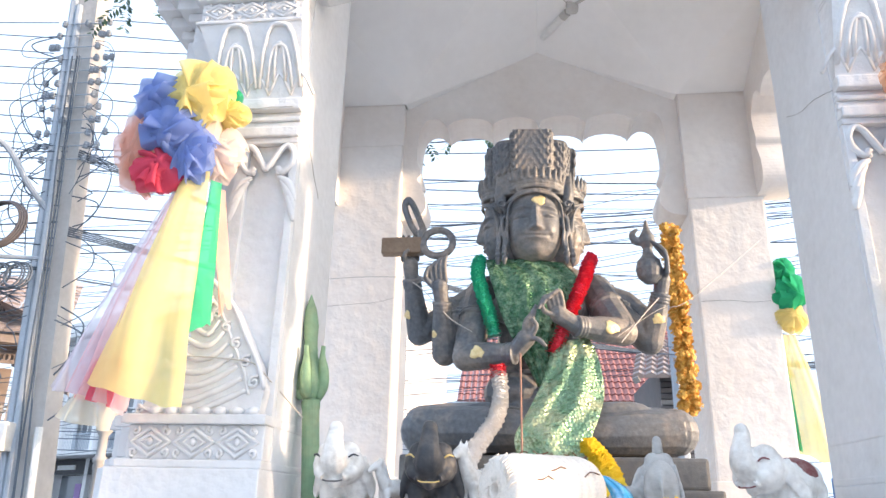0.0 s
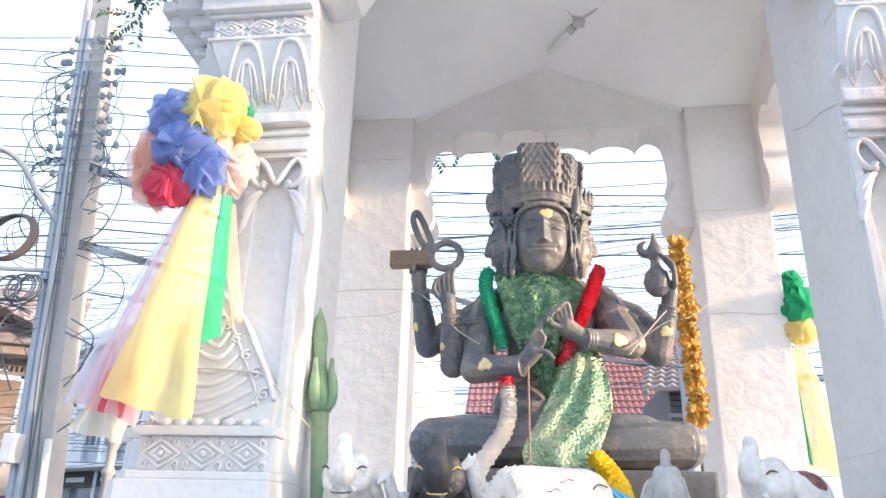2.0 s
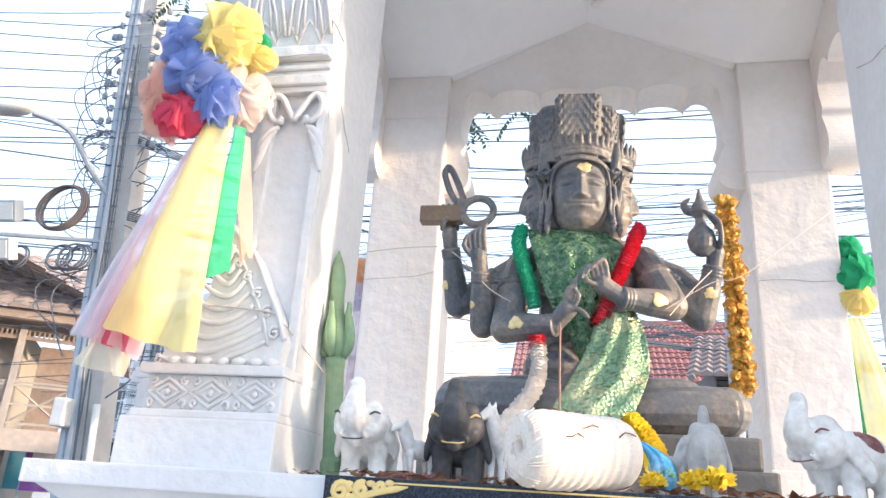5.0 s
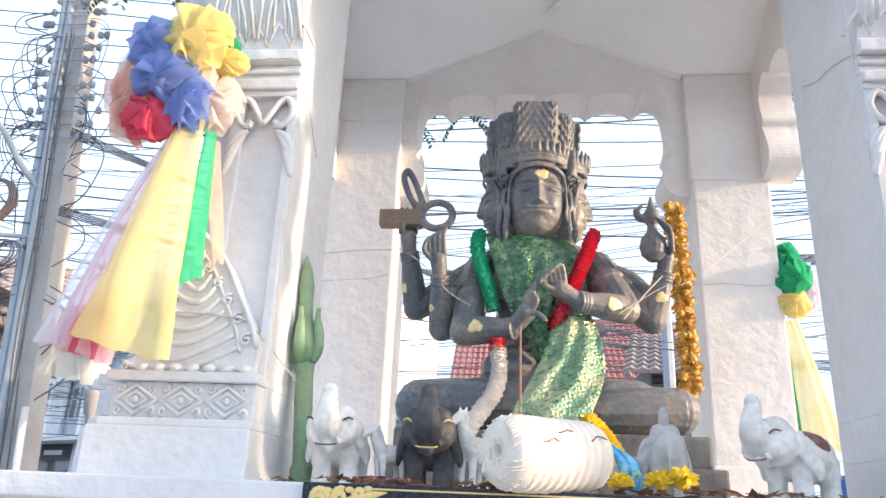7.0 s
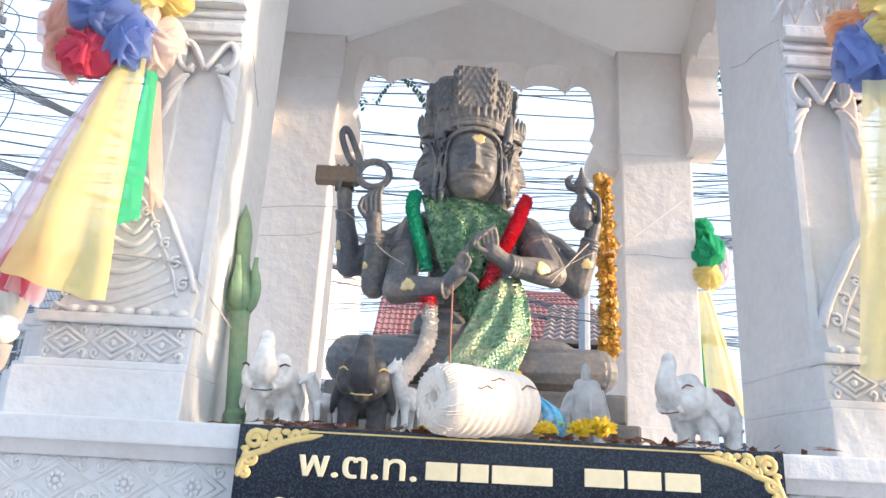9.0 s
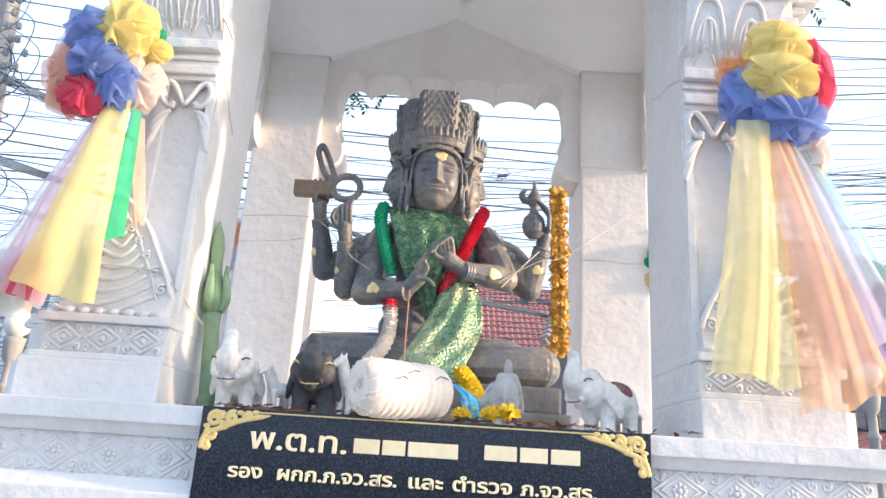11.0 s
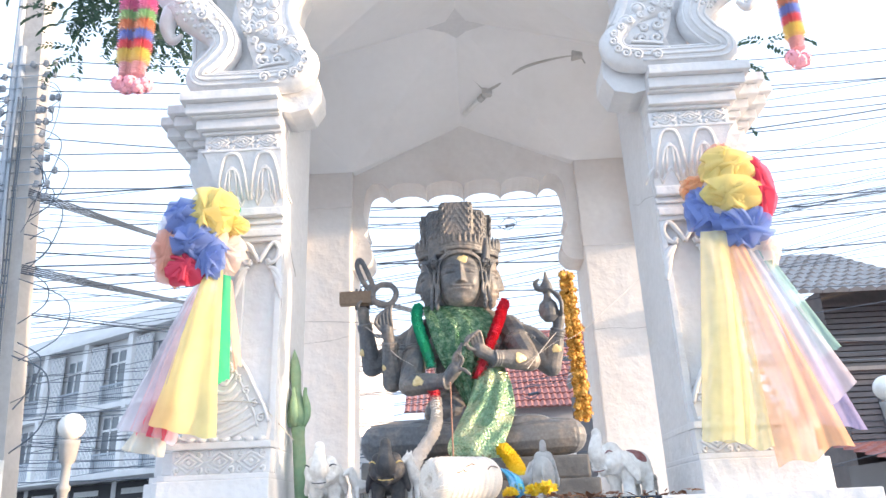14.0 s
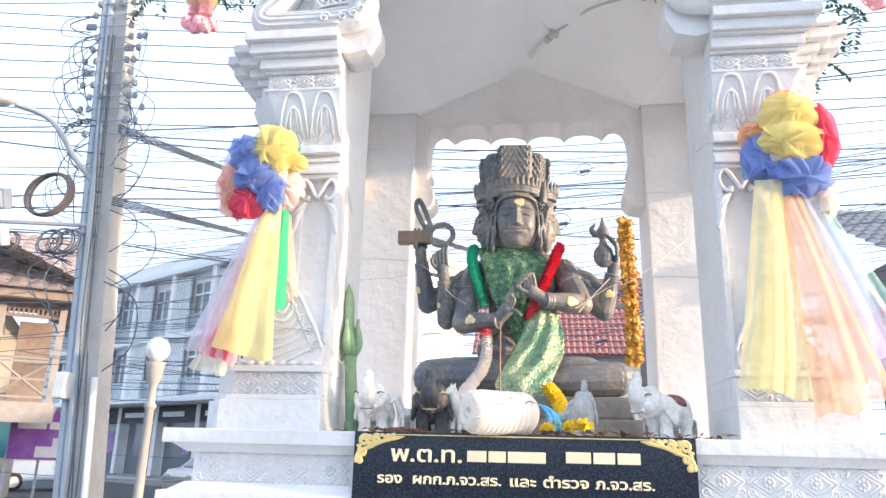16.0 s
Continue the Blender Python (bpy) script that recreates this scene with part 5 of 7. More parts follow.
# spool of thread, lying across the edge of the deck
# white thread tinted warm all over, low sunlight put into the colour
THREAD = mat("sunwarmed_thread", (0.78, 0.72, 0.65), 0.85, spots=(0.72, 0.62, 0.52), spot_scale=12, spot_mix=0.5, grain=220, grain_amt=0.18, bump=0.5, bump_scale=120, dist=0.003)
spool = thing("thread_spool", "thick spool of white sacred thread with a hole in its end", "spool")
a0, a1 = Vector((-0.142, -0.082, 1.661)), Vector((0.036, 0.055, 1.663))
ax = (a1 - a0).normalized()
side = ax.cross(Vector((0, 0, 1))).normalized()
upv = side.cross(ax)
bm = bmesh.new()
prof = [(0.0, 0.012), (0.0, 0.013), (-0.0, 0.016), (-0.004, 0.030), (0.0, 0.050), (0.014, 0.0605), (0.035, 0.063)]
length = (a1 - a0).length
k = 60
for i in range(k):
    t = 0.04 + (length - 0.075) * i / (k - 1)
    prof.append((t, 0.0634 + 0.0008 * (i % 2) + 0.0012 * math.sin(i * 0.9)))
prof += [(length - 0.02, 0.060), (length - 0.006, 0.050), (length, 0.03), (length, 0.012)]
rings = []
for t, r in prof:
    rings.append([bm.verts.new(a0 + ax * t + (side * math.cos(2 * math.pi * j / 40) + upv * math.sin(2 * math.pi * j / 40)) * r * (1 + 0.012 * math.sin(3 * 2 * math.pi * j / 40))) for j in range(40)])
for p0, p1 in zip(rings, rings[1:]):
    for j in range(40):
        bm.faces.new((p0[j], p0[(j + 1) % 40], p1[(j + 1) % 40], p1[j]))
hole = [bm.verts.new(v.co + ax * 0.06) for v in rings[0]]
for j in range(40):
    bm.faces.new((hole[j], hole[(j + 1) % 40], rings[0][(j + 1) % 40], rings[0][j]))
bm.faces.new(hole)
bm.faces.new(rings[-1][::-1])
part("thread_body", bm, THREAD, spool, smooth=True)
bm = bmesh.new()
rnd = random.Random(11)
for i in range(40):
    a = rnd.uniform(0, 6.28)
    pts = [a0 - ax * 0.002 + (side * math.cos(a + 0.16 * q) + upv * math.sin(a + 0.16 * q)) * (0.016 + 0.009 * q) for q in range(5)]
    tube(bm, pts + [a0 + ax * 0.02 + (side * math.cos(a + 0.8) + upv * math.sin(a + 0.8)) * 0.0635], 0.0011, 4)
tagged(part("end_strands", bm, THREAD, spool), kind="stuff")
DRY = mat("dry_leaves", (0.16, 0.07, 0.04), 0.8, spots=(0.32, 0.18, 0.09), spot_scale=30, spot_mix=0.8, rand=0.2)
bm = bmesh.new()
for i in range(13):
    t, a = rnd.uniform(0.03, length - 0.02), rnd.uniform(3.4, 6.0)
    c = a0 + ax * t + (side * math.cos(a) + upv * -math.sin(a)) * 0.0655
    pts = [c + ax * (q * 0.012) + upv * rnd.uniform(-0.006, 0.006) + Vector((0, -0.001, 0)) for q in range(4)]
    tube(bm, pts, 0.0011, 4)
tagged(part("brown_strand_wrap", bm, DRY, spool), kind="stuff")

# fallen leaves and petals
bm = bmesh.new()
for i in range(420):
    x, y = rnd.uniform(-0.62, 0.62), rnd.uniform(0.0, 0.55)
    if rnd.random() < 0.45:
        x, y = rnd.uniform(-0.46, 0.40), rnd.uniform(0.0, 0.12)
    c, a, L = Vector((x, y, DECK + rnd.uniform(0.002, 0.016))), rnd.uniform(0, 6.28), rnd.uniform(0.010, 0.024)
    d, e = Vector((math.cos(a), math.sin(a), rnd.uniform(-0.3, 0.5))), Vector((-math.sin(a), math.cos(a), rnd.uniform(-0.5, 0.5)))
    vs = [bm.verts.new(c - d * L), bm.verts.new(c + e * L * 0.4), bm.verts.new(c + d * L), bm.verts.new(c - e * L * 0.4)]
    bm.faces.new(vs)
tagged(link("fallen_leaves", bm, DRY), "dry brown leaves and petals scattered on the deck", "leaves", kind="stuff")
bm = bmesh.new()
for i in range(70):
    c = Vector((-0.38 + rnd.uniform(-0.05, 0.06), 0.18 + rnd.uniform(-0.05, 0.05), DECK + rnd.uniform(0.004, 0.016)))
    ball(bm, c, rnd.uniform(0.004, 0.008), 6)
tagged(link("red_beads", bm, MAROON), "heap of dark red dried beads by the figurines", "beads", kind="stuff")


def blossom(c, r, material, label):
    bm = bmesh.new()
    for j in range(70):
        a, b = rnd.uniform(0, 6.28), rnd.uniform(-0.35, 1)
        o = Vector((math.cos(a) * math.sqrt(1 - b * b), math.sin(a) * math.sqrt(1 - b * b), b * 0.8))
        u = o.orthogonal().normalized() * r * 0.2
        q = Vector(c)
        vs = [bm.verts.new(q), bm.verts.new(q + o * r * 0.7 + u), bm.verts.new(q + o * r * rnd.uniform(0.9, 1.15)), bm.verts.new(q + o * r * 0.7 - u)]
        bm.faces.new(vs)
    ball(bm, c, r * 0.55, 8)
    return tagged(link("artificial_flower", bm, material), label, "flowers", "yellow flowers on the deck")


blossom((0.155, 0.09, 1.628), 0.030, PYEL, "bunch of bright yellow artificial flowers lying on the deck")
blossom((0.193, 0.09, 1.632), 0.033, PYEL, "bunch of bright yellow artificial flowers lying on the deck")
blossom((0.085, 0.10, 1.624), 0.026, PYEL, "small bunch of yellow artificial flowers by the spool")
blossom((0.105, 0.12, 1.640), 0.020, mat("lime_cloth", (0.38, 0.55, 0.16), 0.6), "small lime green cloth flower by the spool")
blossom((-0.155, 0.16, 1.616), 0.018, PYEL, "single yellow flower head behind the spool")
BLUEP = mat("blue_plastic", (0.05, 0.34, 0.62), 0.25, spots=(0.5, 0.66, 0.8), spot_scale=30, spot_mix=0.7, spec=0.7)
ob = sheet([((0.055, 0.14, 1.700), (0.085, 0.17, 1.695)), ((0.075, 0.13, 1.675), (0.12, 0.15, 1.67)), ((0.085, 0.12, 1.645), (0.13, 0.14, 1.64)), ((0.09, 0.12, 1.612), (0.125, 0.13, 1.608))], BLUEP, "plastic_bag", None, 12, 0.006, 3, 3, 0.001)
tagged(ob, "crumpled clear blue plastic bag beside the spool", "bag")
# sticks of incense and white threads
INC = mat("pink_brown_stick", (0.40, 0.22, 0.16), 0.7)
bm = tube(bmesh.new(), [(-0.098, 0.775, 2.08), (-0.097, 0.72, 1.70)], 0.003, 6)
tagged(link("incense_stick", bm, INC), "thin brown stick standing against the statue's hand", "stick")
STRING = mat("white_string", (0.55, 0.52, 0.48), 0.8)


def string(pts, r=0.0022):
    bm = tube(bmesh.new(), spline(pts, 6), r, 5)
    return tagged(link("sacred_thread", bm, STRING), "thin white sacred thread tied round the statue and pillars", "thread", "sacred threads")


string([(-0.95, 1.575, 2.58), (-0.72, 1.30, 2.50), (-0.52, 1.09, 2.43)], 0.0014)
string([(-0.52, 1.09, 2.43), (-0.44, 1.03, 2.36), (-0.34, 1.0, 2.25), (-0.26, 0.95, 2.19)], 0.0016)
string([(0.22, 0.94, 2.17), (0.38, 1.05, 2.29), (0.50, 1.10, 2.34), (0.93, 1.572, 2.74)], 0.0011)
string([(0.38, 1.05, 2.33), (0.31, 1.0, 2.25), (0.23, 0.94, 2.15)], 0.0022)
string([(-0.82, 0.074, 1.93), (-0.74, 0.072, 1.925), (-0.67, 0.075, 1.915), (-0.645, 0.10, 1.89), (-0.60, 0.24, 1.82)], 0.0018)

# lotus-bud post, painted green
post = thing("lotus_post", "green painted wooden post with a carved lotus bud on top", "post")
m0 = Matrix.Translation((-0.575, 0.28, DECK)) @ Matrix.Rotation(radians(-4.5), 4, "Y")
bm = lathe(bmesh.new(), (0, 0, 0), [(0.026, 0), (0.026, 0.035), (0.021, 0.045), (0.0205, 0.24), (0.0225, 0.25), (0.0225, 0.262), (0.019, 0.268)], 18)
bm.transform(m0)
part("shaft", bm, GREENP, post, smooth=False)
bm = lathe(bmesh.new(), (0, 0, 0), [(0.018, 0.265), (0.030, 0.285), (0.034, 0.31), (0.026, 0.345), (0.0165, 0.375), (0.016, 0.41), (0.019, 0.45), (0.014, 0.49), (0.006, 0.515), (0.001, 0.53)], 18)
bm.transform(m0)
bud = part("bud", bm, GREENP, post, smooth=True)
for i in range(5):
    a = 2 * math.pi * i / 5 + 0.9
    bm = bmesh.new()
    o = Vector((math.cos(a), math.sin(a), 0))
    p = spline([o * 0.022 + Vector((0, 0, 0.268)), o * 0.037 + Vector((0, 0, 0.30)), o * 0.038 + Vector((0, 0, 0.335)), o * 0.034 + Vector((0, 0, 0.365)), o * 0.037 + Vector((0, 0, 0.392))], 4)
    tube(bm, p, [0.006 + 0.010 * math.sin(math.pi * min(1, q / 14)) * (1 - q / 22) for q in range(len(p))], 8)
    bm.transform(m0)
    part("petal", bm, GREENP, bud, smooth=True)


# ---- cloth bows ----
GZ = {n: gauze("gauze_" + n, c, k) for n, c, k in (
    ("yellow", (0.92, 0.80, 0.36), 0.18), ("blue", (0.28, 0.38, 0.72), 0.14), ("peach", (0.90, 0.55, 0.44), 0.28), ("red", (0.80, 0.12, 0.20), 0.15), ("cream", (0.90, 0.80, 0.74), 0.2),
    ("green", (0.06, 0.55, 0.28), 0.08), ("white", (0.86, 0.86, 0.92), 0.55), ("lilac", (0.82, 0.77, 0.86), 0.52), ("orange", (0.95, 0.58, 0.34), 0.38), ("pink", (0.92, 0.66, 0.68), 0.5),
    ("teal", (0.45, 0.74, 0.70), 0.55), ("paleyellow", (0.92, 0.84, 0.46), 0.42), ("straw", (0.90, 0.84, 0.66), 0.45), ("violet", (0.55, 0.50, 0.82), 0.5))}


def puff(c, r, color, parent, seed):
    """A crumpled loop of gauze: a pleated ball with ruffled edges that stand out of it."""
    c = Vector(c) + Vector((0, 0.06 if c[1] < 1 else 0, 0))
    sd = Vector((seed * 3.7, seed * 1.3, seed * 2.1))
    turn = Matrix.Rotation(seed * 1.7, 3, "Y") @ Matrix.Rotation(seed * 0.9, 3, "X")
    bm = bmesh.new()
    ball(bm, (0, 0, 0), 1.0, 48)
    for v in bm.verts:
        n = v.co.normalized()
        q = turn @ n
        w = noise.noise_vector(n * 1.4 + sd) * 0.5
        f = 1 - abs(noise.noise(Vector((q.x * 4.2, q.y * 1.1, q.z * 1.3)) + w + sd)) * 2.2
        k = 0.72 + 0.22 * f + 0.10 * noise.noise(n * 2.0 + sd)
        v.co = Vector((n.x * r[0] * k, n.y * r[1] * k, n.z * r[2] * k)) + c
    ob = part("loop", bm, GZ[color], parent, color + " gauze loop", smooth=True)
    bm = bmesh.new()
    rn = random.Random(seed)
    for layer in range(3):
        axis = Vector((rn.uniform(-0.8, 0.8), -1, rn.uniform(-0.7, 0.7))).normalized()
        u = axis.orthogonal().normalized()
        w = axis.cross(u)
        na, nr, ph, kf = 72, 8, rn.uniform(0, 6), rn.choice((4, 5, 6))
        cen = bm.verts.new(c + Vector((axis.x * r[0], axis.y * r[1], axis.z * r[2])) * 0.55)
        last = None
        for i in range(1, nr + 1):
            f = i / nr
            ring = []
            for j in range(na):
                th = 2 * math.pi * j / na
                wob = math.sin(kf * th + ph) + 0.6 * math.sin((kf + 3) * th + 2 * ph) + 0.8 * noise.noise(Vector((math.cos(th) * 1.5, math.sin(th) * 1.5, seed + layer)))
                rad = f * (1.12 + 0.2 * noise.noise(Vector((math.cos(th) * 2, math.sin(th) * 2, seed * 2 + layer))))
                d = (u * math.cos(th + 0.12 * wob * f) + w * math.sin(th + 0.12 * wob * f)) * rad + axis * (0.80 - 0.62 * f * f + 0.26 * wob * f ** 1.4 - 0.08 * layer)
                ring.append(bm.verts.new(c + Vector((d.x * r[0], d.y * r[1], d.z * r[2]))))
            for j in range(na):
                if last is None:
                    bm.faces.new((cen, ring[j], ring[(j + 1) % na]))
                else:
                    bm.faces.new((last[j], ring[j], ring[(j + 1) % na], last[(j + 1) % na]))
            last = ring
    part("ruffle", bm, GZ[color], ob, smooth=True)
    return ob


def drape(tl, tr, bl, br, color, parent, seed, waves=5, amp=0.008, n=34, m=22, ragged=0.02):
    """A hanging panel of gauze, gathered at the top and fanned out in folds below."""
    tl, tr, bl, br = (Vector(q) + Vector((0, 0.05 if q[1] < 1 else 0, 0)) for q in (tl, tr, bl, br))
    bm = bmesh.new()
    grid = []
    for i in range(m + 1):
        u = i / m
        line = []
        for j in range(n + 1):
            t = j / n
            q = tl.lerp(tr, t).lerp(bl.lerp(br, t), u)
            f = math.sin(t * waves * 2 * math.pi + seed + 0.8 * math.sin(3 * u + seed)) * amp * (0.25 + u) + noise.noise(Vector((t * 4, u * 2.5, seed))) * amp * 1.2 * u
            bulge = -0.035 * math.sin(math.pi * u * 0.9) * math.sin(math.pi * t)
            hem = ragged * noise.noise(Vector((t * 3.5, seed, 2.0))) * u ** 4
            line.append(bm.verts.new((q.x + f * 0.3, q.y + f + bulge, q.z + hem)))
        grid.append(line)
    for r0, r1 in zip(grid, grid[1:]):
        for j in range(n):
            bm.faces.new((r0[j], r0[j + 1], r1[j + 1], r1[j]))
    return part("tail", bm, GZ[color], parent, "hanging tail of " + color + " gauze", smooth=True)


bow = thing("gauze_bow", "large yellow, blue, peach and red gauze bow with long tails", "bow", "gauze bows on the pillars", at=pose(0.022, 0, 0))
for i, (c, r, col) in enumerate((((-0.823, -0.02, 2.572), (0.045, 0.035, 0.030), "green"), ((-1.0, -0.03, 2.475), (0.050, 0.055, 0.085), "white"), ((-0.79, -0.04, 2.408), (0.050, 0.05, 0.060), "cream"),
                               ((-0.975, -0.07, 2.40), (0.062, 0.065, 0.092), "peach"), ((-0.907, -0.10, 2.338), (0.060, 0.050, 0.050), "red"), ((-0.927, -0.10, 2.515), (0.066, 0.055, 0.060), "blue"),
                               ((-0.885, -0.12, 2.425), (0.070, 0.045, 0.052), "blue"), ((-0.828, -0.10, 2.370), (0.048, 0.05, 0.066), "blue"), ((-0.835, -0.11, 2.525), (0.075, 0.055, 0.078), "yellow"),
                               ((-0.772, -0.07, 2.492), (0.048, 0.032, 0.030), "yellow"))):
    puff((-0.885 + (c[0] + 0.885) * 0.9, c[1], c[2] - 0.016), (r[0] * 1.02, r[1], r[2] * 1.04), col, bow, i + 1)
part("knot", ball(bmesh.new(), (-0.88, -0.02, 2.44), (0.09, 0.05, 0.12), 16), GZ["cream"], bow)
drape((-0.885, -0.05, 2.32), (-0.835, -0.06, 2.32), (-1.10, -0.06, 1.85), (-0.90, -0.10, 1.80), "lilac", bow, 1, 4)
drape((-0.875, -0.06, 2.32), (-0.84, -0.06, 2.32), (-1.05, -0.08, 1.84), (-0.89, -0.12, 1.795), "pink", bow, 2, 4)
drape((-0.96, -0.065, 1.95), (-0.90, -0.09, 1.95), (-1.03, -0.07, 1.835), (-0.905, -0.10, 1.795), "red", bow, 9, 3, 0.008)
drape((-0.98, -0.05, 1.93), (-0.93, -0.07, 1.93), (-1.075, -0.05, 1.79), (-0.93, -0.08, 1.755), "straw", bow, 12, 2, 0.008)
drape((-0.848, -0.10, 2.32), (-0.793, -0.09, 2.32), (-0.965, -0.14, 1.845), (-0.762, -0.12, 1.79), "yellow", bow, 3, 1.4, 0.010)
drape((-0.80, -0.07, 2.31), (-0.782, -0.05, 2.31), (-0.795, -0.08, 1.955), (-0.762, -0.05, 1.985), "green", bow, 4, 1, 0.005)
drape((-0.805, -0.03, 2.31), (-0.79, -0.01, 2.31), (-0.765, -0.02, 2.01), (-0.745, 0.0, 2.03), "peach", bow, 6, 1, 0.004)

bow = thing("gauze_bow", "large blue, yellow and red gauze bow with orange tails", "bow", "gauze bows on the pillars")
for i, (c, r, col) in enumerate((((0.742, -0.03, 2.525), (0.040, 0.040, 0.036), "orange"), ((0.845, -0.02, 2.62), (0.045, 0.04, 0.04), "peach"), ((0.903, -0.05, 2.325), (0.055, 0.05, 0.046), "cream"),
                               ((0.925, -0.06, 2.50), (0.050, 0.055, 0.092), "red"), ((0.742, -0.07, 2.443), (0.054, 0.055, 0.066), "blue"), ((0.840, -0.09, 2.388), (0.085, 0.058, 0.056), "blue"),
                               ((0.832, -0.09, 2.558), (0.074, 0.055, 0.060), "yellow"), ((0.825, -0.12, 2.475), (0.086, 0.045, 0.048), "yellow"))):
    puff((c[0] + 0.004, c[1], 2.455 + (c[2] - 2.455) * 1.2), (r[0] * 1.0, r[1], r[2] * 1.15), col, bow, i + 21)
part("knot", ball(bmesh.new(), (0.83, -0.02, 2.46), (0.09, 0.05, 0.12), 16), GZ["cream"], bow)
drape((0.79, -0.05, 2.36), (0.90, -0.04, 2.36), (0.93, -0.05, 1.78), (1.115, -0.03, 1.75), "violet", bow, 31, 3)
drape((0.82, -0.07, 2.36), (0.90, -0.05, 2.36), (0.95, -0.08, 1.95), (1.085, -0.05, 1.99), "teal", bow, 38, 3)
drape((0.78, -0.08, 2.36), (0.87, -0.07, 2.36), (0.84, -0.12, 1.73), (1.09, -0.08, 1.88), "lilac", bow, 32, 4)
drape((0.77, -0.09, 2.36), (0.83, -0.09, 2.36), (0.80, -0.14, 1.655), (1.03, -0.11, 1.715), "orange", bow, 33, 3, 0.008)
drape((0.765, -0.08, 2.36), (0.81, -0.08, 2.36), (0.635, -0.13, 1.735), (0.80, -0.14, 1.70), "paleyellow", bow, 34, 2.5, 0.007)
drape((0.715, -0.10, 2.36), (0.79, -0.11, 2.36), (0.605, -0.15, 1.735), (0.745, -0.16, 1.725), "paleyellow", bow, 35, 2, 0.007)

bow = thing("gauze_bow", "green and yellow gauze bow tied to a back pillar", "bow", "gauze bows on the pillars")
for i, (c, r, col) in enumerate((((1.0, 1.62, 2.60), (0.045, 0.05, 0.055), "green"), ((1.01, 1.60, 2.50), (0.07, 0.06, 0.075), "green"), ((1.0, 1.60, 2.39), (0.06, 0.05, 0.06), "yellow"), ((1.09, 1.66, 2.46), (0.05, 0.05, 0.08), "lilac"))):
    puff(c, r, col, bow, i + 51)
drape((0.96, 1.62, 2.33), (1.02, 1.62, 2.33), (0.96, 1.62, 1.86), (1.16, 1.62, 1.80), "yellow", bow, 44, 3)
drape((0.94, 1.63, 2.33), (0.97, 1.63, 2.33), (0.94, 1.63, 1.9), (0.99, 1.63, 1.86), "green", bow, 45, 2)
bow = thing("gauze_bow", "pink and peach gauze bow tied to a back pillar", "bow", "gauze bows on the pillars")
puff((-1.0, 1.66, 2.50), (0.06, 0.05, 0.07), "orange", bow, 61)
puff((-1.01, 1.66, 2.40), (0.06, 0.05, 0.06), "lilac", bow, 62)
drape((-1.02, 1.66, 2.35), (-0.97, 1.66, 2.35), (-1.05, 1.66, 1.72), (-0.95, 1.66, 1.72), "pink", bow, 63, 3)

# paper garlands that hang from the serpents' heads
PAPER = {n: mat("paper_" + n, c, 0.7, bump=0) for n, c in (("magenta", (0.90, 0.38, 0.62)), ("green", (0.62, 0.84, 0.56)), ("orange", (0.95, 0.56, 0.40)), ("blue", (0.46, 0.56, 0.90)), ("red", (0.93, 0.34, 0.42)), ("yellow", (0.96, 0.82, 0.40)), ("pink", (0.95, 0.68, 0.70)), ("rose", (0.95, 0.44, 0.52)))}


def paper_strand(x, y, z, lean, parent, scale=1.0):
    zz = z
    for n, h in (("magenta", 0.055), ("green", 0.04), ("orange", 0.045), ("blue", 0.04), ("red", 0.035), ("yellow", 0.05), ("pink", 0.05)):
        bm = bmesh.new()
        for i in range(5):
            c = Vector((x + lean * (z - zz), y, zz - h * scale * i / 5))
            r = 0.036 * scale * (1 if n != "pink" else 0.75)
            cv = bm.verts.new(c)
            ring = []
            for j in range(36):
                a = 2 * math.pi * j / 36
                rr = r * (1.05 if j % 2 else 0.72) * (1 + 0.12 * noise.noise(Vector((j * 0.9, i, zz * 9))))
                ring.append(bm.verts.new(c + Vector((rr * math.cos(a), rr * math.sin(a), -0.010 + 0.007 * noise.noise(Vector((j, i * 3.0, zz)))))))
            for j in range(36):
                bm.faces.new((cv, ring[j], ring[(j + 1) % 36]))
        part("paper_band", bm, PAPER[n], parent, n + " paper fringe")
        zz -= h * scale
    bm = bmesh.new()
    q = Vector((x + lean * (z - zz), y, zz - 0.03 * scale))
    for k in range(3):
        c = q + Vector(((k - 1) * 0.022, 0.01 * k, -0.012 * (k % 2)))
        for i in range(26):
            a, b = i * 2.4, 1 - 2 * (i + 0.5) / 26
            o = Vector((math.cos(a) * math.sqrt(1 - b * b), math.sin(a) * math.sqrt(1 - b * b), b))
            u = o.orthogonal().normalized() * 0.013 * scale
            w = o.cross(u)
            bm.faces.new([bm.verts.new(c + o * 0.012 * scale + d) for d in (u, w, -u, -w)])
            bm.faces.new([bm.verts.new(c + o * 0.024 * scale + d) for d in (u, w, -u, -w)])
    part("paper_rose", bm, PAPER["rose"], parent, "pink paper roses")


for s, xs in ((-1, ((-1.155, 0.06), (-1.09, -0.02))), (1, ((1.145, -0.02),))):
    pg = thing("paper_garland", "paper flower garland in rainbow bands ending in pink roses", "garland", "paper garlands")
    for x, ln in xs:
        paper_strand(x, -0.10 if s < 0 else -0.06, 3.335 if s < 0 else 3.31, ln, pg)
    part("cord", tube(bmesh.new(), [(xs[0][0], -0.08, 3.33), (xs[0][0] * 0.98, -0.02, 3.52)], 0.003, 5), CABLE, pg)

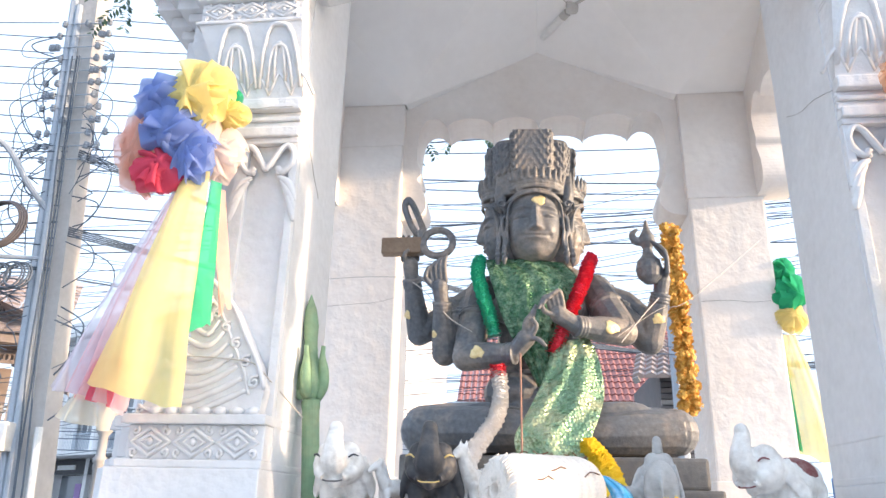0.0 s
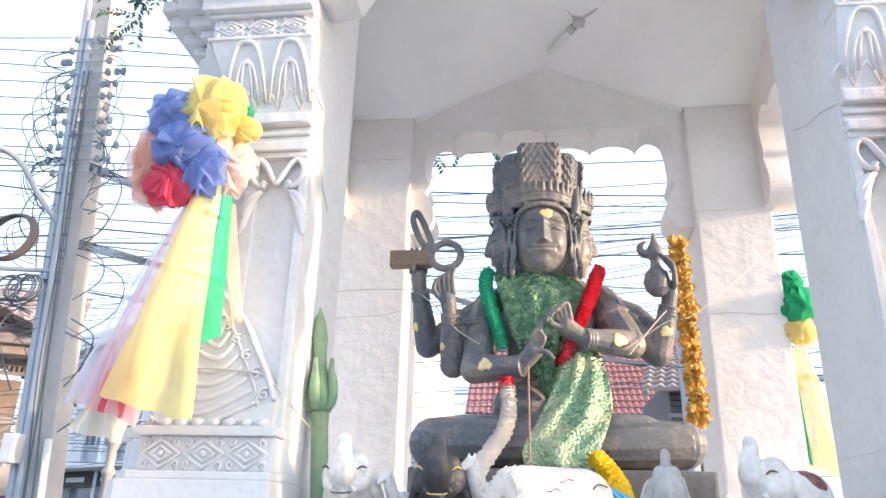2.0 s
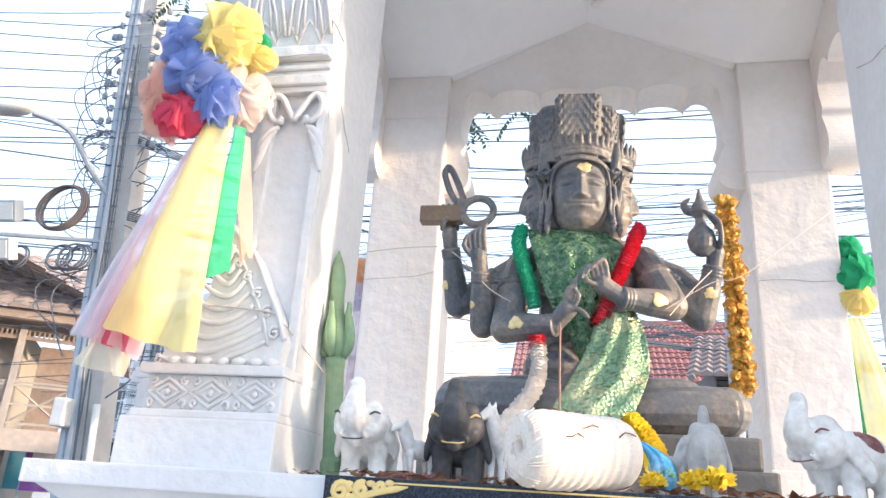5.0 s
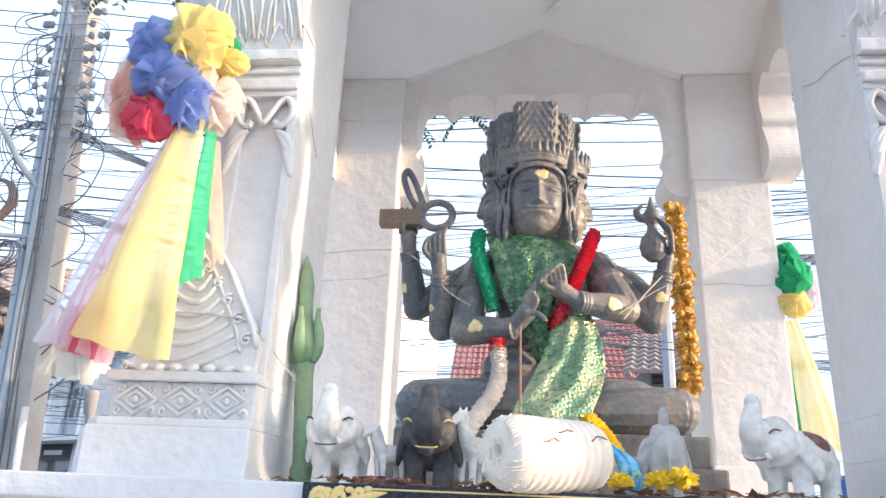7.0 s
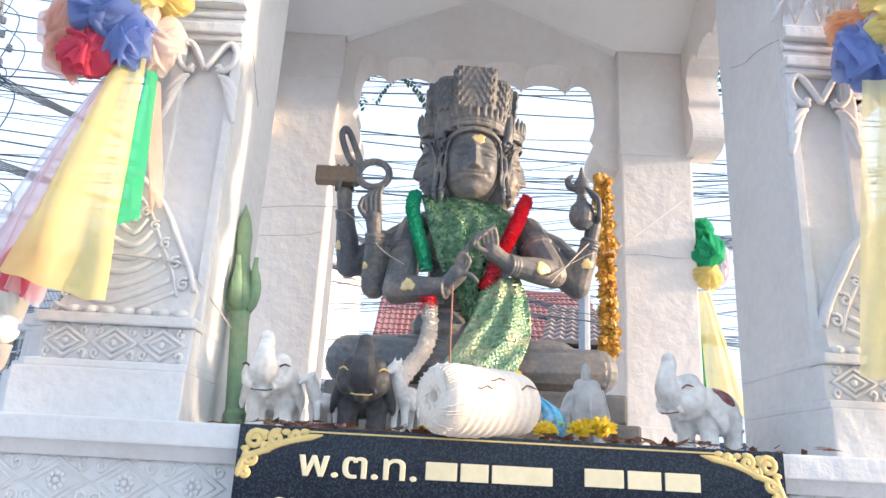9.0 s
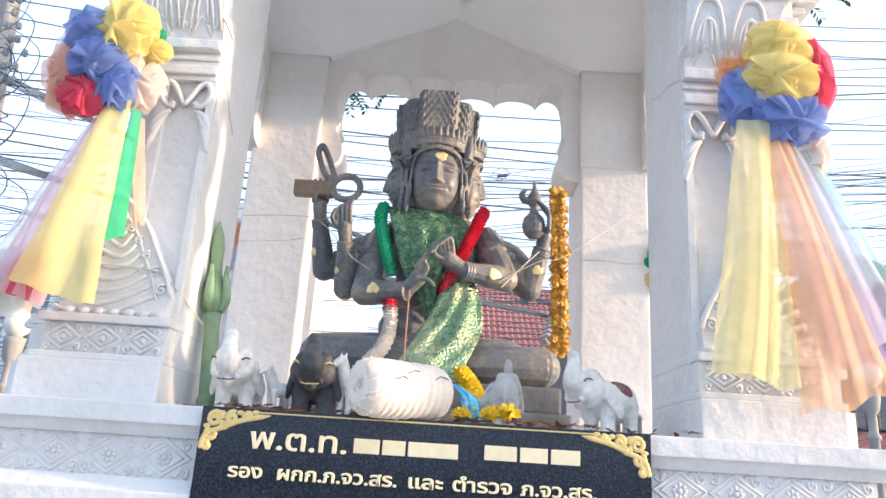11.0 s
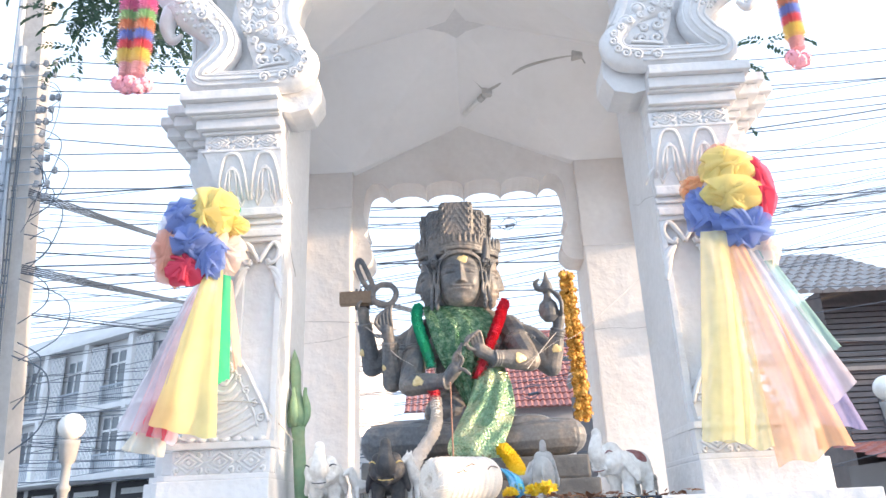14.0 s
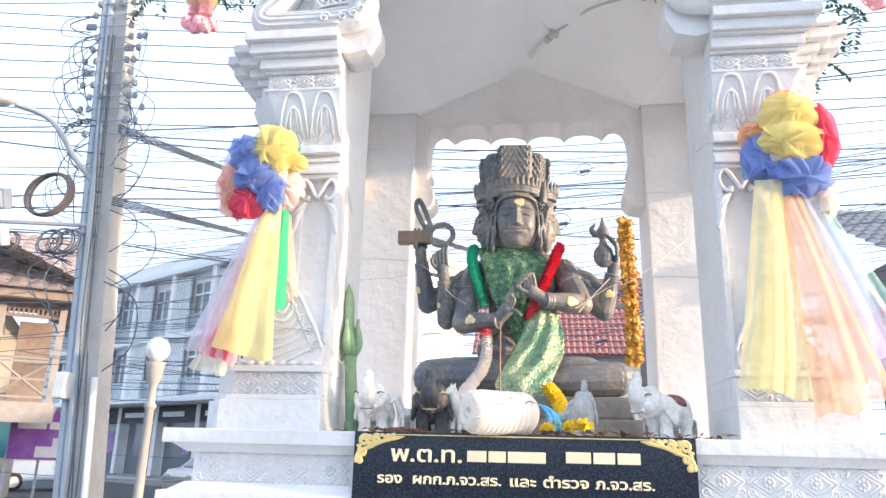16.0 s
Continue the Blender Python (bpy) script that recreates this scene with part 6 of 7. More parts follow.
# small lamp and its conduit under the ceiling
lamp = thing("ceiling_lamp", "small fluorescent tube lamp in a bracket on a white conduit", "lamp")
# white conduit coloured grey, its shade put into the paint
CONDUIT = mat("shaded_conduit", (0.55, 0.54, 0.52), 0.5, bump=0)
part("tube", tube(bmesh.new(), [(0.024, 1.525, 3.762), (0.118, 1.40, 3.782)], 0.016, 10), LAMPW, lamp)
part("cap", tube(bmesh.new(), [(0.116, 1.403, 3.781), (0.136, 1.376, 3.786)], 0.020, 10), CONDUIT, lamp)
part("socket", box(bmesh.new(), 0.130, 0.185, 1.335, 1.385, 3.780, 3.818, 0.006), CONDUIT, lamp)
part("conduit", tube(bmesh.new(), spline([(0.160, 1.352, 3.808), (0.22, 1.298, 3.806), (0.34, 1.19, 3.828), (0.487, 1.126, 3.832), (0.628, 1.086, 3.820), (0.673, 1.11, 3.788)], 5), 0.0095, 8), CONDUIT, lamp)
part("junction_box", box(bmesh.new(), 0.60, 0.655, 1.06, 1.115, 3.80, 3.845, 0.006), CONDUIT, lamp)
part("arm", tube(bmesh.new(), [(0.15, 1.36, 3.81), (0.05, 1.295, 3.898)], 0.008, 8), CONDUIT, lamp)


# ---- street: pole, wires, lamps ----
PX, PY = -3.47, 3.64
FAR = Matrix.Translation((0, -1.8, 1.55)) @ Matrix.Scale(1.6, 4) @ Matrix.Translation((0, 1.8, -1.55))     # the street stands well back
pole = thing("utility_pole", "tall concrete utility pole crowded with insulators and cable coils", "pole", at=FAR)


def on_pole(z):
    return Vector((PX - 0.06 - 0.08 * z, PY + 0.004 * z, z))


rnd0 = random.Random(8)
bm = bmesh.new()
frustum(bm, (PX - 0.06 - 0.12, PX - 0.06 + 0.12, PY - 0.11, PY + 0.11), (PX - 0.796 - 0.08, PX - 0.796 + 0.07, PY - 0.05, PY + 0.11), 0.0, 9.2)
part("shaft", bm, POLEC, pole)
bm = bmesh.new()
tube(bm, [on_pole(0.1) + Vector((-0.155, -0.10, 0)), on_pole(9.0) + Vector((-0.12, -0.10, 0))], 0.035, 8)
part("conduit", bm, STEEL, pole)
part("cable_tray", tube(bmesh.new(), [on_pole(0.4) + Vector((-0.08, -0.125, 0)), on_pole(5.9) + Vector((-0.075, -0.10, 0))], 0.032, 8), STEEL, pole)
for k in range(3):
    part("riser_cable", tube(bmesh.new(), spline([on_pole(0.8 + 0.9 * q) + Vector((-0.02 + 0.035 * k + rnd0.uniform(-0.02, 0.02), -0.17, 0)) for q in range(6)], 5), 0.007, 5), CABLE, pole)
bm = bmesh.new()
tube(bm, [on_pole(0.1) + Vector((0.10, -0.13, 0)), on_pole(2.1) + Vector((0.10, -0.13, 0))], 0.028, 8)
part("conduit", bm, LAMPW, pole)
part("meter_box", box(bmesh.new(), PX - 0.41, PX - 0.30, PY - 0.24, PY - 0.12, 1.92, 2.13, 0.015), LAMPW, pole)
rnd = random.Random(3)
for z in [4.30 + 0.125 * i for i in range(12)]:
    c = on_pole(z)
    part("crossbar", tube(bmesh.new(), [c + Vector((-0.19, -0.13, 0)), c + Vector((0.19, -0.13, 0))], 0.006, 6), STEEL, pole)
    for x in (-0.19 + rnd.uniform(-0.03, 0.03), 0.18 + rnd.uniform(-0.03, 0.03), rnd.choice((-0.27, 0.26)), rnd.uniform(-0.34, 0.34)):
        bm = lathe(bmesh.new(), c + Vector((x, -0.13, -0.03)), [(0.012, 0), (0.027, 0.01), (0.016, 0.02), (0.029, 0.033), (0.016, 0.042), (0.024, 0.056), (0.008, 0.066)], 8)
        part("insulator", bm, STEEL, pole)


def ringpts(c, r, n=28, tilt=0.15):
    return [c + Vector((r * math.cos(2 * math.pi * i / n), r * tilt * math.sin(2 * math.pi * i / n), r * math.sin(2 * math.pi * i / n))) for i in range(n)]


COIL = mat("brown_cable", (0.17, 0.15, 0.15), 0.7, bump=0)
for k in range(5):
    part("cable_coil", tube(bmesh.new(), ringpts(Vector((-4.25 + 0.006 * k, 3.40 + 0.012 * k, 3.68)), 0.20 + 0.006 * (k % 3)), 0.010, 6, closed=True), COIL, pole)
for x, r in ((-4.16, 0.10), (-4.05, 0.11), (-3.98, 0.10), (-4.55, 0.09)):
    for k in range(2):
        part("cable_coil", tube(bmesh.new(), ringpts(Vector((x, 3.42 + 0.02 * k, 3.25)), r + 0.01 * k), 0.008, 6, closed=True), CABLE, pole)
# flood lamps on a bracket and the street-light arm
part("bracket", tube(bmesh.new(), [on_pole(3.42) + Vector((0, -0.1, 0)), Vector((-4.95, 3.30, 3.42))], 0.018, 6), STEEL, pole)
for x, z, w in ((-4.62, 3.60, 0.20), (-4.66, 3.27, 0.36)):
    m = Matrix.Translation((x, 3.30, z)) @ Matrix.Rotation(radians(20), 4, "X")
    bm = box(bmesh.new(), -w / 2, w / 2, -0.05, 0.05, -0.09, 0.09, 0.01)
    bm.transform(m)
    fl = part("flood_lamp", bm, STEEL, pole, "grey flood lamp")
    bm = box(bmesh.new(), -w / 2 + 0.02, w / 2 - 0.02, -0.056, -0.048, -0.07, 0.07)
    bm.transform(m)
    part("lens", bm, OPAL, fl)
part("lamp_arm", tube(bmesh.new(), spline([on_pole(3.7), (-4.05, 3.45, 4.0), (-4.25, 3.3, 4.33), (-4.55, 3.2, 4.45)], 5), 0.025, 8), STEEL, pole)
bm = ball(bmesh.new(), (-4.75, 3.15, 4.47), (0.24, 0.09, 0.05), 14)
part("lamp_head", bm, LAMPW, pole, smooth=True)
# drooping loops beside the pole
for i in range(48):
    z0 = rnd.uniform(2.9, 5.6)
    s = rnd.choice((-1, 1))
    c = on_pole(z0) + Vector((s * 0.14, -0.13, 0))
    w, h = rnd.uniform(0.1, 0.42), rnd.uniform(0.15, 0.8)
    pts = [c, c + Vector((s * w, -0.02, -h * 0.25)), c + Vector((s * w * rnd.uniform(0.7, 1.1), 0, -h * 0.7)), c + Vector((s * w * 0.2, 0, -h))]
    pts = [q + Vector((rnd.uniform(-0.03, 0.03), 0, rnd.uniform(-0.04, 0.04))) for q in pts]
    part("loose_cable", tube(bmesh.new(), spline(pts, 6), rnd.uniform(0.003, 0.0065), 5), CABLE, pole)

bm = bmesh.new()


def wire(a, b, sag, r, n=22):
    a, b = Vector(a), Vector(b)
    tube(bm, [a.lerp(b, i / n) - Vector((0, 0, 4 * sag * (i / n) * (1 - i / n))) for i in range(n + 1)], r, 4)


for i in range(9):
    z = 4.35 + 0.165 * i
    c = on_pole(z)
    wire(c + Vector((-0.24, -0.13, 0.03)), (-16, 1.2 + 0.1 * i + rnd.uniform(-0.6, 0.6), z + 1.4 + rnd.uniform(-0.5, 0.6)), rnd.uniform(0.2, 0.5), 0.005)
    wire(c + Vector((0.24, -0.13, 0.03)), (13, 5.0 + 0.12 * i, z + 2.0 + rnd.uniform(-0.3, 0.5)), rnd.uniform(0.5, 0.9), 0.005)
for i in range(12):
    z = rnd.uniform(3.3, 4.5)
    c = on_pole(z)
    wire(c + Vector((0, 0.1, 0)), (13, 5 + rnd.uniform(-0.5, 2.5), z + rnd.uniform(0.8, 3.2)), rnd.uniform(0.3, 0.8), rnd.uniform(0.004, 0.007))
    wire(c + Vector((0, -0.1, 0)), (-16, 1 + rnd.uniform(-1.5, 1.5), z + rnd.uniform(0.2, 1.4)), rnd.uniform(0.2, 0.6), rnd.uniform(0.004, 0.007))
for i in range(5):
    wire(on_pole(4.32) + Vector((0.1, -0.1, 0.02 * i)), (6, 12 + 0.3 * i, 4.0 + 0.13 * i), 0.35 + 0.05 * i, 0.006)
    wire(on_pole(3.62) + Vector((0.1, -0.1, 0.018 * i)), (7, 11 + 0.3 * i, 3.9 + 0.13 * i), 0.35 + 0.05 * i, 0.006)
for i in range(14):
    z = rnd.uniform(3.0, 5.6)
    wire((-9, 6 + rnd.uniform(0, 3), z - rnd.uniform(0.3, 1.2)), (11, 8 + rnd.uniform(0, 4), z + rnd.uniform(1.5, 4.5)), rnd.uniform(0.1, 0.5), 0.005)
for i in range(30):
    z, y = rnd.uniform(2.4, 6.4), rnd.uniform(6.5, 9.5)
    a, b = Vector((-7, y, z + rnd.uniform(-1.6, 1.2))), Vector((9, y + rnd.uniform(-0.5, 1.5), z + rnd.uniform(-1.0, 3.2)))
    wire(a, b, rnd.uniform(0.1, 0.7), rnd.uniform(0.003, 0.0055))
    if i % 2:
        c = a.lerp(b, rnd.uniform(0.42, 0.66)) - Vector((0, 0, 0.35))
        tube(bm, spline([c, c + Vector((0.15, 0, -0.06)), c + Vector((0.3, 0, 0.07)), c + Vector((0.16, 0, 0.16)), c + Vector((0.02, 0, 0.05))], 4), 0.006, 4)
        tube(bm, [c + Vector((0.1, 0, 0)), c + Vector((0.26, 0, 0.03))], 0.022, 6)
for i in range(9):
    z = 3.0 + 0.25 * i
    wire((-30, 17 + 0.4 * i, z + 0.6), (3, 15 + 0.2 * i, z + rnd.uniform(-0.3, 0.3)), 0.4, 0.012)
bm.transform(FAR)
tagged(link("overhead_wires", bm, CABLE, recalc=False), "tangle of black overhead power and telephone wires", "wires", kind="stuff")


def post_lamp(x, y, h, r):
    t = thing("street_lamp", "white round globe street lamp on a slim metal post", "lamp", "globe street lamps")
    bm = lathe(bmesh.new(), (x, y, 0), [(0.11, 0), (0.11, 0.1), (0.06, 0.14), (0.055, h - 0.75), (0.075, h - 0.73), (0.075, h - 0.69), (0.05, h - 0.66), (0.05, h - 0.45), (0.085, h - 0.40), (0.10, h - 0.32), (0.11, h - 0.22), (0.12, h - 0.16)], 14)
    part("post", bm, CONCRETE, t, smooth=True)
    part("globe", ball(bmesh.new(), (x, y, h), r, 24), OPAL, t, smooth=True)


post_lamp(-4.81, 6.5, 2.77, 0.155)
post_lamp(5.02, 6.9, 2.85, 0.155)

# lower concrete block by the pole
tagged(link("concrete_post", box(bmesh.new(), -4.12, -3.88, 2.55, 2.75, 0.138, 1.42, 0.015), LAMPW), "short white painted concrete post by the kerb", "post")


# ---- buildings ----
def roof_rows(bm, a, b, up, n_rows, n_cols, thick, wave):
    """Rows of tiles between the eave a-b and the ridge a+up, b+up, each row overlapping the next."""
    a, b, up = Vector(a), Vector(b), Vector(up)
    nrm = (b - a).cross(up).normalized()
    if nrm.z < 0:
        nrm = -nrm
    for i in range(n_rows):
        lo, hi = up * (i / n_rows), up * ((i + 1.12) / n_rows)
        for j in range(n_cols):
            p, q = a.lerp(b, j / n_cols), a.lerp(b, (j + 0.96) / n_cols)
            m = a.lerp(b, (j + 0.5) / n_cols)
            vs = [bm.verts.new(v) for v in (p + lo + nrm * thick, m + lo + nrm * (thick + wave), q + lo + nrm * thick, q + hi, m + hi + nrm * wave, p + hi)]
            lo2 = [bm.verts.new(v) for v in (p + lo, q + lo)]
            bm.faces.new((vs[0], vs[1], vs[4], vs[5]))
            bm.faces.new((vs[1], vs[2], vs[3], vs[4]))
            bm.faces.new((lo2[0], lo2[1], vs[2], vs[1], vs[0]))


# white three-storey building, its front turned to the street
BA, BB = Vector((-29.0, 42.0, 0)), Vector((-9.0, 29.5, 0))
bu = (BB - BA).normalized()
bn = Vector((bu.y, -bu.x, 0))
blen = (BB - BA).length
bld = thing("white_building", "white three-storey shophouse row with latticed panels and balconies", "building")
BM = Matrix.Diagonal((1, 1, 1.12, 1)) @ Matrix.Translation(BA) @ Matrix(((bu.x, -bn.x, 0, 0), (bu.y, -bn.y, 0, 0), (0, 0, 1, 0), (0, 0, 0, 1)))


def bpart(name, build, material, label="", parent=None):
    bm = bmesh.new()
    build(bm)
    bm.transform(BM)
    return part(name, bm, material, parent or bld, label)


bpart("wall", lambda bm: box(bm, -8, blen, 0.45, 9, 0, 10.4), BUILD)
bpart("roof", lambda bm: (box(bm, -8.3, blen + 0.3, -0.25, 9.3, 10.35, 10.62), box(bm, -8, blen, 0.2, 0.5, 10.6, 11.3), box(bm, -8, blen, 0.2, 0.5, 11.3, 11.36)), BUILD)
for z in (3.95, 7.15):
    bpart("floor_slab", lambda bm: box(bm, -8, blen, -0.35 if z < 5 else -0.1, 0.9, z - 0.25, z), BUILD)
bpart("canopy", lambda bm: box(bm, -8, blen, -1.8, 0.0, 3.55, 3.75), BUILD)
bay = 4.2
nb = int((blen + 8) / bay)
for i in range(nb + 1):
    x = -8 + i * bay
    bpart("column", lambda bm: box(bm, x - 0.2, x + 0.2, -0.12, 0.9, 0, 10.4), BUILD)
LATT = mat("lattice_panel", (0.66, 0.68, 0.70), 0.8, bump=0)
for i in range(nb):
    x = -8 + i * bay
    for z in (3.95, 7.15):
        bpart("lattice_backing", lambda bm: box(bm, x + 0.2, x + 1.6, 0.10, 0.2, z, z + 3.0), LATT)

        def lat(bm):
            for r in range(9):
                for c in range(4):
                    cx, cz = x + 0.2 + 0.175 + 0.35 * c, z + 0.17 + 0.33 * r
                    for s1 in (-1, 1):
                        vs = [(cx - 0.17, cz - s1 * 0.16), (cx - 0.12, cz - s1 * 0.16), (cx + 0.17, cz + s1 * 0.16), (cx + 0.12, cz + s1 * 0.16)]
                        a = [bm.verts.new((u, 0.05, w)) for u, w in vs]
                        b = [bm.verts.new((u, 0.10, w)) for u, w in vs]
                        bm.faces.new(a)
                        for k in range(4):
                            bm.faces.new((a[k], a[(k + 1) % 4], b[(k + 1) % 4], b[k]))
        bpart("lattice", lat, BUILD)
        w = bpart("window", lambda bm: box(bm, x + 1.75, x + 4.0, 0.41, 0.46, z + 0.85, z + 2.6), WINDK)
        bpart("window_frame", lambda bm: (box(bm, x + 2.45, x + 2.55, 0.36, 0.45, z + 0.85, z + 2.6), box(bm, x + 3.2, x + 3.3, 0.36, 0.45, z + 0.85, z + 2.6), box(bm, x + 1.75, x + 4.0, 0.36, 0.45, z + 1.95, z + 2.05), box(bm, x + 3.3, x + 4.0, 0.38, 0.45, z + 0.0, z + 0.85)), BUILD, "", w)

        def rail(bm):
            box(bm, x + 1.6, x + 4.0, 0.0, 0.05, z + 0.85, z + 0.92)
            for k in range(13):
                box(bm, x + 1.65 + 0.19 * k, x + 1.69 + 0.19 * k, 0.0, 0.04, z, z + 0.86)
        bpart("railing", rail, STEEL)
    bpart("shop_front", lambda bm: box(bm, x + 0.35, x + bay - 0.35, 0.40, 0.45, 0.1, 2.7), WINDK)
    bpart("shop_sign", lambda bm: box(bm, x + 0.2, x + bay - 0.2, -0.1, 0.0, 2.75, 3.5), mat("sign_board", (0.035, 0.035, 0.04), 0.5))
    bpart("sign_bar", lambda bm: box(bm, x + 0.7, x + 2.9, -0.14, -0.1, 2.98, 3.22), LAMPW)
    bpart("poster", lambda bm: box(bm, x + 2.3, x + 3.0, 0.34, 0.39, 1.2, 2.3), mat("poster", (0.36, 0.22, 0.48), 0.5))

# pavement before it
bm = bmesh.new()
box(bm, -10, blen + 6, -4.0, 0.6, 0.0, 0.16)
bm.transform(BM)
tagged(link("far_pavement", bm, CONCRETE), "pale concrete pavement before the shops", "pavement", kind="structure")


# wooden house with a balcony
def wood_house():
    h = thing("wooden_house", "old two-storey wooden house with a railed balcony and tiled roof", "house")
    M = Matrix.Translation((-12.2, 12.6, 0)) @ Matrix.Rotation(radians(32), 4, "Z")

    def w(name, build, material, label="", parent=None):
        bm = bmesh.new()
        build(bm)
        bm.transform(M)
        return part(name, bm, material, parent or h, label)
    w("wall", lambda bm: box(bm, -9, -0.2, 1.4, 9, 2.45, 5.0), mat("yellowed_boards", (0.46, 0.44, 0.38), 0.8, spots=(0.36, 0.34, 0.30), spot_scale=1.0))
    w("ground_floor", lambda bm: box(bm, -9, 0.0, 1.8, 9, 0, 2.3), WOODG)
    w("balcony_floor", lambda bm: (box(bm, -9, 1.4, -0.1, 1.6, 2.30, 2.48), box(bm, -9, 1.45, -0.15, -0.1, 2.05, 2.50)), WOODG)
    for k in range(9):
        x = 1.3 - 1.25 * k
        w("balcony_post", lambda bm: box(bm, x - 0.07, x + 0.07, 0.0, 0.14, 2.48, 4.75), WOODG)
        if k < 8:
            for z in (2.62, 3.02, 3.42, 3.50):
                w("rail", lambda bm: box(bm, x - 1.2, x - 0.05, 0.05, 0.09, z - 0.025, z + 0.025), WOODG)
            for z in (2.64, 3.40):
                w("brace", lambda bm: tube(bm, [(x - 1.15, 0.07, z), (x - 0.1, 0.07, 6.04 - z)], 0.025, 4), WOODG)
            w("valance_panel", lambda bm: (box(bm, x - 1.18, x - 0.07, 0.04, 0.09, 4.42, 4.5), box(bm, x - 1.18, x - 0.07, 0.04, 0.09, 4.62, 4.7), *[box(bm, x - 1.15 + 0.1 * q, x - 1.11 + 0.1 * q, 0.05, 0.08, 4.5, 4.62) for q in range(11)]), WOODH)
            w("shutter", lambda bm: box(bm, x - 1.0, x - 0.25, 1.34, 1.41, 2.55, 4.5), WOODG if k % 2 else WOODH)
    w("eave_board", lambda bm: box(bm, -9.4, 1.9, -0.55, -0.45, 4.78, 5.0), WOODH)
    w("rafter_board", lambda bm: box(bm, -9.4, 1.9, -0.5, 1.5, 4.76, 4.82), WOODH)

    def roof(bm):
        roof_rows(bm, (-9.6, -0.7, 4.98), (2.1, -0.7, 4.98), (0, 5.5, 2.6), 12, 30, 0.05, 0.04)
        roof_rows(bm, (2.1, -0.7, 4.98), (2.1, 10, 4.98), (-5.5, 0, 2.6), 12, 26, 0.05, 0.04)
    w("roof", roof, ROOFB)
    return h


wood_house()
# banners below the balcony
BAN1, BAN2 = mat("purple_print", (0.25, 0.08, 0.40), 0.5, spots=(0.45, 0.25, 0.55), spot_scale=2.0), mat("cyan_print", (0.10, 0.45, 0.60), 0.5, spots=(0.75, 0.35, 0.55), spot_scale=1.5)
WPRINT = mat("white_print", (0.8, 0.78, 0.8), 0.5, bump=0)
for x0, x1, m_, lab in ((-12.45, -11.15, BAN1, "purple printed vinyl banner with white writing"), (-14.1, -12.5, BAN2, "cyan and pink printed vinyl banner")):
    bt = thing("banner", lab, "banner", "banners by the house")
    c = Vector(((x0 + x1) / 2, 13.9 + (x0 + 11.6) * -0.4, 0))
    M = Matrix.Translation(c) @ Matrix.Rotation(radians(24), 4, "Z")

    def ban(name, build, material, thick=0.02):
        bm = bmesh.new()
        build(bm)
        bm.transform(M)
        return part(name, bm, material, bt)
    w2 = (x1 - x0) / 2 * 1.06
    ban("sheet", lambda bm: box(bm, -w2, w2, 0, 0.02, 1.25, 2.35), m_)
    for q in range(2):
        ban("frame_post", lambda bm: box(bm, (q * 2 - 1) * w2 - 0.03, (q * 2 - 1) * w2 + 0.03, 0.02, 0.07, 0, 2.4), STEEL)
    if m_ is BAN1:
        ban("print_bar", lambda bm: box(bm, -w2 * 0.8, w2 * 0.1, -0.006, 0.0, 1.95, 2.12), WPRINT)
        ban("print_bar", lambda bm: box(bm, w2 * 0.2, w2 * 0.9, -0.006, 0.0, 1.95, 2.12), WPRINT)
        ban("print_block", lambda bm: (box(bm, -0.1, w2 * 0.85, -0.006, 0.0, 1.3, 1.55), box(bm, 0.25, 0.5, -0.007, 0.0, 1.5, 1.75)), WPRINT)


def car(x, y, turn, color, label):
    c = thing("car", label, "car", "parked cars")
    M = Matrix.Translation((x, y, 0)) @ Matrix.Rotation(radians(turn), 4, "Z")

    def cp(name, build, material, parent=None, smooth=False):
        bm = bmesh.new()
        build(bm)
        bm.transform(M)
        return part(name, bm, material, parent or c, smooth=smooth)
    paint = mat("car_paint", color, 0.3, bump=0, coat=0.6)
    prof = [(-2.1, 0.35), (-2.12, 0.75), (-1.95, 0.95), (-1.5, 1.02), (-0.95, 1.42), (-0.3, 1.5), (0.6, 1.47), (1.35, 1.05), (1.9, 0.92), (2.1, 0.7), (2.1, 0.35)]
    cp("body", lambda bm: prism(bm, prof, -0.82, 0.82), paint)
    gl = [(-1.42, 1.05), (-0.9, 1.38), (-0.3, 1.44), (0.55, 1.41), (1.18, 1.06)]
    cp("side_glass", lambda bm: prism(bm, gl, -0.83, 0.83), WINDK)
    cp("windscreen", lambda bm: prism(bm, [(-1.50, 1.06), (-1.44, 1.05), (-0.94, 1.40), (-0.98, 1.435)], -0.7, 0.7), WINDK)
    for wx in (-1.3, 1.3):
        for wy in (-0.80, 0.68):
            wh = cp("wheel", lambda bm: tube(bm, [(wx, wy - 0.03, 0.32), (wx, wy + 0.15, 0.32)], 0.32, 20), mat("tyre", (0.02, 0.02, 0.02), 0.8))
            cp("rim", lambda bm: tube(bm, [(wx, wy - 0.045, 0.32), (wx, wy + 0.16, 0.32)], 0.19, 14), STEEL, wh)
    for wy in (-0.6, 0.6):
        cp("lamp", lambda bm: ball(bm, (-2.08, wy, 0.78), (0.06, 0.18, 0.08), 10), OPAL)


car(-10.4, 22.4, 60, (0.62, 0.64, 0.66), "silver car parked at the kerb by the shops")
car(-18.6, 24.0, 60, (0.06, 0.18, 0.36), "blue pickup-like car parked behind the banner")


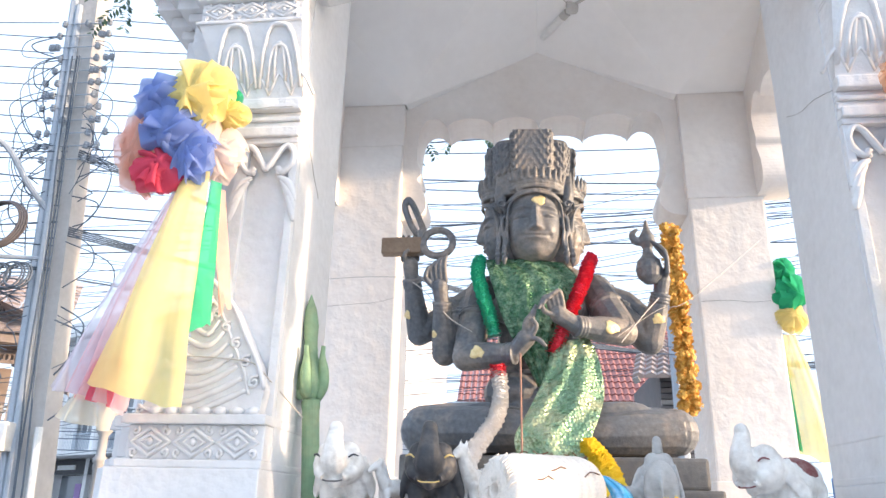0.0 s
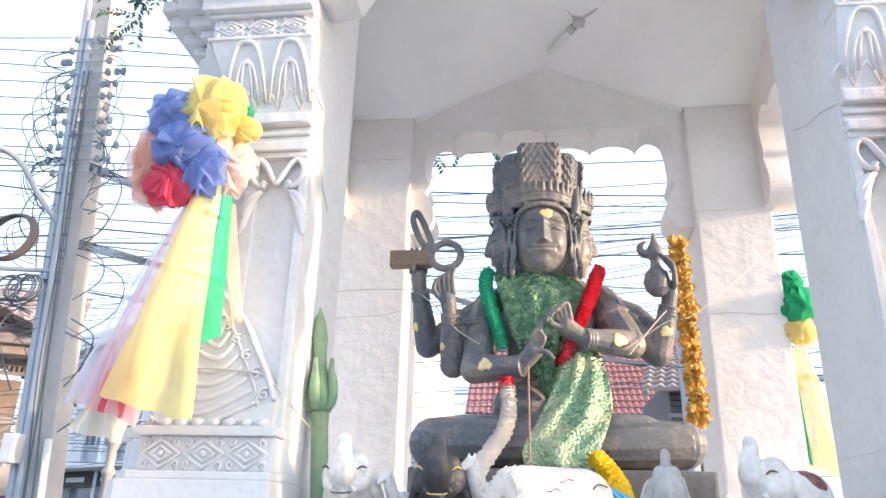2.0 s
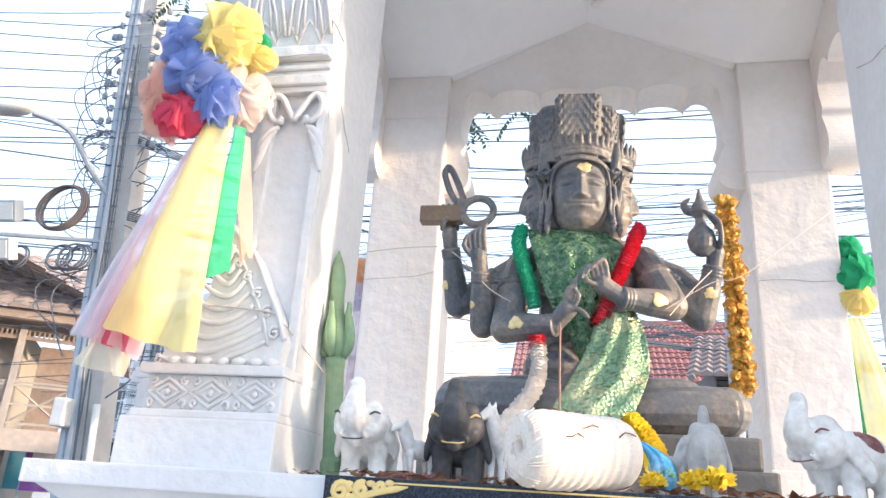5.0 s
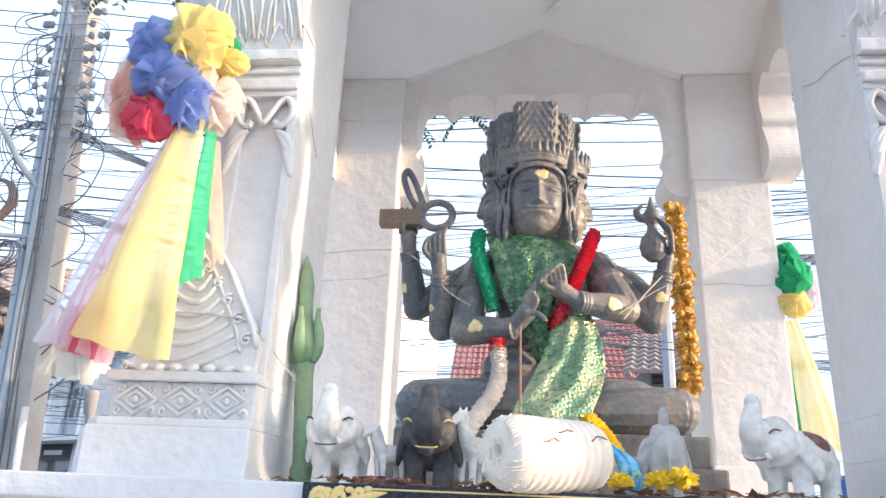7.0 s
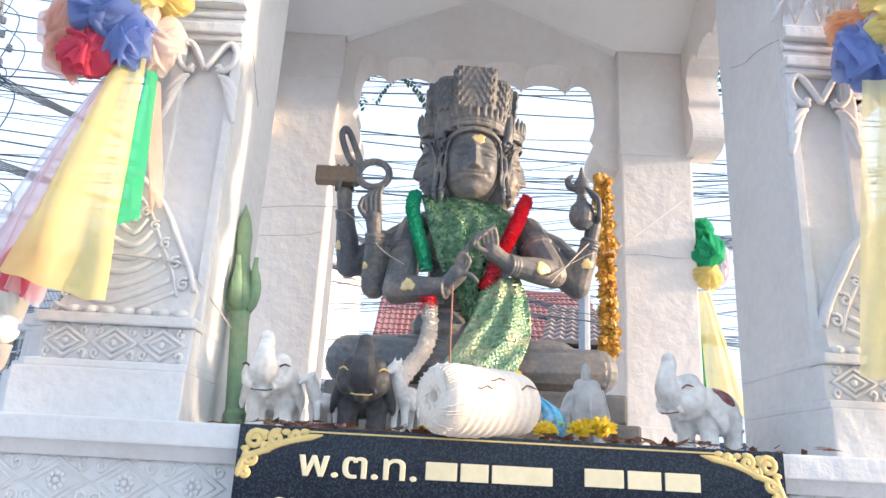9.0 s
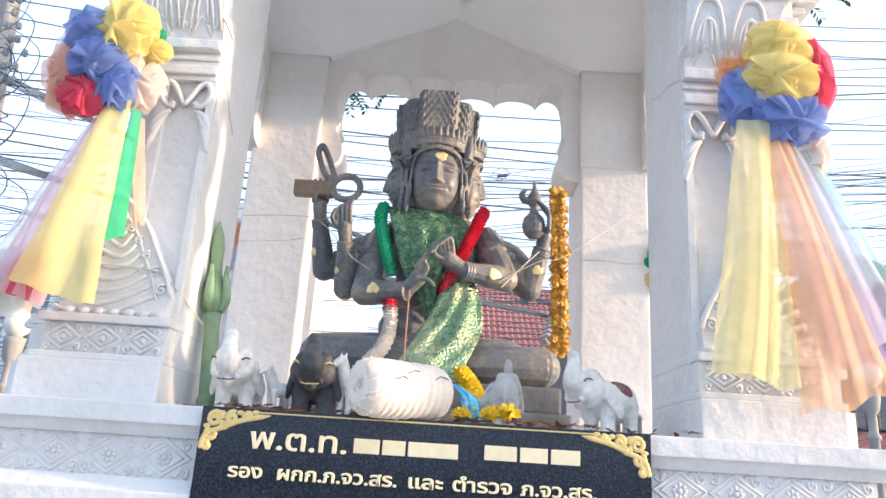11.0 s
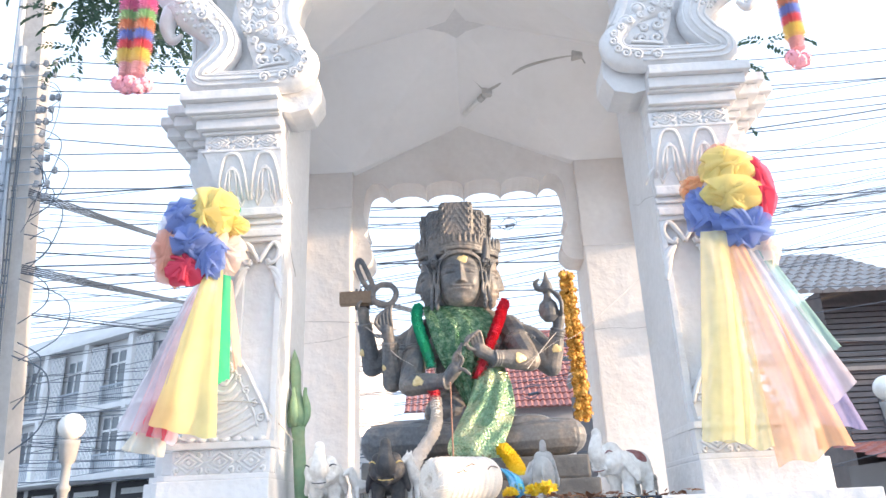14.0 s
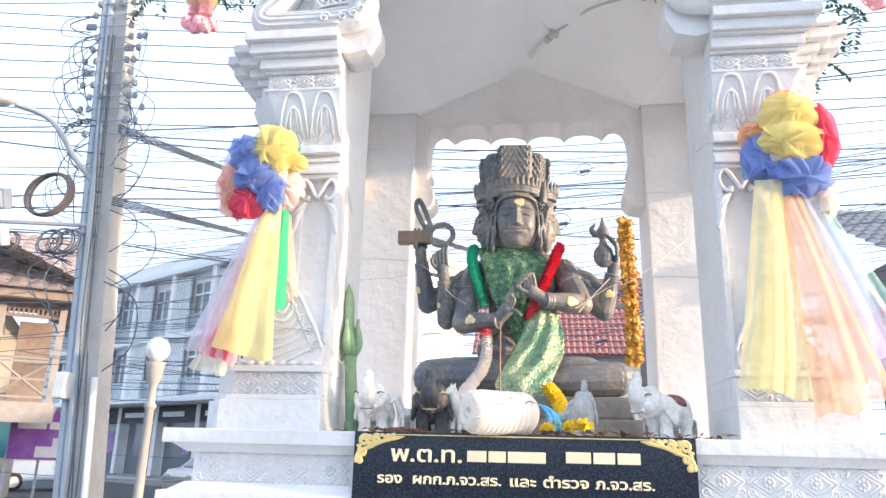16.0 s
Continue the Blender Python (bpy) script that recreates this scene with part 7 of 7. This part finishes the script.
# red-roofed house behind the shrine
def plain_house(x0, x1, y0, y1, eave, ridge, wall_m, roof_m, label, along="x", rows=14, cols=40):
    h = thing("house", label, "house", "houses behind the shrine")
    part("wall", box(bmesh.new(), x0, x1, y0, y1, 0, eave), wall_m, h)
    bm = bmesh.new()
    o = 0.6
    if along == "x":
        ym = (y0 + y1) / 2
        roof_rows(bm, (x0 - o, y0 - o, eave - 0.2), (x1 + o, y0 - o, eave - 0.2), (0, ym - y0 + o, ridge - eave + 0.2), rows, cols, 0.05, 0.05)
        prism(bm, [(y0, eave), (y1, eave), (ym, ridge - 0.1)], x0, x1, "x")
        box(bm, x0 - o, x1 + o, ym - 0.1, ym + 0.1, ridge - 0.05, ridge + 0.12)
    else:
        xm = (x0 + x1) / 2
        roof_rows(bm, (x0 - o, y0 - o, eave - 0.2), (x0 - o, y1 + o, eave - 0.2), (xm - x0 + o, 0, ridge - eave + 0.2), rows, cols, 0.05, 0.05)
        roof_rows(bm, (x1 + o, y0 - o, eave - 0.2), (x1 + o, y1 + o, eave - 0.2), (xm - x1 - o, 0, ridge - eave + 0.2), rows, cols, 0.05, 0.05)
        prism(bm, [(x0, eave), (x1, eave), (xm, ridge - 0.1)], y0, y1)
        box(bm, xm - 0.1, xm + 0.1, y0 - o, y1 + o, ridge - 0.05, ridge + 0.12)
    part("roof", bm, roof_m, h)
    return h


plain_house(-1.6, 5.2, 22, 30, 5.0, 8.3, BUILD, ROOFR, "house with a steep red tiled roof")
plain_house(-9.5, -3.0, 26, 34, 4.6, 4.9, BUILD, BUILD, "low white flat-roofed house")
# dark wooden house to the side
hr = thing("house", "two-storey dark wooden house with louvred walls and a grey tiled roof", "house", "houses behind the shrine")
part("wall", box(bmesh.new(), 8.3, 20, 14.6, 17.0, 0, 6.30), DARKW, hr)
for k in range(26):
    z = 2.6 + 0.13 * k
    part("board", box(bmesh.new(), 8.25, 20, 14.50, 14.6, z, z + 0.10), DARKW, hr)
for z in (5.0, 4.35):
    part("trim", box(bmesh.new(), 8.2, 20, 14.42, 14.52, z, z + 0.09), WOODG, hr)
for k in range(5):
    x = 9.0 + 1.7 * k
    wn = part("window", box(bmesh.new(), x, x + 1.1, 14.44, 14.52, 2.9, 4.1), WINDK, hr)
    for q in range(5):
        part("window_bar", box(bmesh.new(), x + 0.03 + 0.25 * q, x + 0.07 + 0.25 * q, 14.40, 14.44, 2.9, 4.1), WOODH, wn)
bm = bmesh.new()
roof_rows(bm, (7.2, 13.4, 5.9), (10.4, 13.4, 5.9), (0, 4.5, 2.35), 10, 11, 0.06, 0.07)
roof_rows(bm, (10.4, 13.4, 5.9), (21, 13.4, 5.9), (0, 4.5, 1.55), 10, 35, 0.06, 0.07)
part("roof", bm, ROOFG, hr)
bm = bmesh.new()
for x in (10.36, 10.44):
    bm.faces.new([bm.verts.new(v) for v in ((x, 13.5, 5.9), (x, 17.9, 8.22), (x, 17.9, 7.3))])
part("gable", bm, DARKW, hr)
bm = bmesh.new()
roof_rows(bm, (7.6, 11.6, 2.2), (21, 11.6, 2.2), (0, 2.9, 0.55), 7, 40, 0.05, 0.06)
part("lean_to_roof", bm, ROOFR, hr)
part("lean_to_wall", box(bmesh.new(), 8.0, 20, 12.4, 14.5, 0, 2.3), WINDK, hr)
# small dark shed with a tiled roof, and a grey post
sh = thing("shed", "dark wooden shed with a low tiled roof", "shed")
part("wall", box(bmesh.new(), 2.3, 4.0, 11.6, 15, 0, 4.1), DARKW, sh)
for k in range(22):
    part("board", box(bmesh.new(), 2.25, 4.0, 11.50, 11.6, 1.9 + 0.10 * k, 1.98 + 0.10 * k), WOODG if k % 5 == 0 else DARKW, sh)
part("window", box(bmesh.new(), 2.9, 3.7, 11.42, 11.5, 3.1, 3.7), BUILD, sh)
bm = bmesh.new()
roof_rows(bm, (1.7, 10.9, 3.75), (4.3, 10.9, 3.75), (0.6, 3.0, 1.3), 9, 13, 0.05, 0.05)
part("roof", bm, ROOFB, sh)
part("eave_board", tube(bmesh.new(), [(1.75, 10.85, 3.70), (2.4, 13.9, 5.0)], 0.07, 4), WOODG, sh)
bm = bmesh.new()
tube(bm, [(2.22, 9.9, 0), (2.22, 9.9, 4.7)], 0.09, 8)
tagged(link("steel_post", bm, STEEL), "grey steel post behind the shrine", "post")
tagged(link("blue_drum", lathe(bmesh.new(), (4.05, 8.6, 0), [(0.3, 0), (0.31, 0.5), (0.3, 1.0), (0.31, 1.5), (0.3, 2.1)], 18), mat("blue_drum_paint", (0.04, 0.16, 0.42), 0.4)), "tall blue plastic water drum", "drum")
tagged(link("road_sign", box(bmesh.new(), 6.55, 6.95, 7.62, 7.66, 5.0, 6.3, 0.01), STEEL), "grey blue metal sign board high on a post", "sign")
tagged(link("sign_post", tube(bmesh.new(), [(6.9, 7.7, 0), (6.9, 7.7, 6.3)], 0.06, 8), STEEL), "grey steel sign post", "post")


# ---- tree behind ----
tree = thing("tree", "leafy tree with drooping feathery branches behind the shrine", "tree")
bm = bmesh.new()
limb_ends = []
tube(bm, spline([(-2.0, 6.4, 0), (-1.95, 6.5, 2.5), (-2.05, 6.4, 5.0), (-1.9, 6.5, 7.4)], 5), [0.26 - 0.006 * i for i in range(16)], 10)
tips = [(-4.4, 4.7, 7.9), (-3.7, 5.0, 7.6), (-3.1, 5.3, 8.3), (-2.6, 5.2, 8.0), (2.2, 5.4, 7.1), (2.75, 5.6, 6.6), (-0.95, 6.2, 6.25), (-1.0, 7.4, 9.0), (0.6, 6.4, 8.6), (-4.6, 6.2, 8.6), (-3.6, 4.6, 8.3)]
for q in tips:
    s0 = Vector((-1.95, 6.5, 6.4))
    tube(bm, spline([s0, s0.lerp(Vector(q), 0.5) + Vector((0, 0, 0.7)), q], 6), [0.10 - 0.006 * i for i in range(13)], 6)
part("trunk", bm, BARK, tree)
bm = bmesh.new()
rnd = random.Random(21)


def spray(base, d, length):
    """A drooping twig with pairs of leaflets."""
    p, d = Vector(base), Vector(d).normalized()
    n = int(length / 0.045)
    for i in range(n):
        d = (d + Vector((0, 0, -0.10))).normalized()
        p = p + d * 0.045
        sd = d.cross(Vector((0, 0, 1)))
        sd = sd.normalized() if sd.length > 1e-3 else Vector((1, 0, 0))
        for s in (-1, 1):
            o = (sd * s + d * 0.5 + Vector((0, 0, rnd.uniform(-0.5, 0.1)))).normalized()
            L, w = rnd.uniform(0.07, 0.11), rnd.uniform(0.016, 0.026)
            e = o.cross(Vector((rnd.uniform(-0.5, 0.5), rnd.uniform(-0.5, 0.5), 1))).normalized()
            vs = [bm.verts.new(p), bm.verts.new(p + o * L * 0.5 + e * w), bm.verts.new(p + o * L), bm.verts.new(p + o * L * 0.5 - e * w)]
            bm.faces.new(vs)


for q in tips:
    for k in range(5 if q[2] < 6.3 else 26 if q[2] < 8.2 else 16):
        b = Vector(q) + Vector((rnd.gauss(0, 0.34), rnd.gauss(0, 0.34), rnd.gauss(0, 0.28)))
        for f in range(3):
            spray(b, (rnd.uniform(-1, 1), rnd.uniform(-1, 1), rnd.uniform(-0.7, 0.3)), rnd.uniform(0.35, 0.6))
part("crown", bm, LEAF, tree)
